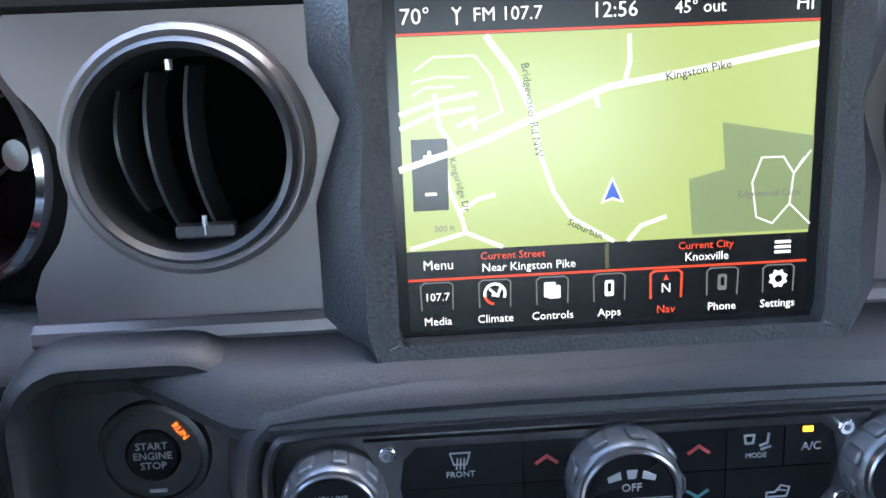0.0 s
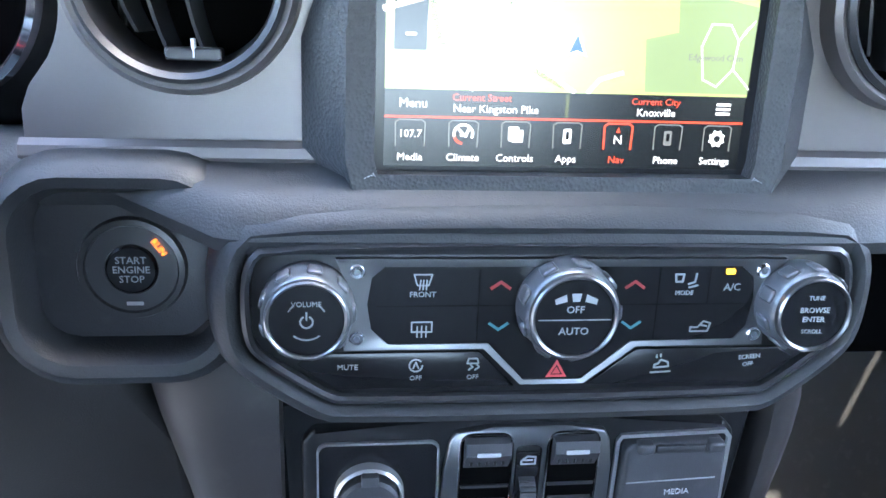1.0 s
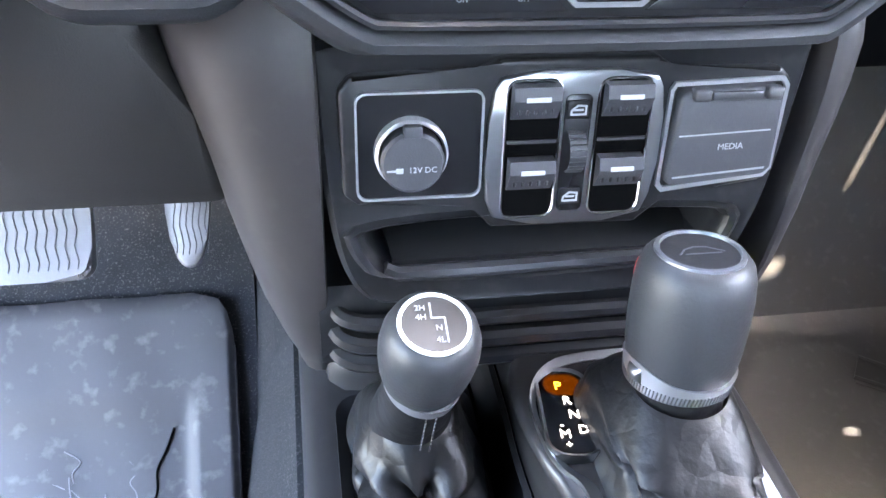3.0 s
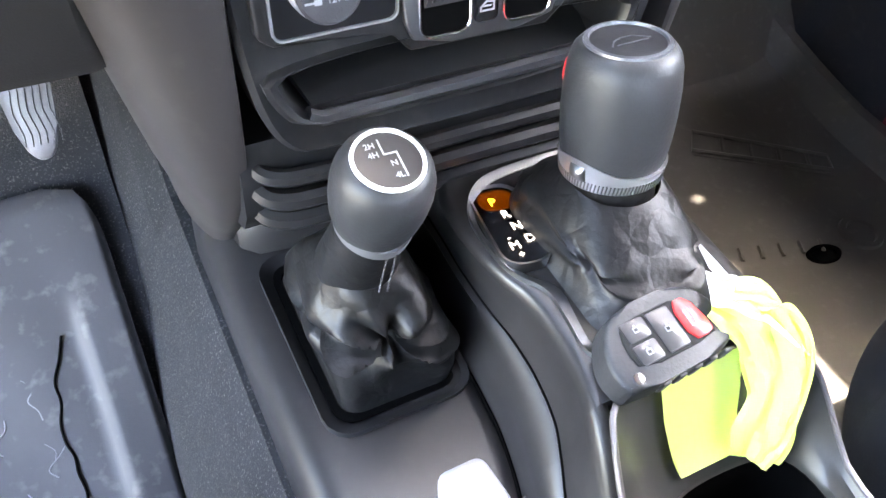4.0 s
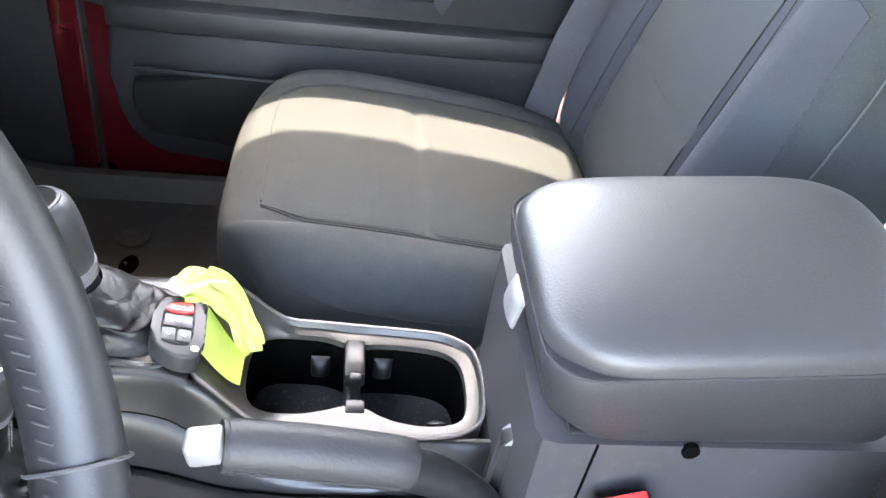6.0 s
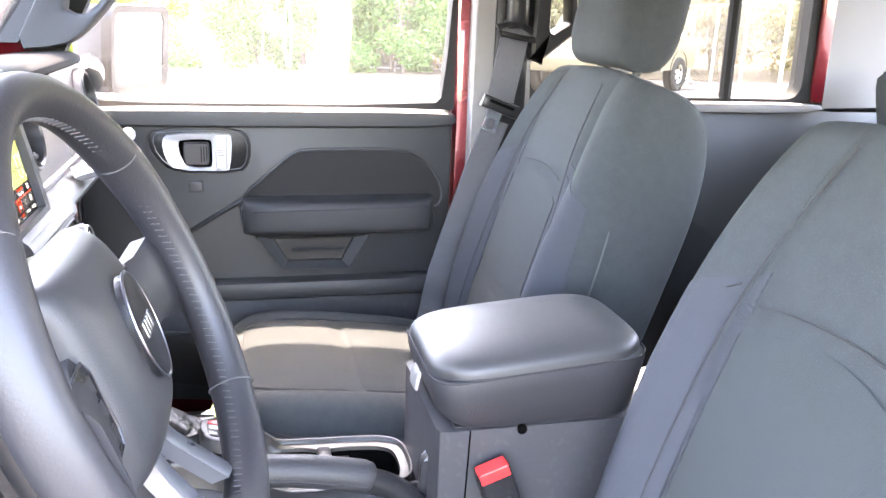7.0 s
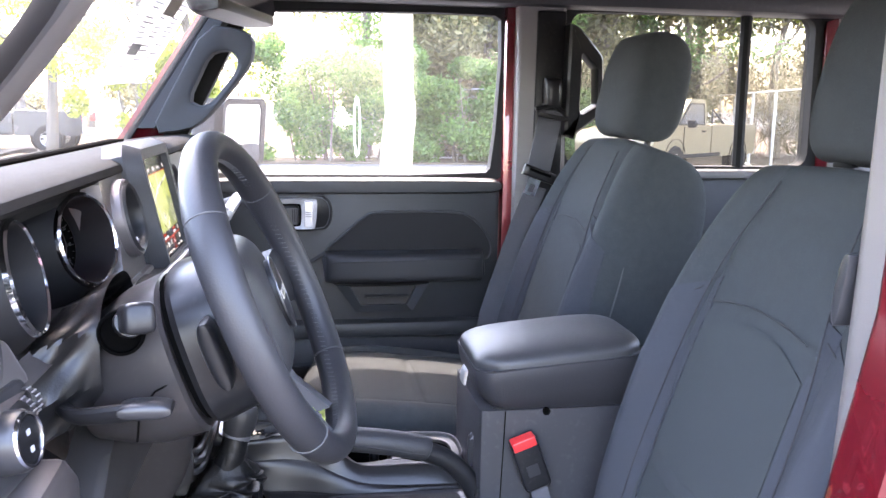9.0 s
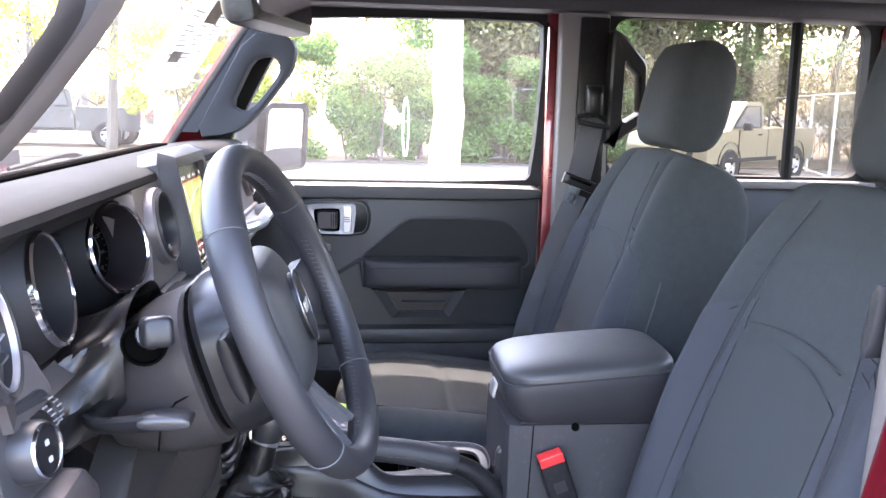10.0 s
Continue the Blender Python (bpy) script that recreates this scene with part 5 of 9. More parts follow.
hz = part("hazard_triangle", frame_ring(bmesh.new(), [(-0.0078, -0.0325), (0.0022, -0.0325), (-0.0028, -0.0238)], [(-0.0058, -0.0313), (0.0002, -0.0313), (-0.0028, -0.0262)], 0.0020, 0.0024, HM), M_REDPRINT, cl, "red hazard triangle")
part("hazard_core", slab([(-0.0048, -0.0308), (-0.0008, -0.0308), (-0.0028, -0.0274)], 0.0020, 0.0023, HM), M_REDPRINT, hz)
part("descent_icon", strokes([[(0.0430, -0.0315), (0.0525, -0.0310)], [(0.0445, -0.0290), (0.0515, -0.0285), (0.0510, -0.0262), (0.0475, -0.0250), (0.0462, -0.0270), (0.0445, -0.0275), (0.0445, -0.0290)], [(0.0452, -0.0238), (0.0452, -0.0225)], [(0.0472, -0.0235), (0.0472, -0.0222)]], 0.0008, 0.0016, HM), M_PRINT, cl)
Hw("SCREEN", 0.0031, 0.0911, -0.0240, M_PRINT, 5)
Hw("OFF", 0.0031, 0.0908, -0.0278, M_PRINT, 5)

# ---- switch panel with power outlet and media door ----
LM = F((-0.008, -0.047, 0.445), 9)
swp = thing("switch_panel", "black lower stack panel with silver-framed window switches", "switch panel")


def reach(c, a, poly):
    """How far the outline poly lies from c in the direction a."""
    dx, dy = math.cos(a), math.sin(a)
    best = 1e9
    for (x0, y0), (x1, y1) in zip(poly, poly[1:] + poly[:1]):
        ex, ey = x1 - x0, y1 - y0
        den = dx * ey - dy * ex
        if abs(den) > 1e-12:
            k = ((x0 - c[0]) * ey - (y0 - c[1]) * ex) / den
            s = ((x0 - c[0]) * dy - (y0 - c[1]) * dx) / den
            if k > 0 and -1e-6 <= s <= 1 + 1e-6:
                best = min(best, k)
    return best


def radial(c, poly, n=144):
    return [(c[0] + reach(c, a, poly) * math.cos(a), c[1] + reach(c, a, poly) * math.sin(a)) for a in [2 * math.pi * (i + 0.5) / n for i in range(n)]]


TC = (-0.009, -0.047)
panel_o = radial(TC, soft_outline([(-0.124, 0.058), (0.121, 0.058), (0.1205, 0.050), (0.1140, -0.027), (0.1045, -0.060), (0.094, -0.080), (0.080, -0.0865), (-0.088, -0.0865), (-0.104, -0.080), (-0.1155, -0.056), (-0.122, -0.005), (-0.1238, 0.050)], 2))
tray_o = radial(TC, soft_outline([(-0.104, -0.032), (0.088, -0.032), (0.088, -0.046), (0.078, -0.066), (-0.086, -0.068), (-0.101, -0.050)], 2))
big = [(TC[0] + (u - TC[0]) * 1.04, TC[1] + (v - TC[1]) * 1.05) for u, v in tray_o]
bm = bmesh.new()
loft(bm, [[LM @ Vector((*p, w)) for p in ring] for ring, w in ((panel_o, -0.03), (panel_o, -0.006), (grown(panel_o, -0.003), -0.002), (grown(panel_o, -0.006), -0.003), (big, -0.003))], caps=False)
part("back_panel", bm, M_BLACK, swp, "satin black panel that runs down round the tray")
raised = [(-0.1125, 0.034), (-0.107, 0.0410), (-0.048, 0.0420), (-0.038, 0.0475), (0.038, 0.0470), (0.047, 0.0405), (0.102, 0.0400), (0.108, 0.034), (0.109, -0.014), (0.103, -0.020), (0.049, -0.025), (0.038, -0.0400), (-0.039, -0.0385), (-0.050, -0.0235), (-0.105, -0.0225), (-0.1115, -0.017)]
part("raised_frame", slab(raised, -0.003, 0.0030, LM, 0.0022, 3), M_BLACK, swp, "gloss black raised frame")
part("outlet_frame", frame_ring(bmesh.new(), rrect(0.0300, 0.0268, 0.005, (-0.0752, 0.0072)), rrect(0.0290, 0.0258, 0.0045, (-0.0752, 0.0072)), 0.0, 0.0052, LM), M_BRUSHED, swp, "thin silver frame")
part("outlet_plate", slab(rrect(0.0290, 0.0258, 0.0045, (-0.0752, 0.0072)), 0.0, 0.0036, LM), M_GLOSS, swp)
OC = LM @ Matrix.Translation((-0.0795, 0.0050, 0.0))
oc = part("outlet_ring", turned([(0.0174, 0.003), (0.0172, 0.009), (0.0160, 0.0105), (0.0152, 0.009), (0.0152, 0.004)], OC, 36), M_SILVER, swp, "pale ring of the power outlet")
part("outlet_cap", turned([(0.0154, 0.003), (0.0150, 0.0118), (0.0136, 0.0135), (0.0001, 0.0138)], OC @ Matrix.Translation((0, -0.0025, 0)), 32), M_PLASTIC, oc, "black outlet cap")
part("cap_hinge", cube((0, 0.0130, 0.0115), (0.0085, 0.0058, 0.006), OC, 0.001), M_PLASTIC, oc)
words("12V DC", 0.0040, OC @ Matrix.Translation((0.0045, -0.0055, 0.0140)), M_PRINT, oc)
part("plug_icon", strokes([[(-0.0120, -0.0055), (-0.0075, -0.0055)]], 0.0009, 0.0139, OC), M_PRINT, oc)
part("plug_head", slab(rrect(0.0017, 0.0013, 0.0004, (-0.0063, -0.0055)), 0.0139, 0.0141, OC), M_PRINT, oc)
# centre: silver frame with two switch slots
plate = soft_outline([(-0.036, 0.0425), (0.036, 0.0420), (0.0425, 0.030), (0.0432, -0.018), (0.036, -0.0370), (-0.037, -0.0360), (-0.0445, -0.018), (-0.0425, 0.030)], 1)
part("switch_plate", slab(plate, 0.003, 0.0064, LM, 0.0014, 3), M_CHROME, swp, "silver switch surround")
for s in (-1, 1):
    slot = part("switch_slot", slab(rrect(0.0128, 0.0345, 0.0055, (s * 0.0222, 0.0035)), 0.0055, 0.0068, LM), M_DARK, swp)
    part("slot_rim", bar([LM @ Vector((u, v, 0.0068)) for u, v in rrect(0.0132, 0.0349, 0.0058, (s * 0.0222, 0.0035))], 0.0007, 6, closed=True), M_BRIGHT, slot, "bright slot edge")
    for v in (0.0285, -0.0075):
        rk = part("rocker", loft(bmesh.new(), [[LM @ Vector((s * 0.0222 + u, v + dv, w)) for dv, w in ((0.0085, 0.006), (0.0080, 0.0125), (0.0020, 0.0140), (-0.0035, 0.0110), (-0.0085, 0.0075), (-0.0085, 0.006))] for u in (-0.0112, -0.0105, 0.0105, 0.0112)]), M_PLASTIC, swp, "black window rocker switch")
        part("rocker_mark", slab(rrect(0.0058, 0.0011, 0.0003, (s * 0.0222, v + 0.0028)), 0.0139, 0.0144, LM), M_PRINT, rk)
        for k in range(5):
            part("finger_rib", cube((s * 0.0222 - 0.008 + 0.004 * k, v - 0.0035, 0.0105), (0.0016, 0.0035, 0.0020), LM, 0.0004), M_SATIN, rk)
    part("slot_bridge", cube((s * 0.0222, 0.0085, 0.0068), (0.024, 0.0016, 0.0018), LM), M_SATIN, slot)
part("center_column", slab(rrect(0.0066, 0.0300, 0.003, (-0.0005, 0.001)), 0.0060, 0.0072, LM, 0.0004), M_GLOSS, swp)
dw = part("dimmer_wheel", turned([(0.0105, -0.0042), (0.0108, -0.003), (0.0108, 0.003), (0.0105, 0.0042)], LM @ Matrix.Translation((-0.001, 0.0030, 0.0045)) @ Matrix.Rotation(radians(90), 4, "Y"), 24), M_PLASTIC, swp)
for k in range(9):
    a = radians(-60 + 15 * k)
    part("wheel_rib", cube((-0.001, 0.0030 + 0.0110 * math.sin(a), 0.0045 + 0.0110 * math.cos(a)), (0.008, 0.0008, 0.0012), LM), M_SATIN, dw)
for v in (0.0240, -0.0205):
    lk = part("lock_key", slab(rrect(0.0056, 0.0045, 0.001, (-0.001, v)), 0.0068, 0.0084, LM, 0.0006), M_GLOSS, swp)
    part("lock_icon", strokes([[(-0.0045, v - 0.0022), (0.0025, v - 0.0022), (0.0025, v + 0.0018), (-0.0015, v + 0.0022), (-0.0045, v - 0.0003), (-0.0045, v - 0.0022)], [(-0.003, v), (0.001, v)]], 0.0009, 0.0085, LM), M_PRINT, lk)
# media door
part("media_frame", frame_ring(bmesh.new(), [(0.0470, 0.0345), (0.1030, 0.0360), (0.1062, 0.032), (0.1065, -0.012), (0.1030, -0.0165), (0.0480, -0.0225), (0.0448, -0.019), (0.0450, 0.031)], [(0.0480, 0.0325), (0.1018, 0.0340), (0.1042, 0.031), (0.1045, -0.011), (0.1015, -0.0145), (0.0490, -0.0200), (0.0468, -0.017), (0.0468, 0.030)], 0.0, 0.0052, LM), M_BRUSHED, swp, "thin silver frame")
md = part("media_door", slab([(0.0490, 0.0290), (0.0525, 0.0320), (0.0985, 0.0330), (0.1020, 0.0300), (0.1035, -0.0100), (0.1000, -0.0135), (0.0505, -0.0180), (0.0475, -0.0150)], 0.0, 0.0098, LM, 0.0022, 3), M_PLASTIC, swp, "satin black media door")
part("door_hinge", cube((0.0770, 0.0290, 0.0085), (0.026, 0.0045, 0.0060), LM, 0.0012), M_SATIN, md)
for s in (-1, 1):
    part("hinge_knuckle", cube((0.0770 + s * 0.0185, 0.0300, 0.0095), (0.0090, 0.0065, 0.0070), LM, 0.0020, 3), M_PLASTIC, md)
part("door_groove", strokes([[(0.051, 0.0090), (0.098, 0.0108)]], 0.0007, 0.0098, LM), M_SILVER, md)
part("door_lip", strokes([[(0.051, -0.0128), (0.099, -0.0095)]], 0.0010, 0.0098, LM), M_SILVER, md)
words("MEDIA", 0.0046, LM @ Matrix.Translation((0.0785, 0.0028, 0.0101)) @ Matrix.Rotation(radians(1.5), 4, "Z"), M_PRINT, md)
# storage tray below
tr = thing("storage_tray", "black open storage tray with layered plastic lips", "tray")
bm = bmesh.new()
loft(bm, [[LM @ Vector((TC[0] + (u - TC[0]) * k, TC[1] + (v - TC[1]) * k, w)) for u, v in tray_o] for k, w in ((1.10, -0.006), (1.10, 0.0015), (1.07, 0.0035), (1.03, 0.0025), (1.0, -0.002), (1.0, -0.010), (1.02, -0.085), (0.01, -0.085))], caps=False)
part("tray_rim", bm, M_BLACK, tr, "rounded black rim and well of the tray")
part("tray_floor", slab([(-0.095, 0.0), (0.078, 0.0), (0.082, 0.070), (-0.099, 0.070)], 0.3795, 0.3835, Matrix.Translation((0, -0.048, 0))), M_RUBBER, tr, "dusty ribbed rubber tray floor")
part("front_bar", bar([LM @ Vector((u, v, -0.001)) for u, v in ((-0.092, -0.0605), (-0.085, -0.0640), (-0.04, -0.0640), (0.03, -0.0630), (0.072, -0.0620), (0.080, -0.0580))], 0.0042, 8), M_SATIN, tr, "satin front edge of the tray")
for k, (z, y, x0, x1, r) in enumerate(((0.347, -0.054, -0.100, 0.092, 0.0050), (0.333, -0.056, -0.104, 0.096, 0.0058), (0.317, -0.054, -0.108, 0.100, 0.0062))):
    part("lip", bar(curve_pts([(-0.1265, y + 0.045, z), (-0.1255, y + 0.016, z), (-0.117, y + 0.004, z - 0.002), (-0.09, y, z - 0.002), (0.0, y, z - 0.002), (x1 - 0.02, y, z - 0.002), (x1 - 0.004, y + 0.006, z - 0.002), (x1, y + 0.02, z)], 4), r, 8), M_BLACK, tr)
bm = bmesh.new()
loft(bm, [[Vector((x, y, z)) for y, z in ((-0.040, 0.362), (-0.046, 0.345), (-0.046, 0.318), (-0.036, 0.300), (-0.010, 0.284), (0.03, 0.278), (0.06, 0.278), (0.06, 0.362))] for x in (-0.134, -0.112, 0.096, 0.110)])
part("apron", bm, M_BLACK, tr)
# ---- centre console ----
con = thing("center_console", "black centre console with satin bronze deck and cup holders", "console")
XY = I4
bm = bmesh.new()
loft(bm, [[Vector((x, y, z)) for x, z in ((-0.162, 0.02), (-0.153, 0.13), (-0.143, 0.200), (0.095, 0.200), (0.105, 0.13), (0.115, 0.02))] for y in (0.12, 0.0, -0.3, -0.46)])
part("console_body", bm, M_SIDE, con, "dusty black console side")
# one moulding: low deck, groove, curved ridge and the raised shifter deck; rows run from the dash to the seats
RIDGE = ((0.060, -0.036, -0.027, 0.284, -0.014, 0.312), (-0.030, -0.036, -0.028, 0.285, -0.016, 0.315), (-0.070, -0.036, -0.028, 0.285, -0.030, 0.317), (-0.100, -0.037, -0.029, 0.285, -0.032, 0.318), (-0.130, -0.038, -0.028, 0.285, -0.027, 0.318), (-0.150, -0.039, -0.026, 0.285, -0.0205, 0.318), (-0.175, -0.041, -0.026, 0.284, -0.019, 0.318), (-0.200, -0.046, -0.029, 0.281, -0.022, 0.318), (-0.218, -0.051, -0.035, 0.276, -0.027, 0.317),
         (-0.236, -0.056, -0.042, 0.269, -0.031, 0.308), (-0.255, -0.060, -0.047, 0.261, -0.0335, 0.290), (-0.275, -0.062, -0.050, 0.254, -0.035, 0.275), (-0.300, -0.064, -0.052, 0.248, -0.036, 0.2685), (-0.360, -0.064, -0.052, 0.243, -0.036, 0.2665), (-0.460, -0.064, -0.052, 0.241, -0.036, 0.2665))


def spread(rows, n=5):
    """Rows in between, on a smooth line through the given ones."""
    out = []
    for i in range(len(rows) - 1):
        a, b, c, d = (rows[max(0, min(len(rows) - 1, i + j))] for j in (-1, 0, 1, 2))
        for k in range(n):
            t = k / n
            out.append(tuple(0.5 * (2 * q + (r - p) * t + (2 * p - 5 * q + 4 * r - s) * t * t + (3 * q - p - 3 * r + s) * t**3) for p, q, r, s in zip(a, b, c, d)))
    return out + [rows[-1]]


def side_of(y, xg, xc, zc, xs, zs):
    lift = 0.012 * max(0.0, min(1.0, (y + 0.02) / 0.06)) ** 2
    h = zc - 0.240
    xo = -0.144 + 0.010 * max(0.0, (-y - 0.25) / 0.21) if y < -0.25 else -0.144
    return [(xo - 0.008, 0.15), (xo - 0.006, 0.214 + lift), (xo - 0.002, 0.227 + lift), (xo + 0.005, 0.2325 + lift), (xo + 0.014, 0.2345 + lift), (-0.095, 0.2360 + lift), (xg - 0.010, 0.2372 + lift * 0.5), (xg - 0.0035, 0.2375), (xg - 0.0012, 0.2345), (xg + 0.0006, 0.2345), (xg + 0.0022, 0.2405),
            (xg + 0.0040, 0.240 + 0.35 * h), (xg + 0.0070, 0.240 + 0.72 * h), (xc - 0.0042, zc - 0.0035), (xc - 0.0014, zc - 0.0012), (xc - 0.0004, zc - 0.0035), (xc + 0.0006, zc - 0.0008),
            (xc * 0.62 + xs * 0.38, zc + (zs - zc) * 0.30), (xc * 0.30 + xs * 0.70, zc + (zs - zc) * 0.68), (xs - 0.0015, zs - 0.0050), (xs + 0.0008, zs - 0.0014), (xs + 0.0042, zs)]


rows_ = spread(RIDGE)
bm = bmesh.new()
loft(bm, [[Vector((x, r[0], z)) for x, z in side_of(*r)] + [Vector((x, r[0], z)) for x, z in ((0.086, r[5]), (0.092, r[5] - 0.002), (0.097, r[5] - 0.008), (0.104, 0.15))] for r in rows_ if r[0] >= -0.2185])
part("shifter_deck", bm, M_CDECK, con, "satin black moulding of low deck, ridge and shifter deck", sharp=60)
bm = bmesh.new()
loft(bm, [[Vector((x, r[0], z)) for x, z in side_of(*r)] + [Vector((r[4] + 0.008, r[0], r[5] - 0.002)), Vector((r[4] + 0.010, r[0], 0.15))] for r in rows_ if r[0] <= -0.2175])
part("rear_deck", bm, M_CDECK, con, "satin black moulding beside the cup holders", sharp=60)
for pts, r in (([(xg - 0.0003, y, 0.2355) for y, xg, *_ in rows_], 0.0012), ([(xc - 0.0004, y, zc - 0.0024) for y, _, xc, zc, *_ in rows_], 0.0010)):
    part("joint_line", bar(pts, r, 5), M_DARK, con)
bm = bmesh.new()
loft(bm, [[Vector((x, y + dy, z)) for y, z in ((-0.004, 0.236), (-0.002, 0.250), (0.006, 0.262), (0.018, 0.269), (0.036, 0.272), (0.052, 0.266), (0.060, 0.25), (0.060, 0.2))] for x, dy in ((-0.134, 0.030), (-0.130, 0.012), (-0.120, 0.003), (-0.10, 0.0), (-0.045, 0.0), (-0.030, 0.004), (0.10, 0.004))])
part("front_ramp", bm, M_CDECK, con, "satin grey band across the front of the deck")
for lip in ([(-0.036, 0.030, 0.277), (-0.024, 0.010, 0.296), (0.0, -0.030, 0.312), (0.085, -0.035, 0.312), (0.10, -0.025, 0.30)], [(-0.040, 0.050, 0.292), (-0.020, 0.028, 0.304), (0.008, -0.010, 0.316), (0.085, -0.018, 0.316), (0.10, -0.010, 0.304)]):
    part("front_lip", bar(curve_pts(lip, 5), 0.0055, 8), M_BLACK, con)
# chrome trim round the indicator and the shifter
ring_o = soft_outline([(0.008, -0.0640), (0.062, -0.0640), (0.0745, -0.078), (0.082, -0.175), (0.077, -0.208), (0.060, -0.216), (0.002, -0.209), (-0.0165, -0.196), (-0.0130, -0.172), (-0.0120, -0.152), (-0.0235, -0.138), (-0.0275, -0.112), (-0.0255, -0.088), (-0.012, -0.0700)], 2)
ring_i = soft_outline([(0.011, -0.0690), (0.060, -0.0690), (0.0695, -0.081), (0.0765, -0.175), (0.0725, -0.203), (0.058, -0.2110), (0.004, -0.2045), (-0.0105, -0.194), (-0.0080, -0.173), (-0.0040, -0.152), (-0.0195, -0.138), (-0.0245, -0.112), (-0.0225, -0.090), (-0.008, -0.0740)], 2)
part("shifter_ring", frame_ring(bmesh.new(), ring_o, ring_i, 0.315, 0.3212, XY, 0.3195), M_CHROME, con, "satin chrome shifter trim")
part("ring_well", slab(ring_i[::-1], 0.3140, 0.3186, XY), M_BLACK, con)
# gear indicator
GM = Matrix.Translation((-0.0080, -0.1060, 0.3205)) @ Matrix.Rotation(radians(-7), 4, "Z") @ Matrix.Rotation(radians(-4), 4, "X") @ Matrix.Diagonal((0.92, 0.92, 1, 1))
gi = thing("gear_indicator", "black gear indicator with park letter glowing orange", "gear indicator")
part("chrome_border", frame_ring(bmesh.new(), rrect(0.0160, 0.0345, 0.0125, (0, 0)), rrect(0.0142, 0.0325, 0.011, (0, 0)), -0.006, 0.0022, GM, 0.0014), M_CHROME, gi)
part("window", slab(rrect(0.0142, 0.0325, 0.011, (0, 0)), -0.006, 0.0010, GM), M_GLOSS, gi)
part("park_glow", slab(rrect(0.0112, 0.0085, 0.0076, (0.0, 0.0210)), 0.0008, 0.0013, GM), glow("dim_orange_glow", (0.8, 0.15, 0.0), 0.0018), gi, "orange lit patch")
for s, u, v, m in (("P", -0.003, 0.0195, M_AMBER), ("R", 0.0005, 0.0075, M_LIT), ("N", 0.003, -0.0035, M_LIT), ("D", 0.0065, -0.0150, M_LIT), ("M", -0.0045, -0.0185, M_LIT), ("-", -0.0055, -0.0115, M_LIT), ("+", -0.0035, -0.0262, M_LIT)):
    words(s, 0.0088 if s not in "+-" else 0.007, GM @ Matrix.Translation((u, v, 0.0015)), m, gi, "letter")

# shift lever
sh = thing("gear_shifter", "tall black gear shift knob with chrome collar and stitched boot", "gear lever")
SX = Matrix.Translation((0.039, -0.1185, 0.360)) @ Matrix.Rotation(radians(-10), 4, "X")
part("knob", turned([(0.0250, 0.004), (0.0268, 0.009), (0.0278, 0.018), (0.0284, 0.032), (0.0282, 0.046), (0.0272, 0.056), (0.0254, 0.0622), (0.0222, 0.0660), (0.0208, 0.0664)], SX, 48), M_GRIP, sh, "black leather-grained knob")
part("cap_ring", turned([(0.0212, 0.0650), (0.0206, 0.0676), (0.0186, 0.0679), (0.0180, 0.0660)], SX, 36), M_KNURL, sh)
cap = part("cap_disc", turned([(0.0183, 0.0650), (0.0179, 0.0667), (0.0001, 0.0670)], SX, 36), M_BLACK, sh, "gloss black emblem disc")
part("cap_emblem", strokes([[(-0.011, -0.003), (-0.007, 0.0015), (-0.002, 0.0035), (0.004, 0.003), (0.008, 0.0), (0.011, -0.002)], [(-0.008, -0.003), (0.009, -0.003)]], 0.0008, 0.0671, SX), M_KNURL, cap)
part("front_trigger", cushion(Matrix.Translation((0.0200, -0.0940, 0.407)) @ Matrix.Rotation(radians(35), 4, "Z") @ Matrix.Rotation(radians(90), 4, "X"), 0.0035, 0.0075, 0.0035, 0.0035, 3, nu=10, nv=12), M_REDPL, sh, "red trigger")
bm = bmesh.new()
n = 64
prof = lambda a: 0.0060 * math.exp(-((((a - 195 + 180) % 360) - 180) / 42) ** 2)
rings = []
for r, h0, h1 in ((0.0236, -0.004, 0), (0.0262, -0.0025, 0), (0.0268, 0.0030, 0), (0.0276, 0.0055, 1), (0.0278, 0.0065, 1), (0.0250, 0.0062, 1)):
    rings.append([SX @ Vector((r * math.cos(2 * math.pi * i / n), r * math.sin(2 * math.pi * i / n), h0 + h1 * 1.2 * prof(360 * i / n))) for i in range(n)])
loft(bm, rings)
collar = part("chrome_collar", bm, M_BRUSHED, sh, "bright chrome collar")
bm = bmesh.new()
for i in range(90):
    a = 2 * math.pi * i / 90
    sweep(bm, [SX @ Vector((0.0264 * math.cos(a), 0.0264 * math.sin(a), -0.0022)), SX @ Vector((0.0270 * math.cos(a + 0.03), 0.0270 * math.sin(a + 0.03), 0.0026))], 0.0004, 4)
part("knurling", bm, M_CHROME, collar, kind="stuff")
part("release_button", cushion(SX @ Matrix.Rotation(radians(195), 4, "Z") @ Matrix.Translation((0.0262, 0, 0.0065)) @ Matrix.Rotation(radians(90), 4, "Y"), 0.0042, 0.0050, 0.0035, 0.002, 2.2, nu=12, nv=12), M_CHROME, sh)


def even(poly, n):
    """n points spaced evenly along a closed outline."""
    P = [Vector((*p, 0)) for p in poly]
    L = [0.0]
    for a, b in zip(P, P[1:] + P[:1]):
        L.append(L[-1] + (b - a).length)
    out, j = [], 0
    for k in range(n):
        s = L[-1] * k / n
        while L[j + 1] < s:
            j += 1
        a, b = P[j], P[(j + 1) % len(P)]
        q = a.lerp(b, (s - L[j]) / max(1e-9, L[j + 1] - L[j]))
        out.append((q.x, q.y))
    return out


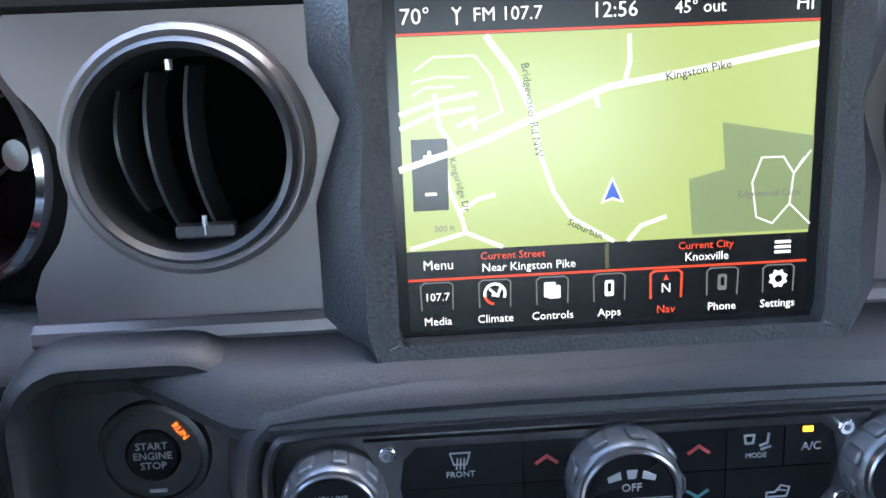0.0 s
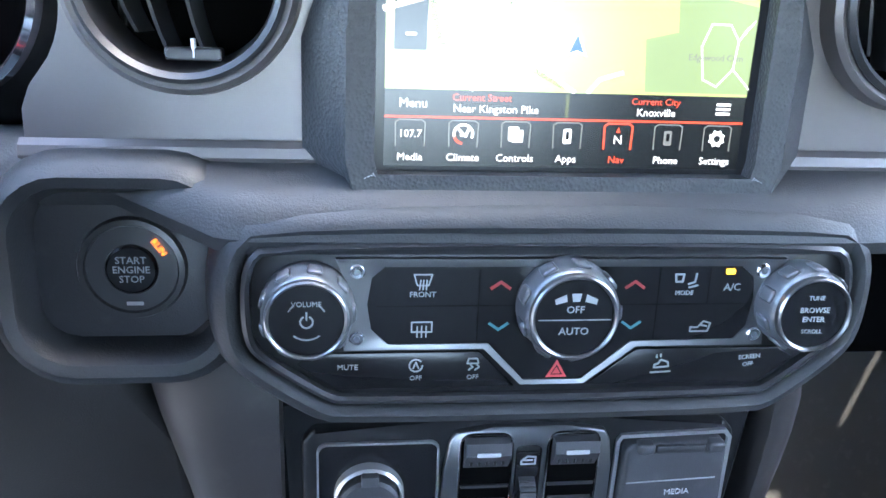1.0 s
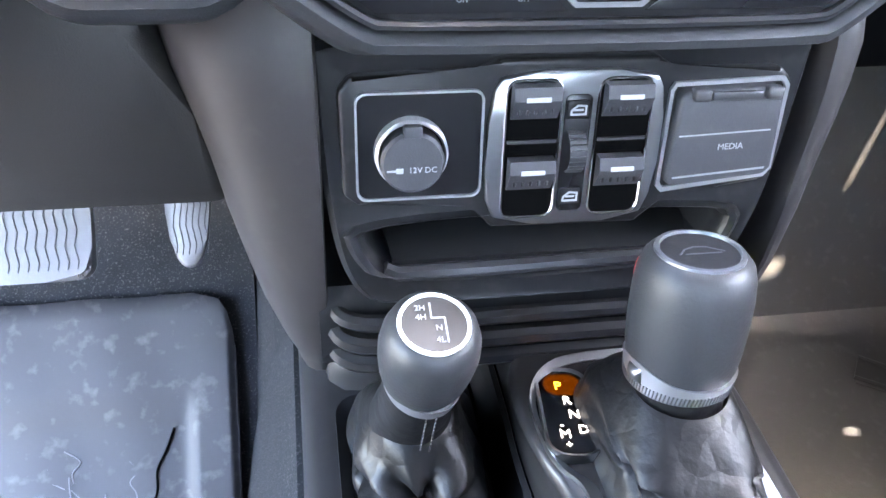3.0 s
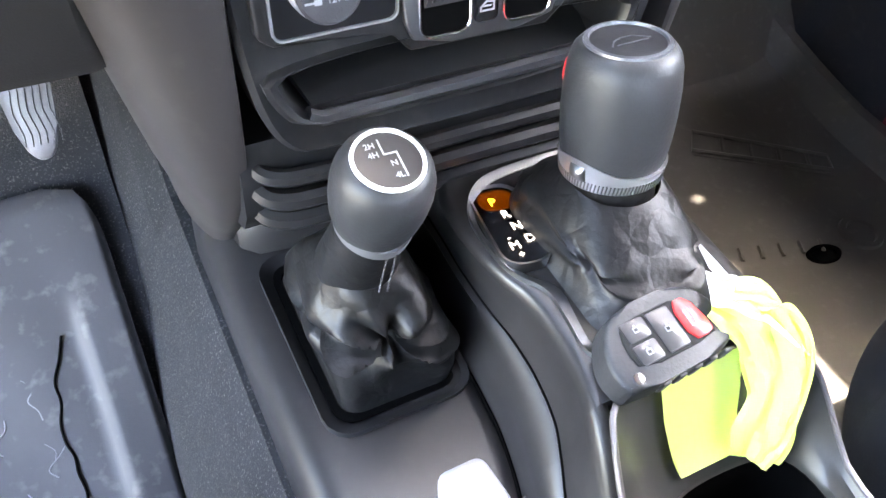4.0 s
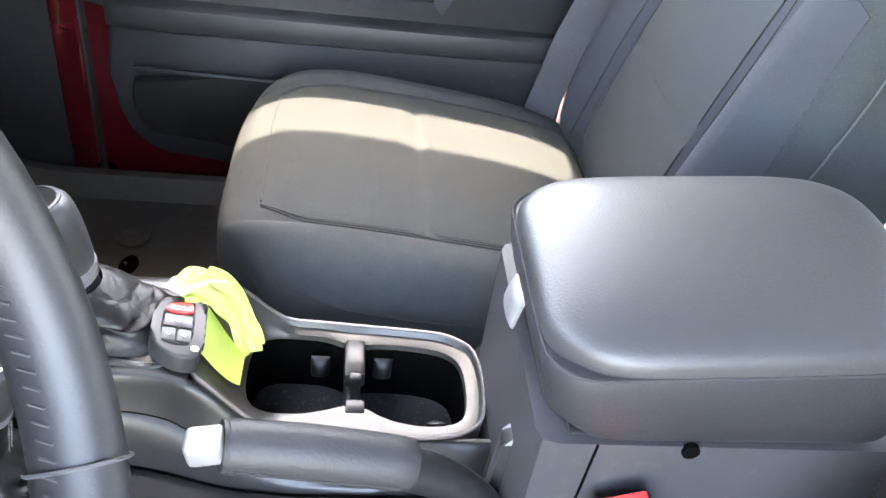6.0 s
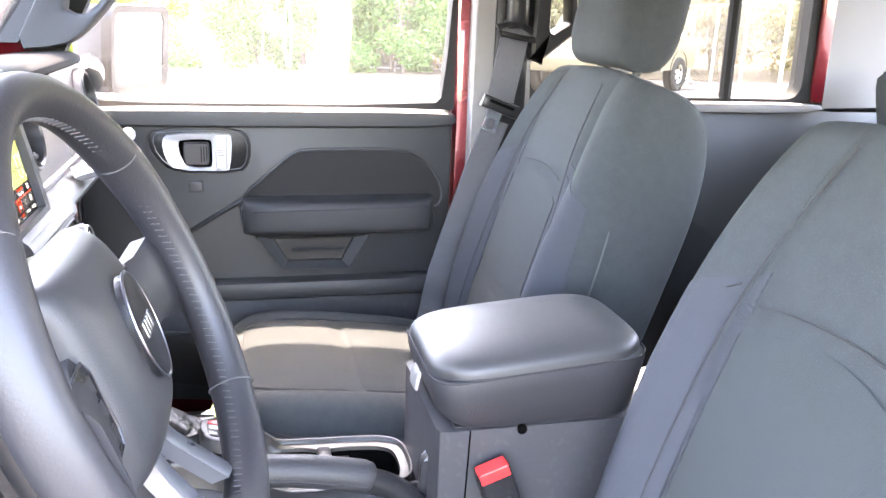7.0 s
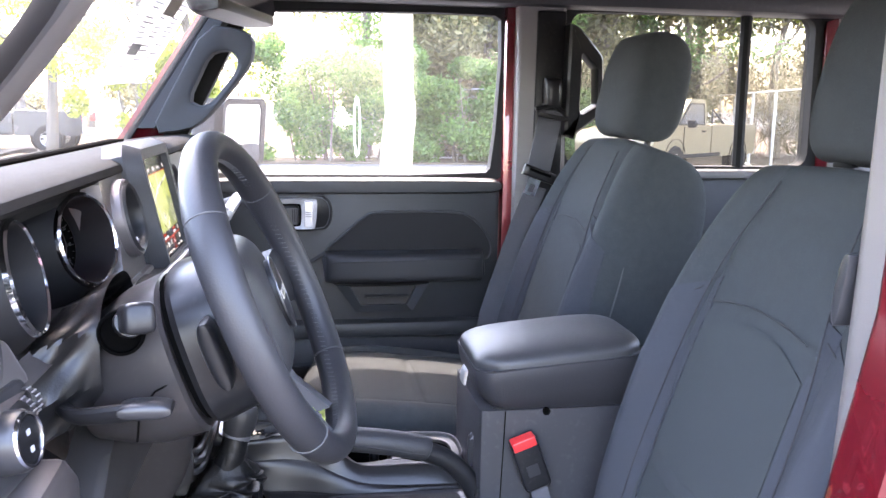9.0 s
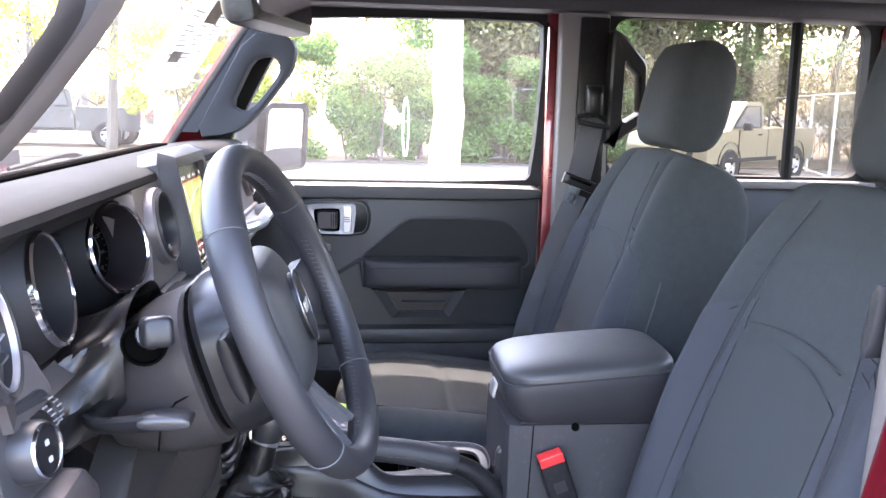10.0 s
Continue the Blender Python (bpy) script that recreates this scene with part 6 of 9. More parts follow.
def boot(center_top, r_top, center_bot, hw, hl, rnd, seed, pinches, soft, bow=1.35):
    """A leather boot from a round neck to a rounded rectangle; pinches are (angle, height, width, depth, folds), where the leather is drawn together."""
    rg = random.Random(seed)
    ph = [rg.uniform(0, 6.28) for _ in range(8)]
    bm = bmesh.new()
    base = even(rrect(hw, hl, rnd, (0, 0), 8), 144)
    rings = []
    for k in range(61):
        t = k / 60
        s = t**bow
        c = Vector(center_top).lerp(Vector(center_bot), t)
        ring = []
        for u, v in base:
            a = math.atan2(v / hl, u / hw)
            p = Vector((r_top * math.cos(a), r_top * math.sin(a), 0)).lerp(Vector((u, v, 0)), s)
            env = math.sin(math.pi * min(1, t)) ** 0.8
            f = soft * env * (0.55 * math.sin(2 * a + ph[0] + 2.2 * t) + 0.40 * math.sin(3 * a + ph[1] - 3.2 * t) + 0.30 * math.sin(6.5 * t + 1.6 * math.sin(a + ph[2])) + 0.16 * math.sin(7 * a + ph[3] + 5 * math.sin(4 * t + ph[4])))
            lift = 0.0
            for pa, pt, wide, deep, folds in pinches:
                da = (a - radians(pa) + math.pi) % (2 * math.pi) - math.pi
                dt = 3.2 * (t - pt)
                d = math.hypot(da, dt)
                g = math.exp(-((d / wide) ** 2))
                th = math.atan2(dt, da)
                ridge_ = abs(math.cos(folds * th / 2 + ph[5] + 0.5 * math.sin(2 * th + ph[6])))
                f += g * deep * ((1 - ridge_) ** 0.7 * min(1, d / (0.25 * wide)) - 0.75 * math.exp(-((d / (0.35 * wide)) ** 2)))
                lift += 0.10 * g * deep * math.sin(folds * th + ph[7])
            ring.append(c + p * (1 + f) + Vector((0, 0, 0.025 * lift)))
        rings.append(ring)
    return loft(bm, rings, caps=False)


def stitch_line(pts, gap, parent, r=0.00055):
    bm = bmesh.new()
    for a, b in zip(pts, pts[1:]):
        a, b = Vector(a), Vector(b)
        sweep(bm, [a, a.lerp(b, 1 - gap)], r, 4)
    return part("stitching", bm, M_THREAD, parent, "grey seam stitching", kind="stuff")


part("boot", boot((0.039, -0.1225, 0.356), 0.0245, (0.034, -0.140, 0.3180), 0.038, 0.062, 0.026, 3, ((-40, 0.60, 0.6, 0.10, 4), (-150, 0.55, 0.7, 0.13, 4)), 0.085, 0.8), M_BOOT, sh, "black leather boot", sharp=70)
part("boot_neck", turned([(0.0250, -0.034), (0.0244, -0.016), (0.0240, -0.002)], SX, 28), M_BOOT, sh)
for dx in (-0.0032, 0.0032):
    stitch_line([(0.0385 + dx, -0.1478 - 0.050 * t**1.15, 0.3515 - 0.031 * t**0.85) for t in [i / 16 for i in range(17)]], 0.35, sh)

# transfer case lever
tc = thing("transfer_case_lever", "short round black lever with pattern disc and wrinkled boot", "gear lever")
TX = Matrix.Translation((-0.0860, -0.1020, 0.353)) @ Matrix.Rotation(radians(13), 4, "X") @ Matrix.Rotation(radians(3), 4, "Y")
part("knob", turned([(0.0192, 0.000), (0.0205, 0.003), (0.0224, 0.010), (0.0238, 0.020), (0.0242, 0.029), (0.0234, 0.0365), (0.0213, 0.0428), (0.0182, 0.0458), (0.0172, 0.0462)], TX, 48), M_GRIP, tc, "black leather-grained ball knob")
part("disc_ring", turned([(0.0172, 0.0450), (0.0168, 0.0474), (0.0155, 0.0477), (0.0151, 0.0458)], TX, 40), M_WHITE, tc, "pale ring")
disc = part("pattern_disc", turned([(0.0154, 0.0440), (0.0151, 0.0464), (0.0001, 0.0467)], TX, 36), M_BLACK, tc)
part("shift_pattern", strokes([[(-0.001, 0.011), (-0.001, 0.003), (0.005, 0.003), (0.005, -0.010)]], 0.0008, 0.0468, TX), M_PRINT, disc)
for s, u, v in (("2H", -0.0058, 0.0085), ("4H", -0.0058, 0.0035), ("N", 0.0018, -0.0025), ("4L", 0.0018, -0.0088)):
    words(s, 0.0042, TX @ Matrix.Translation((u, v, 0.0470)), M_PRINT, disc)
bm = bmesh.new()
rings = []
for r, h in ((0.0175, -0.0065), (0.0194, -0.006), (0.0203, -0.001), (0.0206, 0.0020), (0.018, 0.0015)):
    rings.append([TX @ Vector((r * math.cos(2 * math.pi * i / 40), r * math.sin(2 * math.pi * i / 40), h + 0.0045 * math.cos(2 * math.pi * i / 40 - 2.8))) for i in range(40)])
loft(bm, rings)
part("chrome_collar", bm, M_BRUSHED, tc, "bright chrome collar")
part("sleeve", bar([TX @ Vector((0, 0, -0.003)), TX @ Vector((-0.001, 0.001, -0.025)), TX @ Vector((-0.001, 0.003, -0.046)), TX @ Vector((-0.001, 0.004, -0.053)), TX @ Vector((0, 0.004, -0.056))], [0.0180, 0.0196, 0.0222, 0.0218, 0.0190], 32), M_BOOT, tc, "plain leather sleeve")
part("boot", boot(TX @ Vector((0.001, 0.006, -0.040)), 0.0205, (-0.081, -0.077, 0.2370), 0.034, 0.057, 0.012, 8, ((-92, 0.42, 0.95, 0.34, 7), (-15, 0.55, 0.9, 0.26, 4), (-165, 0.5, 0.9, 0.26, 4), (60, 0.5, 0.9, 0.20, 4)), 0.15, 0.62), M_BOOT, tc, "wrinkled black leather boot", sharp=70)
part("boot_frame", frame_ring(bmesh.new(), rrect(0.0445, 0.0690, 0.016, (-0.083, -0.077)), rrect(0.0365, 0.0605, 0.012, (-0.083, -0.077)), 0.230, 0.2395, XY, 0.2350), M_CDECK, tc, "satin black boot frame")
part("frame_groove", frame_ring(bmesh.new(), rrect(0.0372, 0.0612, 0.012, (-0.083, -0.077)), rrect(0.0330, 0.0565, 0.010, (-0.083, -0.077)), 0.2352, 0.2372, XY), M_DARK, tc)
for dx in (-0.0025, 0.0025):
    stitch_line([TX @ Vector((0.003 + dx, -0.0186 - 0.0030 * t, -0.006 - 0.040 * t)) for t in [i / 12 for i in range(13)]], 0.35, tc)

# cup holders: a bay that slopes down from the shifter deck, with a satin rim
cup_o = [(-0.0300, -0.240), (-0.0180, -0.2160), (0.020, -0.2130), (0.084, -0.2220), (0.0985, -0.246), (0.0985, -0.300), (0.0965, -0.328), (0.0955, -0.342), (0.0945, -0.356), (0.0915, -0.405), (0.087, -0.432), (0.068, -0.455), (-0.008, -0.455), (-0.027, -0.436), (-0.0325, -0.405), (-0.0330, -0.358), (-0.0330, -0.344), (-0.0330, -0.330), (-0.0325, -0.290)]
cup_i = [(-0.0040, -0.268), (0.008, -0.2560), (0.030, -0.2510), (0.072, -0.2530), (0.0865, -0.266), (0.0865, -0.300), (0.084, -0.322), (0.073, -0.343), (0.079, -0.362), (0.0765, -0.402), (0.070, -0.428), (0.053, -0.4405), (0.002, -0.4405), (-0.012, -0.430), (-0.0155, -0.402), (-0.0095, -0.372), (0.0085, -0.345), (-0.0010, -0.320), (-0.0060, -0.296)]
cup_o, cup_i = soft_outline(cup_o), soft_outline(cup_i)


def rim_z(y):
    q = max(0.0, min(1.0, (y + 0.290) / 0.070))
    return 0.2672 + 0.0500 * q * q * (3 - 2 * q)


mid = [((a[0] * 0.72 + b[0] * 0.28), (a[1] * 0.72 + b[1] * 0.28)) for a, b in zip(cup_o, cup_i)]
mid2 = [((a[0] * 0.38 + b[0] * 0.62), (a[1] * 0.38 + b[1] * 0.62)) for a, b in zip(cup_o, cup_i)]
deckz = lambda y, k: 0.2625 + (rim_z(y) - 0.2672) * k
bm = bmesh.new()
loft(bm, [[Vector((*p, 0.14)) for p in cup_o], [Vector((*p, rim_z(p[1]) - 0.004)) for p in cup_o], [Vector((p[0] * 0.95 + m[0] * 0.05, p[1] * 0.95 + m[1] * 0.05, rim_z(p[1]) + 0.0005)) for p, m in zip(cup_o, mid)], [Vector((m[0], m[1], deckz(p[1], 0.80))) for p, m in zip(cup_o, mid)], [Vector((m[0], m[1], deckz(p[1], 0.28))) for p, m in zip(cup_o, mid2)], [Vector((*p, 0.2612)) for p in cup_i], [Vector((*p, 0.2560)) for p in grown(cup_i, -0.001)]], caps=False)
part("cup_deck", bm, M_BAY, con, "satin grey bay round the cup holders")
# thin paler bar along the bay edge paints the rim's highlight line
rim_pts = [Vector((a[0] * 0.90 + m[0] * 0.10, a[1] * 0.90 + m[1] * 0.10, rim_z(a[1]) + 0.0002)) for a, m in zip(cup_o, mid)]
part("cup_rim", bar(rim_pts, 0.0016, 8, closed=True), M_PANEL, con, "satin rim with its highlight painted pale")
# walls and floor take the wells' deep shade as a near-black colour
part("cup_well", loft(bmesh.new(), [[Vector((0.032 + (u - 0.032) * k, -0.343 + (v + 0.343) * k2, z)) for u, v in cup_i] for k, k2, z in ((1.0, 1.0, 0.2575), (0.97, 0.985, 0.24), (0.90, 0.955, 0.165), (0.86, 0.93, 0.152))], caps=False), M_DARK, con, "black cup wells with their deep shade in the colour")
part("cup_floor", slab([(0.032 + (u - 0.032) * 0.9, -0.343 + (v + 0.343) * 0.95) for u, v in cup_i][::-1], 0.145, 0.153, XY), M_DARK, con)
for cy in (-0.292, -0.392):
    mat_ = part("cup_mat", slab(ringpts(0.0345, 8, 22.5, 382.5, (0.032, cy))[:-1], 0.152, 0.157, XY, 0.001), M_BLACK, con)
    part("mat_edge", bar([Vector((u, v, 0.1575)) for u, v in ringpts(0.0335, 8, 22.5, 382.5, (0.032, cy))[:-1]], 0.0009, 5, closed=True), M_SATIN, mat_)
    for cx, yaw in ((0.070, -90), (-0.004, 90)):
        part("cup_finger", cushion(Matrix.Translation((cx, cy - 0.022 * (1 if cy < -0.34 else -1) * (-1 if cx > 0.03 else 1), 0.240)) @ Matrix.Rotation(radians(yaw), 4, "Y"), 0.012, 0.0085, 0.009, 0.0, 2.2, nu=12, nv=12), M_BLACK, con, "black rubber cup finger")
part("cup_divider", cube((0.034, -0.343, 0.205), (0.070, 0.014, 0.085), bev=0.005, seg=3), M_BLACK, con)
clip = part("divider_clip", cube((0.058, -0.344, 0.257), (0.044, 0.018, 0.016), bev=0.003), M_BLACK, con, "black cup clip")
part("clip_tab", cube((0.034, -0.345, 0.2655), (0.008, 0.010, 0.004), bev=0.0015), M_BLACK, clip)
part("divider_foot", cube((0.004, -0.345, 0.2600), (0.014, 0.016, 0.006), bev=0.0015), M_BLACK, con)
# slope up to the armrest box
bm = bmesh.new()
loft(bm, [[Vector((x, y, z)) for y, z in ((-0.440, 0.20), (-0.4535, 0.2600), (-0.460, 0.270), (-0.468, 0.30), (-0.476, 0.39), (-0.52, 0.39), (-0.52, 0.20))] for x in (-0.122, -0.05, 0.02, 0.078)])
part("box_front", bm, M_SIDEPLATE, con, "satin front wall of the box")

# armrest box and lid
arm = thing("armrest_box", "black console box with a padded grained armrest lid", "armrest")
bm = bmesh.new()
loft(bm, [[Vector((x, y, z)) for x, y in ((-0.130, -0.468), (-0.127, -0.458), (-0.118, -0.455), (0.064, -0.455), (0.072, -0.459), (0.075, -0.47), (0.075, -0.70), (-0.130, -0.70))] for z in (0.0, 0.2, 0.388)])
part("box_body", bm, M_PLASTIC, arm, "black plastic box")
part("panel_line", bar([(-0.1305, -0.493, 0.388), (-0.1305, -0.488, 0.25), (-0.1305, -0.485, 0.05)], 0.0010, 5), M_DARK, arm)
part("side_notch", turned([(0.0001, 0.0), (0.006, 0.0), (0.006, 0.004), (0.0001, 0.004)], Matrix.Translation((-0.1285, -0.555, 0.385)) @ Matrix.Rotation(radians(-90), 4, "Y"), 14), M_DARK, arm)
def lidpad(u, v):
    return 0.004 * (1 - u * u)
LX, LY = -0.0355, -0.581
lid_z = lambda y, z: z - 0.085 * (y - LY) * (1 if z > 0.41 else 0.3)
bm = bmesh.new()
loft(bm, [[Vector((LX + u, LY + v + dy, lid_z(LY + v + dy, z))) for u, v in rrect(hw, hl, r, (0, 0), 6)] for z, hw, hl, r, dy in ((0.386, 0.088, 0.098, 0.022, -0.010), (0.393, 0.0925, 0.112, 0.026, -0.006), (0.415, 0.0965, 0.124, 0.030, -0.001), (0.440, 0.0990, 0.1300, 0.032, 0.0), (0.4540, 0.0995, 0.1318, 0.033, 0.0), (0.4575, 0.0985, 0.1308, 0.032, 0.0))])
part("lid_base", bm, M_LIDSIDE, arm, "dark grained lid side")
part("lid_seam", bar([Vector((LX + a, LY + b, lid_z(LY + b, 0.4580))) for a, b in rrect(0.0984, 0.1312, 0.032, (0, 0), 6)], 0.0017, 6, closed=True), M_SEAM, arm)
part("lid_pad", cushion(Matrix.Translation((LX, LY, 0.4575)) @ Matrix.Rotation(math.atan(-0.085), 4, "X"), 0.0990, 0.1322, 0.025, 0.0, 3.6, lidpad, lambda u, v: (1 - 0.15 * abs(v) ** 7, -0.020 * v * abs(u) ** 7), 34, 40), M_LID, arm, "padded grained top")
part("lid_latch", cushion(Matrix.Translation((-0.020, -0.4515, 0.408)) @ Matrix.Rotation(radians(-80), 4, "X"), 0.016, 0.013, 0.006, 0.002, 3, nu=10, nv=10), M_SILVER, arm, "pale latch tab")
# belt buckle on its stalk
bk = thing("belt_buckle", "black seat belt buckle with a red release button", "belt buckle")
BM_ = Matrix.Translation((-0.152, -0.527, 0.314)) @ Matrix.Rotation(radians(-90), 4, "Y") @ Matrix.Rotation(radians(20), 4, "Z")
part("body", slab(rrect(0.040, 0.0205, 0.006), -0.010, 0.010, BM_, 0.004, 3), M_BLACK, bk)
part("release_button", slab(rrect(0.0075, 0.0180, 0.002, (0.036, 0)), -0.008, 0.0125, BM_, 0.002), M_REDPL, bk, "red release button")
part("label_patch", slab(rrect(0.009, 0.009, 0.001, (-0.008, 0)), 0.010, 0.0104, BM_), M_SATIN, bk)
part("stalk", ribbon([BM_ @ Vector((-0.036, 0, 0)), BM_ @ Vector((-0.075, 0.003, 0.004)), BM_ @ Vector((-0.13, 0.008, 0.01))], 0.026, (0, 1, -0.4), 0.003), M_BELT, bk)
part("belt_guide_post", slab([(-0.476, 0.15), (-0.440, 0.15), (-0.448, 0.325), (-0.458, 0.334), (-0.468, 0.325)], -0.082, -0.068, YZX, 0.003), M_SATIN, con, "black flat guide post")
part("post_cap", slab([(-0.450, 0.325), (-0.458, 0.335), (-0.468, 0.327)], -0.083, -0.067, YZX), M_SILVER, con)

# handbrake
hb = thing("handbrake_lever", "black grained handbrake lever with a silver button", "handbrake")
part("grip", bar(curve_pts([(-0.1115, -0.252, 0.356), (-0.110, -0.262, 0.354), (-0.107, -0.31, 0.346), (-0.1035, -0.365, 0.333), (-0.102, -0.378, 0.328)], 5), [0.0175] * 3 + [0.0185] * 6 + [0.0190] * 8 + [0.0180] * 3 + [0.0165], 20), M_LEATHER, hb, "grained black grip")
part("button", cube((0, 0, 0), (0.021, 0.026, 0.021), Matrix.Translation((-0.1125, -0.243, 0.3575)) @ Matrix.Rotation(radians(-10), 4, "X") @ Matrix.Rotation(radians(2), 4, "Z"), 0.0050, 4), M_SILVER, hb, "silver release button")
part("grip_seam", bar([(-0.1285, -0.262, 0.352), (-0.1255, -0.31, 0.342), (-0.121, -0.372, 0.327)], 0.0012, 5), M_SEAM, hb)
part("neck", bar(curve_pts([(-0.103, -0.372, 0.327), (-0.102, -0.405, 0.312), (-0.104, -0.435, 0.285), (-0.106, -0.455, 0.25)], 5), 0.0155, 12), M_BLACK, hb)
hb.location = (0.005, -0.004, -0.009)
part("brake_pocket", frame_ring(bmesh.new(), rrect(0.030, 0.105, 0.016, (-0.104, -0.335)), rrect(0.0245, 0.099, 0.013, (-0.104, -0.335)), 0.230, 0.241, XY, 0.238), M_SATIN, con)
part("pocket_mat", slab(rrect(0.0245, 0.099, 0.013, (-0.104, -0.335))[::-1], 0.230, 0.2385, XY), M_RUBBER, con, "black rubber pocket mat")

# key with its tag
key = thing("car_key", "black car key fob with a red panic button on the console", "key fob")
KM = Matrix.Translation((0.014, -0.2070, 0.3310)) @ Matrix.Rotation(radians(5), 4, "Z") @ Matrix.Rotation(radians(13), 4, "X") @ Matrix.Rotation(radians(3), 4, "Y")
fob = soft_outline([(-0.035, -0.012), (-0.031, -0.018), (0.026, -0.018), (0.034, -0.012), (0.036, 0.004), (0.030, 0.016), (0.018, 0.021), (-0.016, 0.021), (-0.027, 0.015), (-0.036, 0.0)], 1)
part("shell", slab(fob, -0.009, 0.007, KM, 0.003, 3), M_GRIP, key, "black plastic shell")
part("button_pad", slab(soft_outline([(-0.0225, -0.0100), (0.024, -0.0100), (0.026, -0.004), (0.0215, 0.0140), (-0.0200, 0.0140), (-0.0245, 0.002)], 1), 0.0066, 0.0080, KM, 0.0006), M_RUBBER, key)
for u, v in ((-0.0140, 0.008), (-0.0145, -0.0035), (0.0015, 0.002)):
    kbn = part("key_button", slab(rrect(0.0068, 0.0050 if u < 0 else 0.0105, 0.0015, (u, v)), 0.0078, 0.0088, KM, 0.0005), M_SATIN, key)
    part("button_mark", strokes([[(u - 0.0014, v - 0.0012), (u + 0.0014, v - 0.0012), (u + 0.0014, v + 0.0010), (u - 0.0014, v + 0.0010), (u - 0.0014, v - 0.0012)], [(u - 0.0008, v + 0.0010), (u, v + 0.0022), (u + 0.0008, v + 0.0010)]], 0.0006, 0.0089, KM), M_PRINT, kbn)
part("panic_button", slab(soft_outline([(0.0100, -0.0085), (0.0225, -0.0085), (0.0240, -0.004), (0.0205, 0.0125), (0.0100, 0.0125)], 1), 0.0078, 0.0092, KM, 0.0006), M_REDPL, key, "red panic button")
part("panic_mark", strokes([[(0.014, 0.006), (0.014, -0.002), (0.017, -0.002), (0.017, 0.006)]], 0.0008, 0.0093, KM), M_PRINT, key)
part("ring_rivet", turned([(0.0001, 0.0068), (0.0030, 0.0068), (0.0028, 0.0084), (0.0001, 0.0086)], KM @ Matrix.Translation((-0.027, -0.012, 0)), 14), M_BRIGHT, key)
for k in range(5):
    part("side_rib", cube((-0.012 + k * 0.010, -0.0185, -0.001), (0.005, 0.002, 0.009), KM, 0.0008), M_PLASTIC, key)
tag = thing("key_tag", "crumpled fluorescent lime key tag draped over the cup holder edge", "key tag")


def crumpled(line, across, widths, seed, amp, nu=14):
    """A thin crumpled sheet along a line; widths are half-widths at even steps."""
    rg = random.Random(seed)
    ph = [rg.uniform(0, 6.28) for _ in range(9)]
    pts = curve_pts(line, 7)
    rings = []
    for i, p in enumerate(pts):
        t = i / (len(pts) - 1)
        q = t * (len(widths) - 1)
        j = min(len(widths) - 2, int(q))
        w = widths[j] + (widths[j + 1] - widths[j]) * (q - j)
        d = (pts[min(i + 1, len(pts) - 1)] - pts[max(i - 1, 0)]).normalized()
        a = Vector(across)
        a = (a - d * a.dot(d)).normalized()
        nrm = a.cross(d)
        row = []
        for k in range(nu + 1):
            s = 2 * k / nu - 1
            h = abs(math.sin(3.1 * s + 4 * t + ph[0])) + 0.7 * abs(math.sin(5.3 * s - 7 * t + ph[1])) + 0.5 * math.sin(9 * t + 6 * s + ph[2]) + 0.4 * abs(math.sin(13 * t - 4 * s + ph[3]))
            edge = w * (s + 0.10 * math.sin(17 * t + ph[4] + s) * abs(s))
            row.append((p + a * edge + nrm * amp * (h - 1.0), nrm))
        rings.append([q_ + n_ * 0.0004 for q_, n_ in row] + [q_ - n_ * 0.0004 for q_, n_ in row[::-1]])
    return loft(bmesh.new(), rings)


part("lime_strip", crumpled([(0.046, -0.203, 0.343), (0.056, -0.214, 0.340), (0.064, -0.228, 0.328), (0.066, -0.242, 0.308), (0.061, -0.252, 0.288), (0.054, -0.258, 0.272)], (0.9, -0.3, 0.2), (0.011, 0.0155, 0.0150, 0.014, 0.015, 0.016, 0.014), 3, 0.0024), M_LIME, tag, "fluorescent lime plastic strip", sharp=20)
part("lime_loop", crumpled([(0.053, -0.206, 0.346), (0.068, -0.216, 0.344), (0.080, -0.232, 0.330), (0.079, -0.246, 0.306), (0.068, -0.256, 0.284), (0.055, -0.260, 0.270)], (0.5, -0.6, -0.3), (0.004, 0.006, 0.005, 0.004, 0.006, 0.007), 5, 0.0015, 8), M_LIME, tag, "fluorescent lime plastic loop", sharp=20)
# wide lime sheet on the slope, standing in for lime light reflected there
bm = bmesh.new()
rows2 = []
for y in [-0.2200 - 0.0034 * k for k in range(10)]:
    q = (-0.2200 - y) / 0.0306
    z = 0.3135 * (1 - q) ** 1.5 + 0.2655 * (1 - (1 - q) ** 1.5) + 0.0055
    w = 0.025 - 0.006 * q
    rows2.append([Vector((0.034 + s * w + 0.001 * math.sin(5 * s + 9 * q), y, z + 0.0012 * abs(math.sin(4 * s + 6 * q)))) for s in [k / 5 - 1 for k in range(11)]] + [Vector((0.034 + s * w, y, z - 0.0004)) for s in [1 - k / 5 for k in range(11)]])
loft(bm, rows2)
part("lime_flap_and_reflection", bm, M_LIME, tag, "fluorescent lime plastic flap, spread over the slope as its lime reflection", sharp=20)
part("paper_card", crumpled([(0.048, -0.196, 0.3415), (0.060, -0.205, 0.3405), (0.074, -0.217, 0.334), (0.089, -0.229, 0.320)], (-0.55, -0.80, 0.2), (0.0125, 0.0135, 0.0140, 0.0135), 9, 0.0006, 8), M_PAPER, tag, "white paper card")
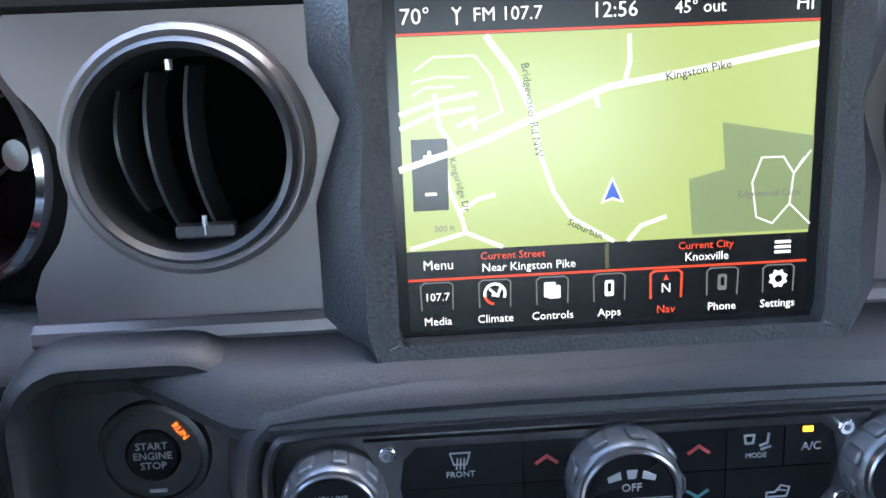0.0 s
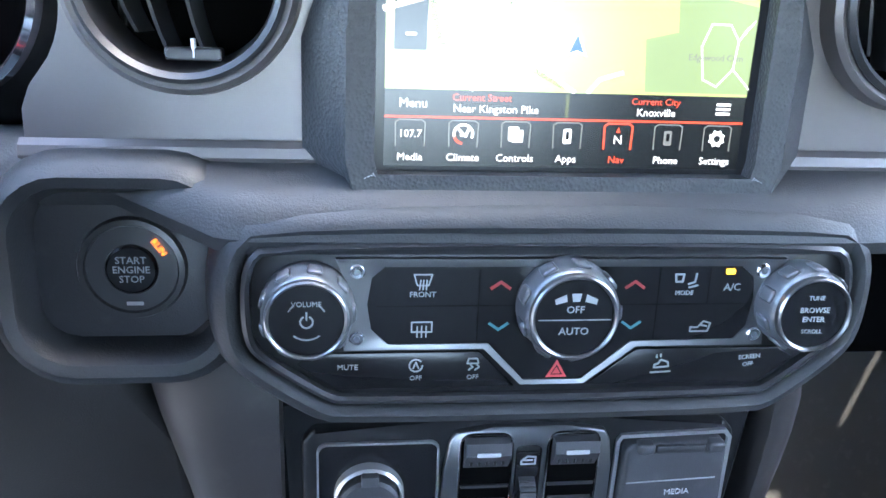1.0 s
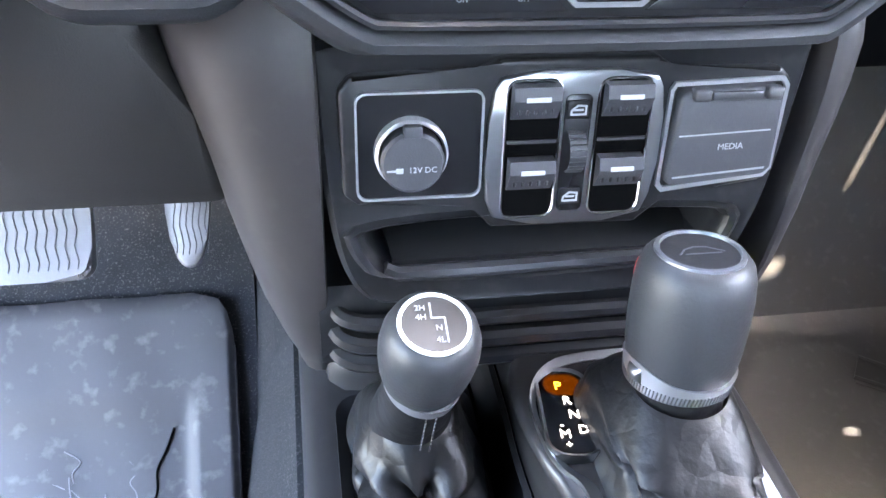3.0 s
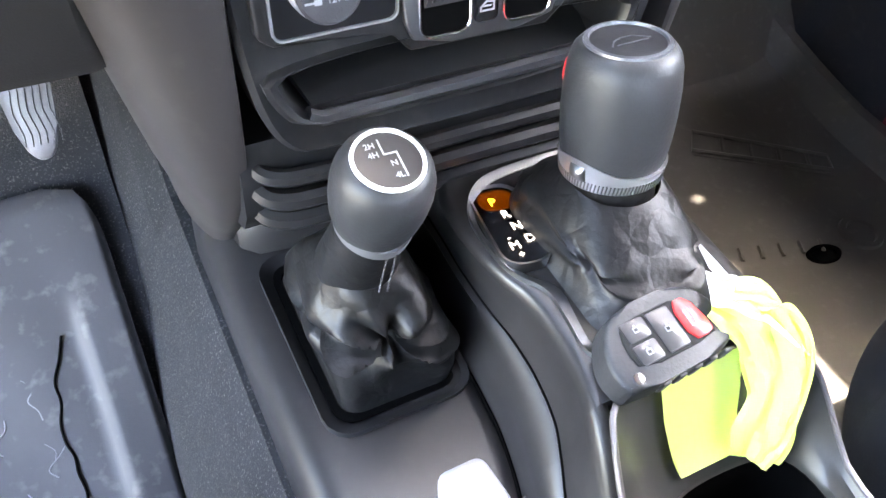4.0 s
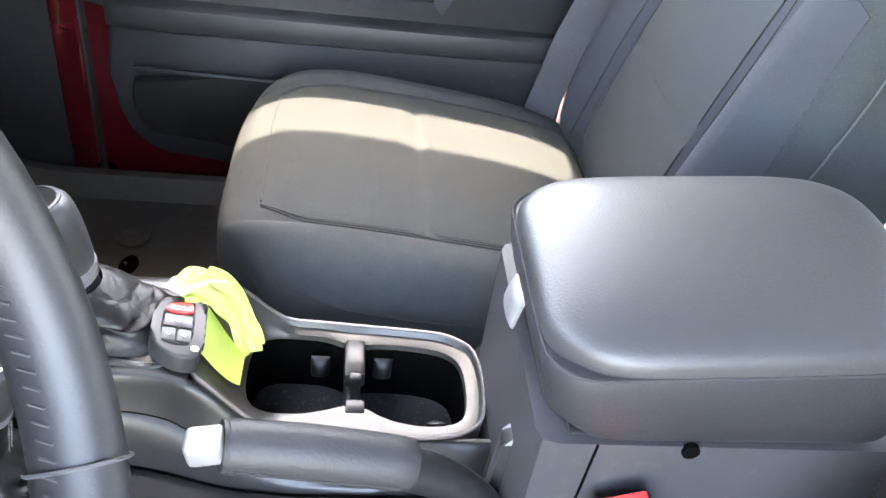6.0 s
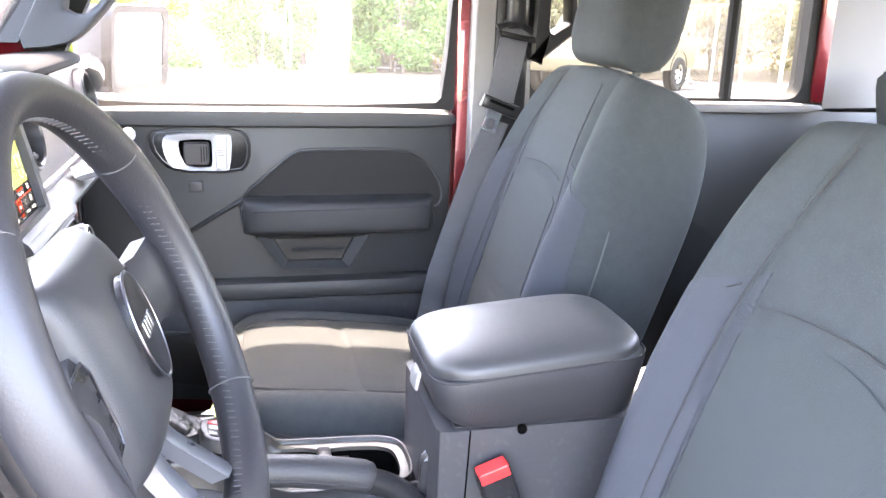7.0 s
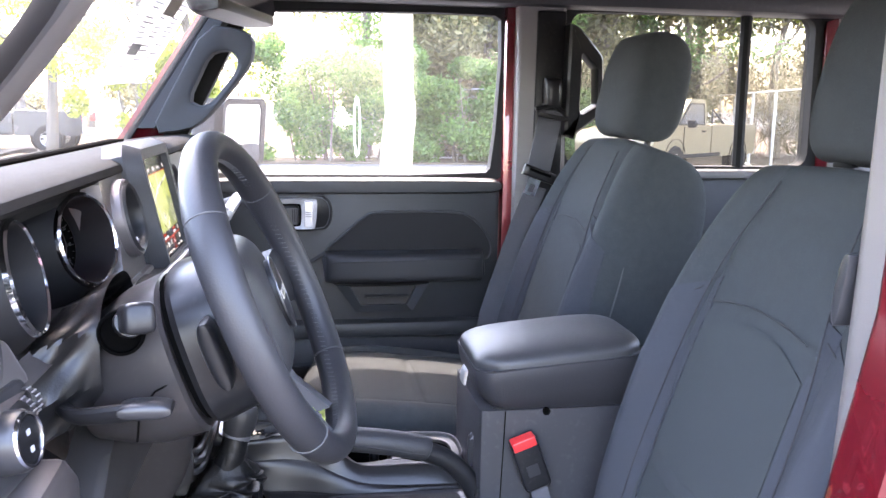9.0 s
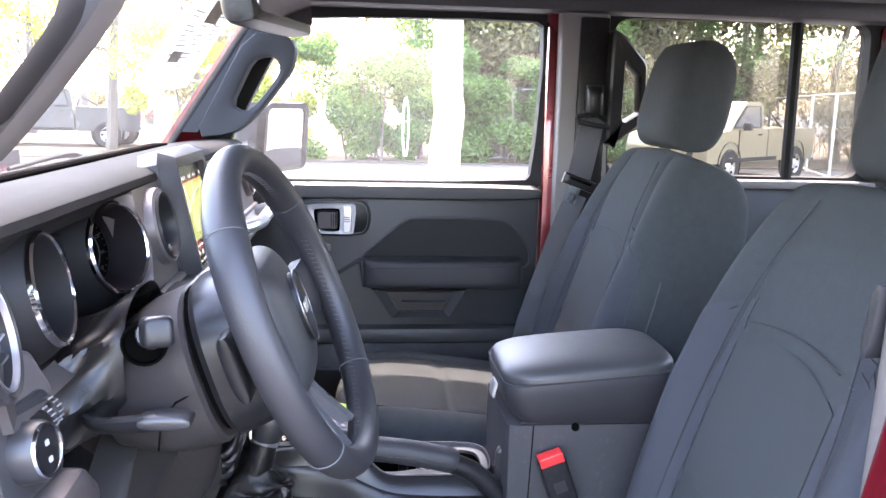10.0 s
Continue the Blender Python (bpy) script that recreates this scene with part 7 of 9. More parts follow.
part("key_loop", bar([KM @ Vector((0.033 + 0.008 * math.cos(a), -0.002 + 0.008 * math.sin(a), 0.002)) for a in [i * math.pi / 8 for i in range(16)]], 0.0008, 6, closed=True), M_BRIGHT, tag)

# ---- footwells ----
fm = thing("floor_mat", "dusty grey rubber floor mat with wet scuff marks", "floor mat")
toe_prof = [(-0.42, -0.014), (-0.05, -0.012), (0.02, 0.000), (0.10, 0.056), (0.20, 0.150), (0.32, 0.300), (0.42, 0.50)]
bm = bmesh.new()
loft(bm, [[Vector((x, y, z)) for y, z in toe_prof] + [Vector((x, y + 0.012, z - 0.016)) for y, z in toe_prof[::-1]] for x in (-0.70, -0.19)])
tagged(solid("toe_board", bm, M_CARPET), "black carpet rising under the pedals", "floor", kind="structure")
mat_prof = [(-0.42, 0.002), (-0.06, 0.003), (0.00, 0.009), (0.05, 0.032), (0.095, 0.066), (0.20, 0.161)]
mat_z = lambda y: next(z0 + (z1 - z0) * (y - y0) / (y1 - y0) for (y0, z0), (y1, z1) in zip(mat_prof, mat_prof[1:]) if y <= y1 + 1e-9)
ease = lambda a, b, x: (lambda q: q * q * (3 - 2 * q))(max(0.0, min(1.0, (x - a) / (b - a))))
MX0, MX1, MY0, MY1 = -0.632, -0.2085, -0.40, 0.197


def mat_point(i, j, nx, ny):
    y = MY0 + (MY1 - MY0) * j / ny
    d = max(0.0, y - (MY1 - 0.035)) / 0.035
    cut = 0.035 * (1 - math.sqrt(max(0.0, 1 - d * d)))
    x = (MX0 + cut) + (MX1 - MX0 - 2 * cut) * (0.5 - 0.5 * math.cos(math.pi * i / nx)) if 0 < i < nx else (MX0 + cut if i == 0 else MX1 - cut)
    rim = max(ease(-0.252, -0.243, x), 1 - ease(-0.60, -0.59, x), ease(0.118, 0.128, y))
    roll_ = max(ease(-0.215, -0.2085, x), 1 - ease(-0.632, -0.626, x), ease(0.190, 0.197, y))
    return Vector((x, y, mat_z(y) + 0.010 * rim - 0.007 * roll_ + 0.0008 * math.sin(70 * x + 31 * y)))


NX, NY = 80, 70
rings = [[mat_point(i, j, NX, NY) for i in range(NX + 1)] + [mat_point(i, j, NX, NY) - Vector((0, 0, 0.012)) for i in range(NX, -1, -1)] for j in range(NY + 1)]
part("tray", loft(bmesh.new(), rings), M_MAT, fm, "grey rubber tray", sharp=60)
rg = random.Random(11)
M_SCUFF = material("dried_scuff", (0.13, 0.125, 0.13), 0.8, 0, 0, 400, 0.3, 60)
for k in range(16):
    x, y = rg.uniform(-0.40, -0.29), rg.uniform(-0.03, 0.085)
    n, lean = rg.randint(3, 6), rg.uniform(-0.006, 0.006)
    ctrl = [(x + lean * j + rg.uniform(-0.006, 0.006), y + 0.007 * j, mat_z(min(0.16, y + 0.007 * j)) - 0.0002) for j in range(n)]
    part("scuff_mark", bar(curve_pts(ctrl, 4), rg.uniform(0.0003, 0.0008), 5), M_SCUFF, fm)
tw = [(-0.2625, 0.112), (-0.270, 0.098), (-0.2775, 0.086), (-0.2775, 0.073), (-0.2825, 0.060), (-0.2830, 0.047), (-0.2795, 0.036), (-0.2805, 0.024), (-0.2785, 0.010), (-0.280, -0.004), (-0.2765, -0.022)]
part("twig", bar(curve_pts([(x, y, mat_z(y) + 0.0014) for x, y in tw], 4), 0.0011, 5), M_DARK, fm)
PT = Matrix.Translation((-0.2235, 0.148, 0.2965)) @ Matrix.Rotation(radians(52), 4, "X")
gp = thing("gas_pedal", "worn metal accelerator pedal with wavy grip grooves", "pedal")
part("pad", slab(soft_outline([(-0.016, -0.052), (0.012, -0.052), (0.0185, 0.06), (-0.0195, 0.06)], 2), -0.004, 0.004, PT, 0.003), M_PEDAL, gp)
for k in range(6):
    part("grip_groove", bar([PT @ Vector((-0.011 + 0.0045 * k + 0.0012 * math.sin(i * 1.5), -0.042 + 0.0072 * i, 0.0041)) for i in range(13)], 0.0005, 4), M_SATIN, gp)
part("lever", bar([PT @ Vector((0.002, 0.05, -0.008)), PT @ Vector((0.010, 0.16, -0.012))], 0.010, 8), M_RUBBER, gp)
BT = Matrix.Translation((-0.340, 0.118, 0.295)) @ Matrix.Rotation(radians(52), 4, "X")
bp_ = thing("brake_pedal", "worn metal brake pedal with wavy grip grooves", "pedal")
part("pad", slab(soft_outline(rrect(0.053, 0.036, 0.012), 1), -0.005, 0.005, BT, 0.004), M_PEDAL, bp_)
for k in range(14):
    part("grip_groove", bar([BT @ Vector((-0.042 + 0.0065 * k + 0.0012 * math.sin(i * 1.6), -0.028 + 0.0056 * i, 0.0051)) for i in range(11)], 0.0005, 4), M_SATIN, bp_)
part("lever", bar([BT @ Vector((0.0, 0.02, -0.006)), BT @ Vector((0.02, 0.18, -0.01))], 0.010, 8), M_RUBBER, bp_)
pfm = thing("passenger_floor_liner", "black rubber passenger floor liner with moulded marks", "floor mat")
LZ = lambda y: -0.008 + 0.34 * max(0.0, y - 0.10) ** 1.4
bm = bmesh.new()
loft(bm, [[Vector((x, y, LZ(y) + dz)) for x, dz in ((0.13, 0.055), (0.16, 0.020), (0.185, 0.004), (0.21, 0.0), (0.45, 0.0), (0.60, 0.0), (0.64, 0.006), (0.665, 0.035), (0.68, 0.036), (0.68, -0.014), (0.13, -0.014))] for y in [-0.40 + 0.04 * k for k in range(19)]])
part("liner", bm, M_VINYLFLOOR, pfm)
for (x, y) in ((0.487, -0.026), (0.552, -0.018)):
    part("mat_clip", turned([(0.026, -0.009), (0.024, -0.004), (0.018, -0.004), (0.016, -0.0075), (0.0001, -0.0075)], Matrix.Translation((x, y, 0)) @ Matrix.Rotation(radians(-10), 4, "Z") @ Matrix.Diagonal((0.85, 0.5, 1, 1)) if x < 0.52 else Matrix.Translation((x, y, 0)), 24), M_DARK if x < 0.52 else M_VINYLFLOOR, pfm)
PLM = lambda x, y: Vector((x, y, LZ(y) + 0.0012))
for k in range(5):
    part("moulded_rib", bar([PLM(0.395 + 0.024 * k, 0.002 - 0.006 * k), PLM(0.402 + 0.024 * k, 0.018 - 0.006 * k)], 0.0022, 6), M_VINYLFLOOR, pfm)
emb = [(0.45, 0.165), (0.60, 0.075), (0.612, 0.098), (0.468, 0.190)]
part("emblem_border", bar([PLM(*q) for q in emb], 0.0026, 6, closed=True), M_VINYLFLOOR, pfm)
part("emblem_groove", bar([PLM(0.448, 0.158), PLM(0.596, 0.068)], 0.0010, 6), M_VINYLFLOOR, pfm)
for k in range(4):
    c = (0.49 + 0.030 * k, 0.158 - 0.020 * k)
    part("emblem_bar", bar([PLM(c[0] - 0.004, c[1] - 0.010), PLM(c[0] + 0.008, c[1] + 0.010)], 0.0028, 6), M_VINYLFLOOR, pfm)
fr = bmesh.new()
loft(fr, [[Vector((x, y, z)) for y, z in [(0.24, 0.0), (0.30, 0.07), (0.36, 0.25), (0.40, 0.5), (0.45, 0.5), (0.45, -0.02)]] for x in (0.13, 0.72)])
tagged(solid("toe_board_passenger", fr, M_VINYLFLOOR), "dusty dark liner rising in the passenger footwell", "floor", kind="structure")
# ---- seats ----
def seat(cx, name="front_seat", label="", dy=0.0, hy=0.0, deep=0.125):
    ob = thing(name, label, "car seat", (cx, -0.45, -0.02), group="front seats")
    X = lambda *p: Matrix.Translation((cx, 0, 0)) @ Matrix.Translation(p)
    # cushion
    def cd(u, v):
        b = 0.030 * math.exp(-((abs(u) - 0.80) / 0.16) ** 2) * (0.7 + 0.3 * v)
        g = -0.007 * math.exp(-((abs(u) - 0.66) / 0.035) ** 2)
        t = -0.006 * math.exp(-((v - 0.05) / 0.03) ** 2) * (abs(u) < 0.66)
        return b + g + t + 0.012 * v
    cshape = lambda u, v: (1 - 0.10 * max(0, v) ** 3 - 0.14 * max(0, v) ** 9, -0.055 * abs(u) ** 5 * max(0, v) ** 2)
    CX = X(0, -0.42, 0.190) @ Matrix.Rotation(radians(3), 4, "X")
    part("cushion", cushion(CX, 0.238, 0.235, 0.078, 0.075, 3.2, cd, cshape, 56, 48), M_CLOTH, ob, "dark grey cloth seat cushion")

    def pad(u, v, lift):
        e = lambda q: max(0.0, 1 - abs(q) ** 3.2) ** (1 / 3.2)
        k, s_ = cshape(u, v)
        return CX @ Vector((0.238 * u * k, 0.235 * v + s_, (0.078 + cd(u, v)) * e(u) * e(v) + lift))

    bm = bmesh.new()
    loft(bm, [[pad(0.635 * (j / 12 - 1) * (1 - 0.16 * max(0, (v - 0.55) / 0.25) ** 3), v, 0.0012) for j in range(25)] + [pad(0.635 * (1 - j / 12) * (1 - 0.16 * max(0, (v - 0.55) / 0.25) ** 3), v, -0.006) for j in range(25)] for v in [-0.90 + 1.68 * i / 36 for i in range(37)]])
    part("cushion_insert", bm, M_INSERT, ob, "ribbed grey cloth insert")
    line = lambda uv, n=6: [pad(p.x, p.y, 0.0014) for p in curve_pts([(a, b, 0) for a, b in uv], n)]
    part("cross_seam", bar(line([(-0.62, 0.04), (-0.3, 0.055), (0, 0.06), (0.3, 0.055), (0.62, 0.04)]), 0.0012, 5), M_SEAM, ob)
    part("front_seam", bar(line([(-0.52, 0.79), (-0.2, 0.80), (0.2, 0.80), (0.52, 0.79)]), 0.0011, 5), M_SEAM, ob)
    for s in (1, -1):
        for d in (0.0, 0.018):
            part("bolster_seam", bar(line([(s * (0.645 + d), -0.85), (s * (0.645 + d), -0.3), (s * (0.645 + d), 0.3), (s * (0.635 + d), 0.6), (s * (0.55 + d), 0.79)]), 0.0009, 5), M_SEAM, ob)
        part("side_seam", bar(line([(s * 0.992, -0.8), (s * 0.993, -0.3), (s * 0.992, 0.2), (s * 0.985, 0.5), (s * 0.96, 0.78)]), 0.0012, 5), M_SEAM, ob)
    part("seat_base", cube((cx, -0.44, 0.075), (0.42, 0.40, 0.14), bev=0.02), M_PLASTIC, ob, "black plastic seat base")
    # backrest in its own leaning frame: local y up the back, z to the front
    lean = radians(18)
    up, out = Vector((0, -math.sin(lean), math.cos(lean))), Vector((0, math.cos(lean), math.sin(lean)))
    B = Matrix.Translation((cx, -0.775, 0.475)) @ Matrix(((-1, 0, 0, 0), (0, up.y, out.y, 0), (0, up.z, out.z, 0), (0, 0, 0, 1)))
    def taper(u, v):
        k = 1.0 - 0.20 * max(0, (v - 0.25) / 0.75) ** 1.8 - 0.06 * max(0, -v) ** 2
        return (k, -0.012 * u * u)
    def bd(u, v):
        b = 0.036 * math.exp(-((abs(u) - 0.80) / 0.17) ** 2) * max(0.0, 1 - max(0, v) * 0.8)
        g = -0.008 * math.exp(-((abs(u) - 0.55) / 0.03) ** 2)
        c = -0.005 * math.exp(-((v - 0.33 + 0.12 * u * u) / 0.02) ** 2) * (abs(u) < 0.55)
        return b + g + c - 0.010 * v * v
    part("backrest", cushion(B, 0.240, 0.302, 0.060, deep, 4.2, bd, taper, 44, 48), M_CLOTH, ob, "dark grey cloth backrest")
    def skin(u, v, lift):
        e = lambda q: max(0.0, 1 - abs(q) ** 4.2) ** (1 / 4.2)
        k, sh_ = taper(u, v)
        return B @ Vector((0.240 * u * k, 0.302 * v + sh_, (0.060 + bd(u, v)) * e(u) * e(v) + lift))
    bm = bmesh.new()
    rows_ = []
    for i in range(31):
        q = i / 30
        us = [(0.505 - 0.05 * q) * (j / 10 - 1) for j in range(21)]
        vs = [-0.90 + q * (1.215 - 0.45 * u * u) for u in us]
        sag = lambda u, v: 0.0018 - 0.004 * math.exp(-((v + 0.42 - 0.25 * u * u) / 0.035) ** 2)
        rows_.append([skin(u, v, sag(u, v)) for u, v in zip(us, vs)] + [skin(u, v, -0.008) for u, v in zip(us[::-1], vs[::-1])])
    loft(bm, rows_)
    part("back_insert", bm, M_INSERT, ob, "ribbed teal-grey cloth insert")
    for s in (1, -1):
        P = lambda a, b, c: B @ Vector((s * a, b, c))
        bm = bmesh.new()
        rows_ = []
        for i in range(25):
            q = i / 24
            u0, u1 = 0.52 - 0.06 * q, 0.965 - 0.10 * max(0, q - 0.6)
            rows_.append([skin(s * (u0 + (u1 - u0) * j / 10), -0.86 + q * (1.16 + 0.16 * (1 - j / 10)), 0.0016) for j in range(11)] + [skin(s * (u0 + (u1 - u0) * j / 10), -0.86 + q * (1.16 + 0.16 * (1 - j / 10)), -0.004) for j in range(10, -1, -1)])
        loft(bm, rows_)
        part("side_mesh", bm, M_MESH, ob, "blue-black mesh bolster panel")
        part("back_seam", bar(curve_pts([P(0.138, -0.27, 0.060), P(0.142, -0.12, 0.066), P(0.135, 0.04, 0.066), P(0.112, 0.16, 0.064), P(0.085, 0.27, 0.046)], 6), 0.0011, 5), M_SEAM, ob)
        part("flank_seam", bar(curve_pts([P(0.239, -0.22, 0.006), P(0.240, -0.05, 0.010), P(0.236, 0.08, 0.020), P(0.20, 0.18, 0.035), P(0.15, 0.215, 0.05)], 6), 0.0016, 5), M_THREAD, ob)
        part("shoulder_seam", bar([P(0.132, 0.115, 0.0668), P(0.16, 0.10, 0.0665), P(0.195, 0.085, 0.058)], 0.0011, 5), M_SEAM, ob)
    part("arch_seam", bar(curve_pts([B @ Vector((x, 0.115 - 1.2 * x * x, 0.0645)) for x in (-0.10, -0.05, 0, 0.05, 0.10)], 5), 0.0011, 5), M_SEAM, ob)
    part("recline_cover", cube((cx, -0.70, 0.16), (0.475, 0.10, 0.14), bev=0.03), M_PLASTIC, ob, "black recliner cover")
    # head restraint
    H = Matrix.Translation((cx, -0.905 + hy, 0.872)) @ Matrix(((-1, 0, 0, 0), (0, up.y * 0.5, out.y, 0), (0, up.z, out.z * 0.5, 0), (0, 0, 0, 1)))
    part("head_restraint", cushion(H, 0.116, 0.110, 0.055, 0.085, 3.4, lambda u, v: -0.01 * v, lambda u, v: (1 - 0.16 * max(0, v) ** 2 - 0.10 * max(0, -v) ** 2, 0), 26, 26), M_CLOTH, ob, "dark grey cloth head restraint")
    for s in (1, -1):
        part("post", bar([(cx + s * 0.06, -0.878, 0.74), (cx + s * 0.06, -0.898, 0.80)], 0.007, 8), M_SATIN, ob)
        part("post_collar", turned([(0.0, 0.0), (0.014, 0.0), (0.014, 0.008), (0.0, 0.010)], Matrix.Translation((cx + s * 0.06, -0.882, 0.765)), 14), M_RUBBER, ob)
    ob.location.y += dy
    return ob


seat(0.392, label="dark grey cloth passenger seat with a ribbed insert, partly sunlit", hy=0.024, deep=0.155)
seat(-0.405, label="dark grey cloth driver seat with blue-black mesh bolsters", dy=0.03)
# ---- steering wheel, column and instruments ----
RM = F((-0.376, -0.176, 0.628), 23.0, -5.6)
WM = F((-0.376, -0.146, 0.606), 20.0, 0.0)
whl = thing("steering_wheel", "black leather three-spoke steering wheel with stitched rim", "steering wheel")
rim = bmesh.new()
NR, RR, rr0 = 72, 0.1714, 0.0165
rings = []
for i in range(NR):
    a = 2 * math.pi * i / NR
    c = Vector((math.cos(a), math.sin(a), 0))
    fat = 1.0 + 0.10 * math.exp(-((math.degrees(a) - 35) / 18) ** 2) + 0.10 * math.exp(-((math.degrees(a) - 145) / 18) ** 2)
    rings.append([RM @ (c * (RR + rr0 * fat * 0.95 * math.cos(b)) + Vector((0, 0, rr0 * fat * 1.12 * math.sin(b)))) for b in [2 * math.pi * k / 16 for k in range(16)]])
loft(rim, rings + [rings[0]], caps=False)
bmesh.ops.remove_doubles(rim, verts=rim.verts[:], dist=1e-6)
part("rim", rim, M_WHEEL, whl, "smooth black leather rim")
for a in (38, 142, 222, 318):
    ca = Vector((math.cos(radians(a)), math.sin(radians(a)), 0))
    part("rim_seam", bar([RM @ (ca * (RR + rr0 * 1.03 * math.cos(b)) + Vector((0, 0, rr0 * 1.19 * math.sin(b)))) for b in [2 * math.pi * k / 18 for k in range(18)]], 0.0009, 5, closed=True), M_THREAD, whl)
st = bmesh.new()
for i in range(150):
    a = 2 * math.pi * i / 150
    p = [Vector((math.cos(a + da), math.sin(a + da), 0)) * (RR - rr0 * 0.97) + Vector((0, 0, dz)) for da, dz in ((0, 0.0032), (0.018, -0.0032))]
    sweep(st, [RM @ q for q in p], 0.0006, 4)
part("stitching", st, M_THREAD, whl, "grey cross stitching", kind="stuff")
part("airbag_pad", cushion(WM @ Matrix.Translation((0, 0.004, 0.0)), 0.080, 0.076, 0.038, 0.03, 3.0, None, lambda u, v: (1 - 0.12 * max(0, -v) ** 2, 0), 28, 28), M_DASH, whl, "soft black airbag pad")
for s in (-1, 1):
    bm = bmesh.new()
    loft(bm, [[WM @ Vector((s * u, v, w)) for v, w in ((-h, w0 - 0.010), (-h, w0 + 0.004), (-h * 0.6, w0 + 0.010), (h * 0.6, w0 + 0.010), (h, w0 + 0.004), (h, w0 - 0.010))] for u, h, w0 in ((0.05, 0.036, 0.006), (0.09, 0.034, 0.010), (0.13, 0.030, 0.020), (0.160, 0.036, 0.030))])
    part("spoke", bm, M_WHEEL, whl)
    sp = part("switch_pod", slab([(s * 0.078, -0.020), (s * 0.084, -0.028), (s * 0.108, -0.028), (s * 0.120, -0.016), (s * 0.120, 0.016), (s * 0.108, 0.030), (s * 0.086, 0.030), (s * 0.078, 0.020)][::s], 0.012, 0.0195, WM, 0.002), M_GLOSS, whl, "gloss black switch pod")
    part("pod_rim", bar([WM @ Vector((s * u, v, 0.0195)) for u, v in ((0.077, -0.020), (0.084, -0.029), (0.109, -0.029), (0.1215, -0.016), (0.1215, 0.016), (0.109, 0.031), (0.085, 0.031), (0.077, 0.020))], 0.0011, 5, closed=True), M_SATIN, sp)
    for v in (-0.017, 0.0, 0.017):
        part("key", slab(rrect(0.0125, 0.0062, 0.0015, (s * 0.098, v)), 0.0192, 0.0212, WM, 0.0006), M_SATIN, sp)
        part("key_mark", slab(rrect(0.0035, 0.0012, 0.0003, (s * 0.099, v)), 0.0212, 0.0214, WM), M_PRINT, sp)
    bm = bmesh.new()
    loft(bm, [[WM @ Vector((s * (0.018 + d) + e, v, w)) for e, w in ((-0.011, -0.008 + r_), (-0.011, 0.006 + r_), (0.0, 0.009 + r_), (0.011, 0.006 + r_), (0.011, -0.008 + r_))] for v, d, r_ in ((-0.05, 0.0, 0.0), (-0.09, 0.008, 0.012), (-0.140, 0.022, 0.034))])
    part("lower_spoke", bm, M_KNURL, whl, "smoked grey lower spoke insert")
part("spoke_cover", slab([(-0.045, -0.055), (0.045, -0.055), (0.030, -0.10), (0.014, -0.115), (-0.014, -0.115), (-0.030, -0.10)][::-1], -0.012, 0.004, WM, 0.004), M_SATIN, whl)
EM = WM @ Matrix.Translation((0.0, 0.012, 0.0425))
part("emblem_ring", bar([EM @ Vector((0.030 * math.cos(a), 0.040 * math.sin(a), 0.0)) for a in [2 * math.pi * k / 28 for k in range(28)]], 0.0011, 6, closed=True), M_CHROME, whl, "satin oval emblem ring")
part("emblem_disc", slab([(0.029 * math.cos(2 * math.pi * k / 28), 0.039 * math.sin(2 * math.pi * k / 28)) for k in range(28)], -0.006, 0.0005, EM, 0.001), M_BLACK, whl)
for k in range(4):
    part("emblem_bar", slab(rrect(0.0028, 0.006, 0.001, (-0.0115 + 0.0077 * k, 0.0)), 0.0005, 0.0016, EM, 0.0005), M_CHROME, whl)
# paddle switch behind the spoke
for s in (-1, 1):
    part("rear_switch", cushion(WM @ Matrix.Translation((s * 0.105, 0.0, -0.022)) @ Matrix.Rotation(radians(180), 4, "Y"), 0.019, 0.034, 0.012, 0.008, 3, nu=12, nv=14), M_BLACK, whl)
    part("rear_switch_rim", bar([WM @ Vector((s * 0.105 + 0.012 * math.cos(a), 0.022 * math.sin(a), -0.0325)) for a in [2 * math.pi * k / 20 for k in range(20)]], 0.0009, 5, closed=True), M_CHROME, whl)

col = thing("steering_column", "black steering column shroud with stalks and tilt lever", "steering column")
CM = F((-0.372, -0.168, 0.608), 18.0, 0.0)


def tube(M, secs, n=28):
    bm = bmesh.new()
    return loft(bm, [[M @ Vector((hw * math.copysign(abs(math.cos(a)) ** 0.75, math.cos(a)), cy + hh * math.copysign(abs(math.sin(a)) ** 0.75, math.sin(a)), w)) for a in [2 * math.pi * k / n for k in range(n)]] for w, hw, hh, cy in secs])


part("wheel_cowl", tube(CM, ((-0.022, 0.070, 0.066, 0.0), (-0.030, 0.088, 0.084, 0.0), (-0.075, 0.092, 0.086, -0.004), (-0.082, 0.086, 0.082, -0.004))), M_BLACK, col, "smooth black cowl behind the wheel")
# shade between cowl and shroud, drawn as a near-black sleeve
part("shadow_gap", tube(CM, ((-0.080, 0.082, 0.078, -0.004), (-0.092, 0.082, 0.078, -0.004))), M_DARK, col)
part("shroud", tube(CM, ((-0.088, 0.093, 0.080, -0.008), (-0.092, 0.097, 0.084, -0.008), (-0.135, 0.093, 0.080, -0.010), (-0.165, 0.080, 0.070, -0.012), (-0.20, 0.06, 0.055, -0.012))), M_SHROUD, col, "satin dark bronze column shroud")
part("shroud_seam", bar([CM @ Vector((-0.0945, -0.012, -0.093)), CM @ Vector((-0.0955, -0.016, -0.115)), CM @ Vector((-0.094, -0.03, -0.135)), CM @ Vector((-0.088, -0.06, -0.150))], 0.0011, 5), M_DARK, col)
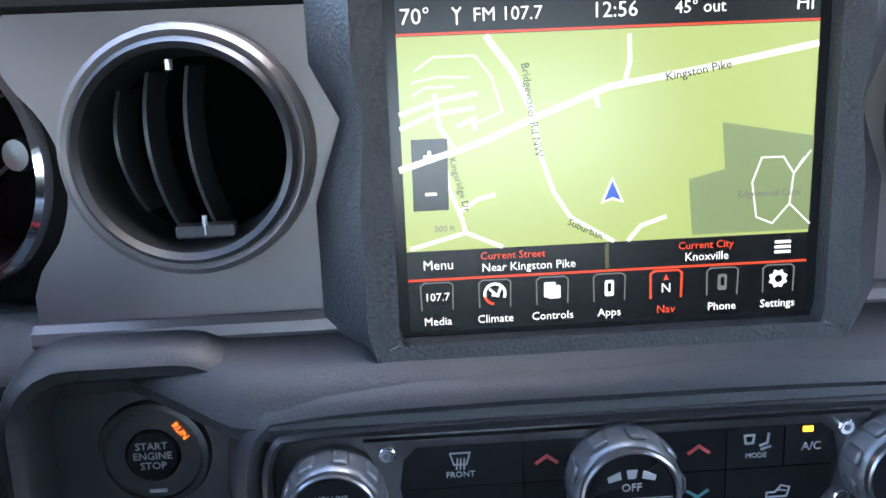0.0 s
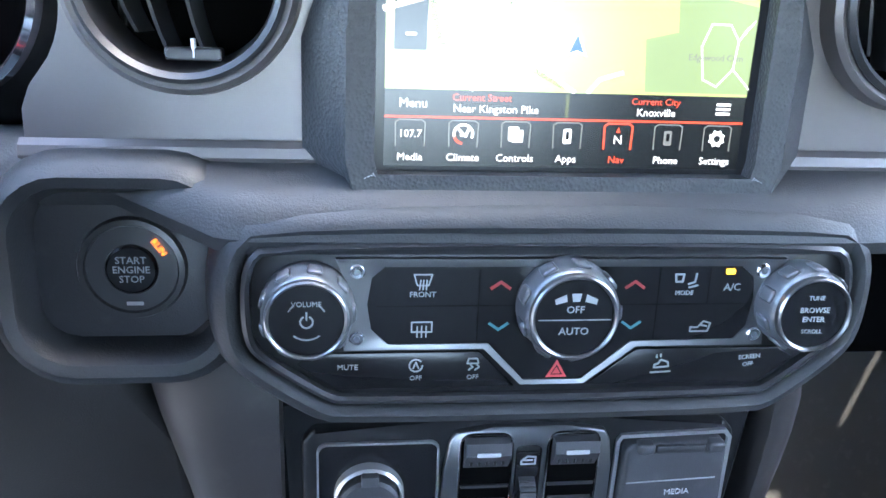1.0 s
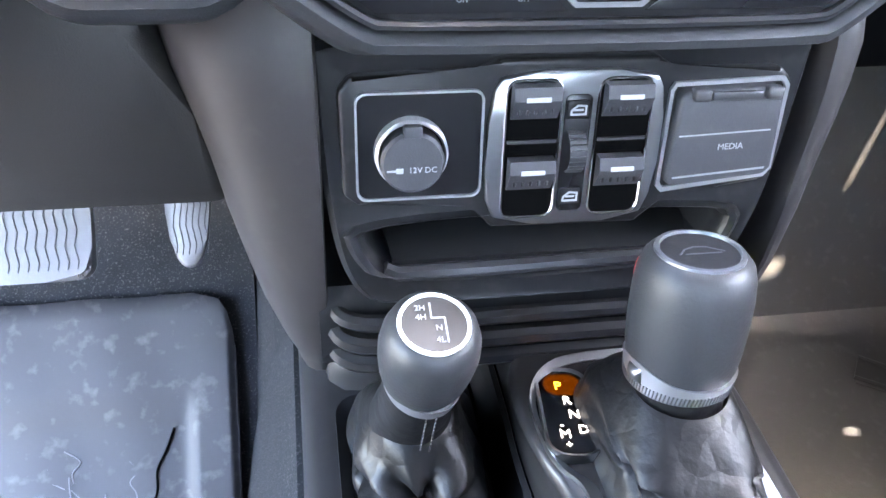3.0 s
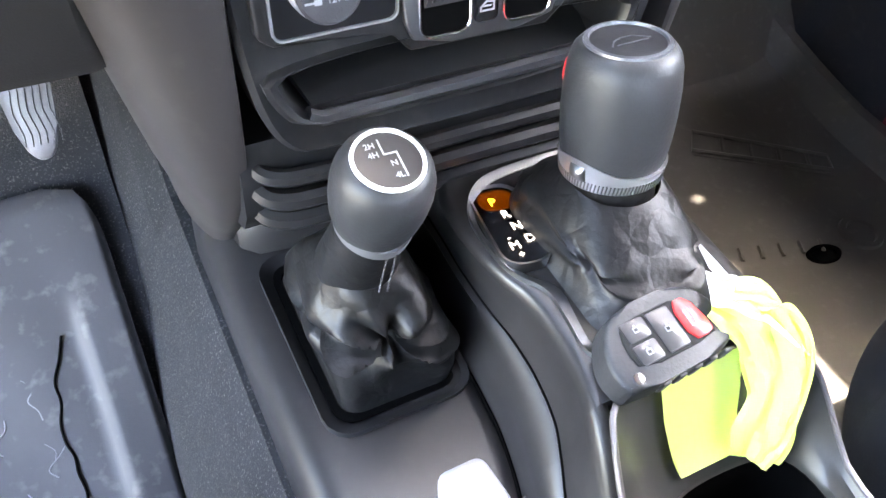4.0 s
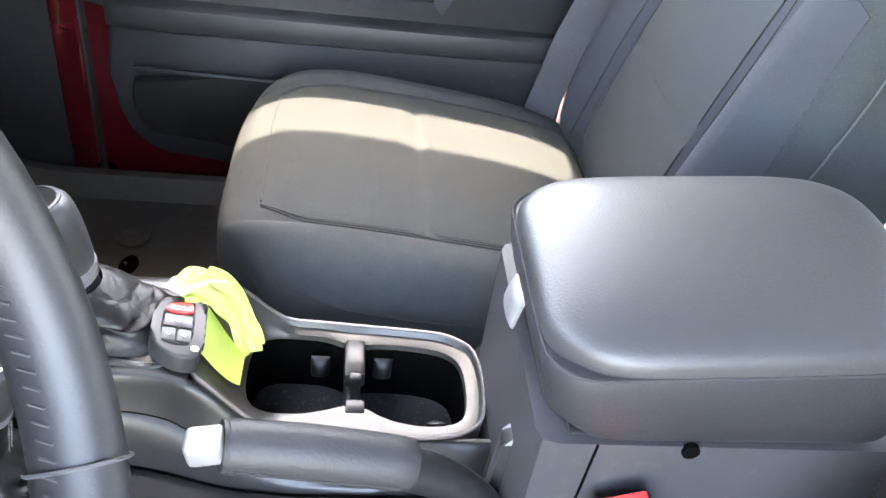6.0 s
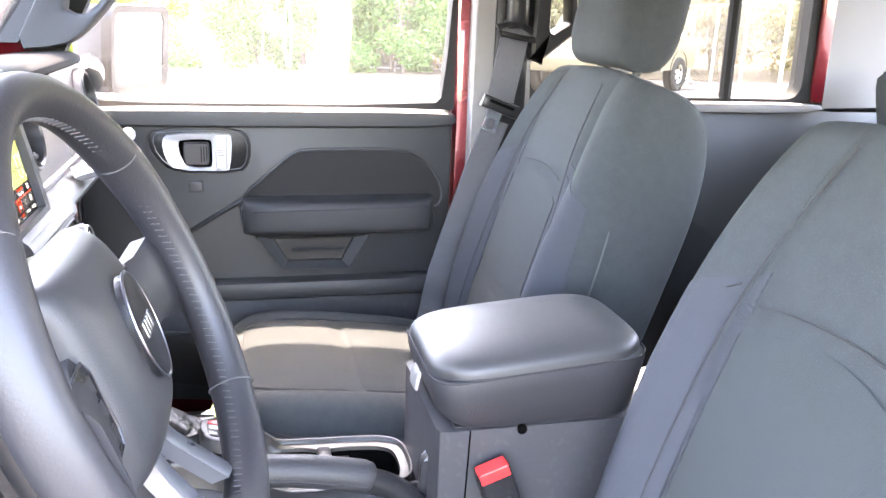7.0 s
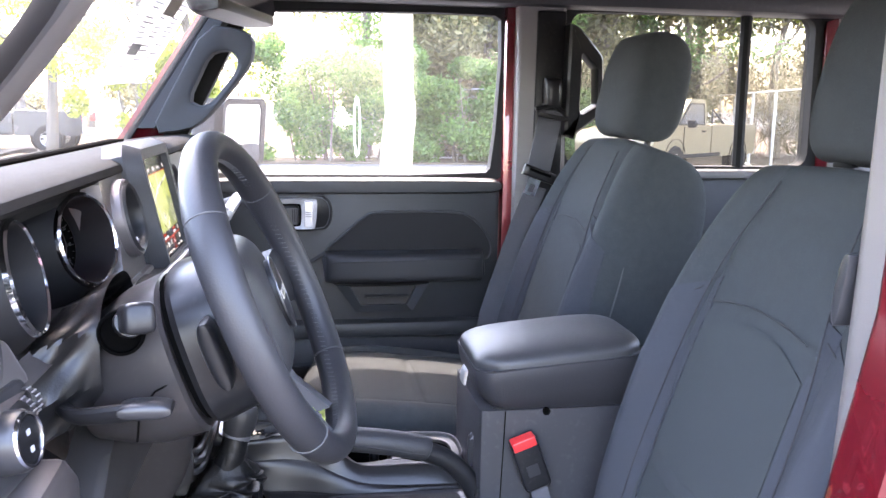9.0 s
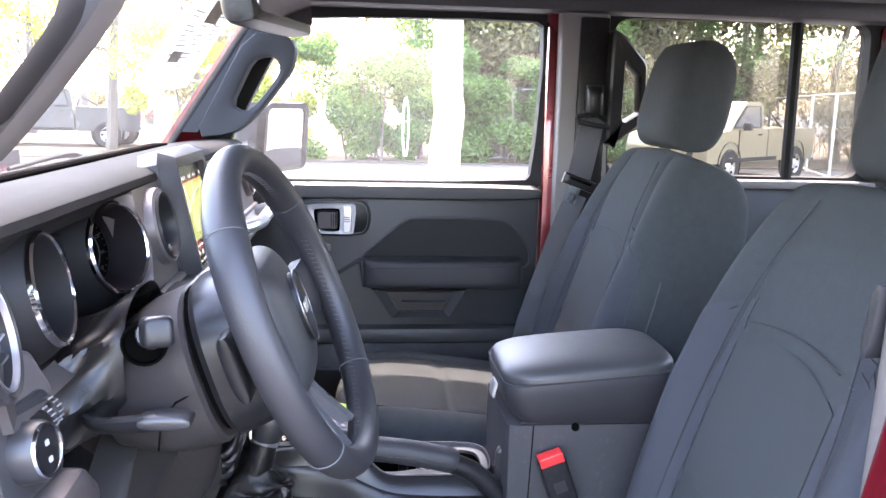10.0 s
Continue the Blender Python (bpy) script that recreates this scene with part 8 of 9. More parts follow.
part("stalk_socket", turned([(0.022, -0.004), (0.022, 0.004), (0.019, 0.005), (0.0185, 0.0), (0.0001, -0.001)], Matrix.Translation((-0.461, -0.035, 0.615)) @ Matrix.Rotation(radians(-90), 4, "Y"), 24), M_DARK, col)
part("turn_stalk", bar([(-0.455, -0.040, 0.622), (-0.48, -0.045, 0.628), (-0.505, -0.052, 0.636)], [0.015, 0.014, 0.013], 14, flat=0.9), M_SATIN, col, "black turn signal stalk")
part("stalk_tip", cube((0, 0, 0), (0.062, 0.026, 0.027), Matrix.Translation((-0.532, -0.064, 0.647)) @ Matrix.Rotation(radians(18), 4, "Z") @ Matrix.Rotation(radians(14), 4, "Y"), 0.006, 3), M_BLACK, col, "black stalk tip")
part("tilt_lever", bar(curve_pts([(-0.44, 0.03, 0.543), (-0.49, 0.005, 0.545), (-0.50, -0.035, 0.549), (-0.50, -0.055, 0.552)], 5), [0.012] * 8 + [0.0125] * 8, 12, flat=0.55), M_BLACK, col, "black tilt lever")
part("lever_tip", cushion(Matrix.Translation((-0.50, -0.062, 0.553)), 0.013, 0.024, 0.009, 0.009, 3, nu=10, nv=12), M_SATIN, col)
bm = bmesh.new()
rings = []
for k in range(15):
    q = k / 14
    ring = []
    for i in range(72):
        a = 2 * math.pi * i / 72
        fold = 1 + 0.085 * math.sin(math.pi * q) * (1 - 2 * abs(math.sin(4.5 * a + 2.0 * q)) ** 0.6) + 0.03 * math.sin(math.pi * q) * math.sin(11 * a - 5 * q)
        e = lambda w: math.copysign(abs(w) ** 0.8, w)
        ring.append(Vector((-0.378 + (0.082 + 0.056 * q**1.3) * e(math.cos(a)) * fold, -0.014 + 0.058 * q, 0.590 - 0.034 * q + (0.064 - 0.004 * q) * e(math.sin(a)) * fold)))
    rings.append(ring)
loft(bm, rings, caps=False)
part("gaiter", bm, M_GAITER, col, "wrinkled black column gaiter")
part("right_stalk", bar([(-0.28, -0.045, 0.622), (-0.25, -0.06, 0.636), (-0.228, -0.068, 0.644)], [0.013, 0.012, 0.012], 12), M_SATIN, col)

clu = thing("instrument_cluster", "instrument cluster with two chrome-ringed round gauges", "instruments")
CL = F((0, 0.052, 0.672), 12)
part("cluster_backing", slab([(-0.565, -0.075), (-0.205, -0.075), (-0.205, 0.060), (-0.565, 0.060)], -0.075, -0.064, CL, 0.004), M_BLACK, clu)
part("surround", frame_ring(bmesh.new(), [(-0.62, -0.085), (-0.198, -0.085), (-0.198, 0.066), (-0.24, 0.072), (-0.52, 0.072), (-0.62, 0.05)], [(-0.555, -0.068), (-0.212, -0.068), (-0.212, 0.040), (-0.245, 0.052), (-0.515, 0.052), (-0.555, 0.030)], -0.05, 0.012, CL, -0.004), M_DECK, clu, "dark bronze cluster surround")
for cx, needle, turn in ((-0.277, 215, -18), (-0.487, 215, 5)):
    G = CL @ Matrix.Translation((cx, 0, 0.010)) @ Matrix.Rotation(radians(turn), 4, "Y")
    g = part("gauge", turned([(0.078, -0.050), (0.066, -0.018), (0.0555, -0.001), (0.0535, 0.004), (0.052, 0.007), (0.0495, 0.006), (0.0485, 0.0), (0.0465, -0.0440)], G, 48), M_INSET, clu, "deep round gauge")
    part("gauge_ring", turned([(0.0545, 0.002), (0.0540, 0.0065), (0.0515, 0.0085), (0.0500, 0.0065), (0.0502, 0.002)], G, 48), M_BRIGHT, g, "bright chrome ring")
    part("dial", turned([(0.047, -0.0460), (0.0465, -0.0445), (0.0001, -0.0445)], G, 40), M_DARK, g, "black dial face")
    # dial, print and needle are coloured dark for the shade down the gauge
    part("inner_arc", strokes([ringpts(0.029, 30, 230, -50)], 0.0016, -0.0443, G), M_FAINT, g)
    bm = bmesh.new()
    for k in range(25):
        a = radians(225 - 270 * k / 24)
        L = 0.006 if k % 3 == 0 else 0.003
        for_ = [[(0.0435 * math.cos(a), 0.0435 * math.sin(a)), ((0.0435 - L) * math.cos(a), (0.0435 - L) * math.sin(a))]]
        (x0, y0), (x1, y1) = for_[0]
        sweep(bm, [G @ Vector((x0, y0, -0.0442)), G @ Vector((x1, y1, -0.0442))], 0.0005, 4)
    part("tick_marks", bm, M_FAINT, g, kind="stuff")
    for k in range(0, 9):
        a = radians(225 - 270 * k / 8)
        words(str(k * 20 if cx > -0.4 else k), 0.0062, G @ Matrix.Translation((0.0345 * math.cos(a), 0.0345 * math.sin(a), -0.0442)), M_FAINT, g)
    a = radians(needle)
    part("needle", bar([G @ Vector((0, 0, -0.0410)), G @ Vector((0.036 * math.cos(a), 0.036 * math.sin(a), -0.0410))], 0.0010, 5), M_FAINT, g)
    part("needle_hub", turned([(0.008, -0.0445), (0.0075, -0.0385), (0.0001, -0.0380)], G, 20), M_SATIN, g)
part("center_display", slab(rrect(0.044, 0.036, 0.005, (-0.382, 0.0)), -0.03, -0.022, CL, 0.002), M_GLOSS, clu)
part("warning_lamp", slab(rrect(0.004, 0.0035, 0.001, (-0.300, -0.0125)), -0.0223, -0.0218, CL), glow("red_lamp", (1, 0.03, 0.02), 1.2), clu, "red warning lamp")

ov = thing("outer_air_vent", "round black air vent with a chrome ring on the outer dash", "air vent")
OV = F((-0.622, 0.036, 0.668), 12, yaw=12)
part("collar", turned([(0.052, -0.03), (0.052, 0.006), (0.049, 0.010), (0.045, 0.008), (0.043, -0.02)], OV, 40), M_SATIN, ov)
part("chrome_ring", turned([(0.0445, 0.006), (0.0440, 0.009), (0.0420, 0.009), (0.0415, 0.004)], OV, 40), M_BRUSHED, ov, "chrome ring")
part("well", turned([(0.043, -0.022), (0.042, -0.018), (0.0001, -0.018)], OV, 32), M_DARK, ov)
for k in range(4):
    part("slat", cube((0, -0.024 + 0.016 * k, -0.006), (0.074 if k in (1, 2) else 0.060, 0.003, 0.018), OV, 0.001), M_SATIN, ov)

# light switch pod on the outer dash
pod2 = thing("light_switch", "round black headlight switch with dimmer wheels", "light switch")
LS = F((-0.586, 0.028, 0.570), 10, yaw=-6)
part("pod", slab([(-0.075, -0.075), (0.040, -0.070), (0.058, -0.02), (0.062, 0.03), (0.042, 0.068), (-0.075, 0.095)], -0.06, 0.0, LS, 0.01, 3), M_PANEL, pod2)
part("bezel", slab(rrect(0.048, 0.038, 0.014, (-0.004, -0.004)), -0.002, 0.004, LS, 0.003), M_SATIN, pod2)
part("dial_body", turned([(0.0255, 0.0), (0.0250, 0.016), (0.0225, 0.020), (0.0215, 0.020)], LS @ Matrix.Translation((-0.014, -0.004, 0.003)), 32), M_SATIN, pod2)
part("dial_ring", turned([(0.0226, 0.019), (0.0218, 0.0225), (0.0195, 0.0225), (0.019, 0.02)], LS @ Matrix.Translation((-0.014, -0.004, 0.003)), 32), M_BRIGHT, pod2)
part("dial_face", turned([(0.0195, 0.018), (0.0190, 0.0212), (0.0001, 0.0214)], LS @ Matrix.Translation((-0.014, -0.004, 0.003)), 32), M_GLOSS, pod2)
for v in (-0.008, 0.006):
    part("dial_mark", slab(rrect(0.003, 0.0024, 0.001, (-0.014, v - 0.004)), 0.0244, 0.0248, LS), M_PRINT, pod2)
for k in range(2):
    Wd = LS @ Matrix.Translation((0.022 + 0.012 * k, 0.008 + 0.004 * k, 0.002))
    wd = part("dimmer_wheel", turned([(0.013, -0.004), (0.0135, -0.002), (0.0135, 0.002), (0.013, 0.004)], Wd @ Matrix.Rotation(radians(90), 4, "Y"), 20), M_SATIN, pod2)
    for j in range(7):
        a = radians(-60 + 20 * j)
        part("wheel_rib", cube((0, 0.0137 * math.sin(a), 0.0137 * math.cos(a)), (0.007, 0.0012, 0.0012), Wd), M_SILVER, wd)
# rear-view mirror
rv = thing("rear_view_mirror", "black rear-view mirror hanging from the windshield", "mirror")
RV = Matrix.Translation((0.035, -0.115, 0.993)) @ Matrix.Rotation(radians(-14), 4, "Z") @ Matrix.Rotation(radians(90 - 8), 4, "X")
part("housing", cushion(RV, 0.128, 0.042, 0.012, 0.050, 5, nu=20, nv=14), M_BLACK, rv)
part("mirror_glass", slab(rrect(0.118, 0.029, 0.012), 0.0112, 0.0135, RV), M_MIRROR, rv)
part("stem", bar([RV @ Vector((0, 0.01, -0.03)), (0.035, -0.02, 1.05)], 0.011, 8), M_SATIN, rv)
# ---- outside: pole, fence, trees, parked trucks ----
def leaf_mat(name, c1, c2, trans=0.35):
    m = bpy.data.materials.new(name)
    m.use_nodes = True
    t = m.node_tree
    b = t.nodes["Principled BSDF"]
    g = t.nodes.new("ShaderNodeNewGeometry")
    rmp = t.nodes.new("ShaderNodeValToRGB")
    rmp.color_ramp.elements[0].color, rmp.color_ramp.elements[1].color = (*c1, 1), (*c2, 1)
    t.links.new(g.outputs["Random Per Island"], rmp.inputs[0])
    t.links.new(rmp.outputs[0], b.inputs["Base Color"])
    b.inputs["Roughness"].default_value = 0.6
    tr = t.nodes.new("ShaderNodeBsdfTranslucent")
    t.links.new(rmp.outputs[0], tr.inputs[0])
    mx = t.nodes.new("ShaderNodeMixShader")
    mx.inputs[0].default_value = trans
    t.links.new(b.outputs[0], mx.inputs[1])
    t.links.new(tr.outputs[0], mx.inputs[2])
    t.links.new(mx.outputs[0], t.nodes["Material Output"].inputs[0])
    return m


M_LEAF = leaf_mat("green_leaves", (0.045, 0.105, 0.025), (0.150, 0.250, 0.060), 0.5)
M_YLEAF = leaf_mat("yellow_green_leaves", (0.15, 0.19, 0.02), (0.38, 0.42, 0.06), 0.5)
M_DRY = leaf_mat("dry_tan_twigs", (0.12, 0.095, 0.06), (0.30, 0.24, 0.14), 0.3)
M_BARK = material("grey_brown_bark", (0.13, 0.11, 0.09), 0.9, 0, 0.9, 40, 0.3, 3, 0.2)
M_WOODS = leaf_mat("tan_green_woods", (0.07, 0.07, 0.03), (0.26, 0.235, 0.11), 0.5)
M_POLE = material("weathered_pale_pole", (0.27, 0.225, 0.15), 0.8, 0, 0.5, 60, 0.18, 3, 0.2)
M_GALV = material("galvanised_steel", (0.5, 0.5, 0.5), 0.5, 0.6, 0, 200, 0.1, 10)


def leaves(n, blobs, size, seed):
    """Many small leaves scattered in clumps (centre, radii)."""
    rg = np.random.default_rng(seed)
    unit = lambda v: v / np.linalg.norm(v, axis=1, keepdims=True)
    pick = rg.integers(len(blobs), size=n)
    C, R = np.array([b[0] for b in blobs])[pick], np.array([b[1] for b in blobs])[pick]
    p = C + unit(rg.normal(size=(n, 3))) * rg.random((n, 1)) ** 0.4 * R
    a, b = unit(rg.normal(size=(n, 3))), rg.normal(size=(n, 3))
    b = unit(b - a * np.sum(a * b, axis=1, keepdims=True))
    s = size * (0.5 + rg.random((n, 1)))
    V = np.stack([p - a * s, p + b * s * 0.42, p + a * s, p - b * s * 0.42], axis=1).reshape(-1, 3)
    me = bpy.data.meshes.new("leaves")
    me.from_pydata(V.tolist(), [], np.arange(4 * n).reshape(-1, 4).tolist())
    return me


def crown(name, me, mat, parent):
    me.materials.append(mat)
    ob = new(name, me)
    ob.parent = parent
    return tagged(ob, kind="stuff")


def limb_set(parent, base, h, r, seed, spread=1.0, count=9):
    rg = random.Random(seed)
    trunk = curve_pts([base, (base[0] + rg.uniform(-0.2, 0.2), base[1] + rg.uniform(-0.3, 0.3), base[2] + h * 0.35), (base[0] + rg.uniform(-0.4, 0.4), base[1] + rg.uniform(-0.5, 0.5), base[2] + h * 0.75), (base[0], base[1] + rg.uniform(-0.5, 0.5), base[2] + h)], 5)
    at = Vector(parent.location)
    part("trunk", bar(trunk, [r * (1 - 0.85 * i / (len(trunk) - 1)) for i in range(len(trunk))], 8), M_BARK, parent)
    for k in range(count):
        t = trunk[rg.randrange(4, len(trunk) - 1)]
        d = Vector((rg.uniform(-1, 1), rg.uniform(-1, 1), rg.uniform(0.1, 0.9))) * spread
        pts = curve_pts([t, t + d * 0.8, t + d * 1.5 + Vector((0, 0, 0.2)), t + d * 2.1 + Vector((rg.uniform(-0.4, 0.4), rg.uniform(-0.4, 0.4), 0.2))], 4)
        part("limb", bar(pts, [r * 0.4 * (1 - 0.85 * i / (len(pts) - 1)) for i in range(len(pts))], 6), M_BARK, parent)


def tree(x, y, h, seed, leafmat, n, lsize, dens=9, label="leafy tree with grey limbs behind the lot"):
    ob = thing("tree", label, "tree", (x, y, GROUND_Z), group="trees behind the lot")
    limb_set(ob, (x, y, GROUND_Z - 0.1), h, 0.16, seed, 1.0, 9)
    rg = random.Random(seed + 50)
    blobs = [((rg.uniform(-1.9, 1.9), rg.uniform(-2.2, 2.2), rg.uniform(h * 0.28, h)), (rg.uniform(0.4, 1.0), rg.uniform(0.4, 1.0), rg.uniform(0.3, 0.7))) for _ in range(dens)]
    crown("crown", leaves(n, blobs, lsize, seed), leafmat, ob)
    return ob


def shrub(x, y, h, seed, leafmat, n, lsize=0.07, label="dense green shrub along the lot edge"):
    ob = thing("shrub", label, "shrub", (x, y, GROUND_Z), group="shrubs along the lot")
    rg = random.Random(seed)
    for k in range(5):
        b = Vector((x + rg.uniform(-0.4, 0.4), y + rg.uniform(-0.5, 0.5), GROUND_Z))
        part("stem", bar([b, b + Vector((rg.uniform(-0.4, 0.4), rg.uniform(-0.5, 0.5), h * 0.8))], [0.03, 0.008], 5), M_BARK, ob)
    blobs = [((rg.uniform(-0.7, 0.7), rg.uniform(-1.6, 1.6), rg.uniform(0.15, h)), (rg.uniform(0.3, 0.6), rg.uniform(0.3, 0.7), rg.uniform(0.25, 0.5))) for _ in range(16)]
    crown("foliage", leaves(n, blobs, lsize, seed), leafmat, ob)
    return ob


def twigs(x, y, h, seed, n=220):
    ob = thing("bare_bush", "bare tan branches of a leafless bush", "bush", (x, y, GROUND_Z), group="bare bushes")
    rg = random.Random(seed)
    bm = bmesh.new()
    for k in range(n):
        b = Vector((x + rg.uniform(-1.0, 1.0), y + rg.uniform(-1.6, 1.6), GROUND_Z + rg.uniform(0, h * 0.5)))
        d = Vector((rg.uniform(-0.5, 0.5), rg.uniform(-0.8, 0.8), rg.uniform(0.4, 1.0))) * h * 0.5
        sweep(bm, curve_pts([b, b + d * 0.6, b + d + Vector((rg.uniform(-0.3, 0.3), rg.uniform(-0.5, 0.5), 0))], 3), [0.008, 0.0075, 0.007, 0.006, 0.005, 0.004, 0.0025], 3)
    o = part("branches", bm, M_DRY, ob, kind="stuff")
    return ob


FENCE_X = 20.0
# shrubs and trees seen through the passenger window
for k, (x, y, h, mt, n) in enumerate(((14.0, 2.9, 1.9, M_YLEAF, 5200), (14.2, 1.4, 2.3, M_YLEAF, 5200), (14.0, -0.2, 2.1, M_LEAF, 7000), (14.3, -1.6, 2.4, M_LEAF, 7000), (14.0, -3.2, 2.0, M_LEAF, 7000), (14.4, -4.8, 2.2, M_LEAF, 6000), (16.8, -7.0, 2.2, M_LEAF, 5000))):
    shrub(x + 5.0, y * 1.3, h * 1.3, 20 + k, mt, int(n * 2.2), 0.055)
for k, (x, y, h, mt, n, ls) in enumerate(((17.5, 5.5, 7.5, M_YLEAF, 2600, 0.09), (18.5, 2.5, 8.0, M_YLEAF, 2600, 0.09), (18.0, -1.5, 7.5, M_LEAF, 2200, 0.09), (18.5, -4.5, 8.0, M_LEAF, 3600, 0.09), (17.6, -7.2, 7.0, M_LEAF, 4600, 0.09), (18.3, -9.6, 7.5, M_LEAF, 4600, 0.09), (17.8, -12.0, 7.5, M_YLEAF, 4200, 0.09), (21.0, -6.0, 9.0, M_LEAF, 4200, 0.12), (21.0, -11.0, 9.0, M_LEAF, 4200, 0.12), (26.0, 10.0, 9.0, M_YLEAF, 2200, 0.12), (29.0, 16.0, 9.0, M_YLEAF, 2200, 0.12), (27.0, 5.2, 9.0, M_YLEAF, 2000, 0.12))):
    tree(x + 3.5, y * 1.15, h, 70 + k, mt, int(n * (3.6 if k < 4 else 2.2)), ls * 0.62, 16)
for k, (x, y, h) in enumerate(((19.2, -12.6, 3.6), (21.5, -14.2, 3.8), (23.5, -12.0, 3.4), (21.6, -6.6, 3.2), (21.2, -4.4, 2.8), (28.0, 13.0, 3.5))):
    twigs(x, y, h, 5 + k)
rw = random.Random(31)
blobs = [((rw.uniform(20, 25), rw.uniform(-32, -2.6), GROUND_Z + rw.uniform(0.2, 8.5)), (1.2, rw.uniform(0.7, 1.5), rw.uniform(0.6, 1.2))) for _ in range(260)]
blobs += [((rw.uniform(21, 24), rw.uniform(-9.5, -2.6), GROUND_Z + rw.uniform(0.2, 6.0)), (1.1, rw.uniform(0.6, 1.2), rw.uniform(0.5, 1.0))) for _ in range(80)]
blobs += [((rw.uniform(34, 40), rw.uniform(-2.6, 30), GROUND_Z + rw.uniform(0.2, 6.5)), (1.2, rw.uniform(0.7, 1.5), rw.uniform(0.5, 1.0))) for _ in range(60)]
far = leaves(210000, blobs, 0.105, 9)
far.materials.append(M_WOODS)
tagged(new("far_woods", far), "tan and green woods rising behind the fence", "woods", kind="stuff")

def chain_fence(p0, p1, label):
    """Chain-link fence between two ground points."""
    ob = thing("chain_link_fence", label, "fence", (*p0, GROUND_Z), group="fences")
    A, D = Vector((*p0, GROUND_Z)), Vector((p1[0] - p0[0], p1[1] - p0[1], 0))
    L = D.length
    D.normalize()
    up = Vector((0, 0, 1))
    for k in range(int(L / 2.45) + 1):
        part("post", bar([A + D * 2.45 * k - up * 0.05, A + D * 2.45 * k + up * 1.86], 0.032, 8), M_GALV, ob)
    for z in (1.84, 0.06):
        part("rail", bar([A + up * z, A + D * L + up * z], 0.022, 6), M_GALV, ob)
    bm = bmesh.new()
    n = D * 0.0028
    for s in (1, -1):
        for k in range(int(L / 0.09)):
            q0 = 0.09 * k
            q1 = q0 + s * 1.78
            if 0 <= q1 <= L:
                a, b = A + D * q0 + up * 0.06, A + D * q1 + up * 1.84
                bm.faces.new([bm.verts.new(p) for p in (a - n, a + n, b + n, b - n)])
    part("wire_mesh", bm, M_GALV, ob, kind="stuff")


chain_fence((FENCE_X, 4.4), (FENCE_X, -7.2), "galvanised chain-link fence along the tree line")
chain_fence((11.0, -8.75), (33.0, -16.1), "galvanised chain-link fence behind the tan truck")

pole = thing("utility_pole", "pale weathered wooden utility pole in sunlight", "utility pole", (6.3, -1.0, GROUND_Z))
part("shaft", bar(curve_pts([(6.3, -1.0, GROUND_Z - 0.1), (6.3, -0.985, 0.3), (6.3, -1.02, 0.75), (6.3, -0.995, 1.2), (6.31, -1.0, 3.5), (6.31, -0.98, 7.5)], 5), [0.155 - 0.0013 * i for i in range(26)], 20), M_POLE, pole)
cab = part("cable_loop", bar([(6.22, -0.62 + 0.026 * math.sin(a), 0.62 + 0.26 * math.cos(a)) for a in [2 * math.pi * k / 24 for k in range(24)]], 0.008, 6, closed=True), M_WHITE, pole, "white hanging cable loop")


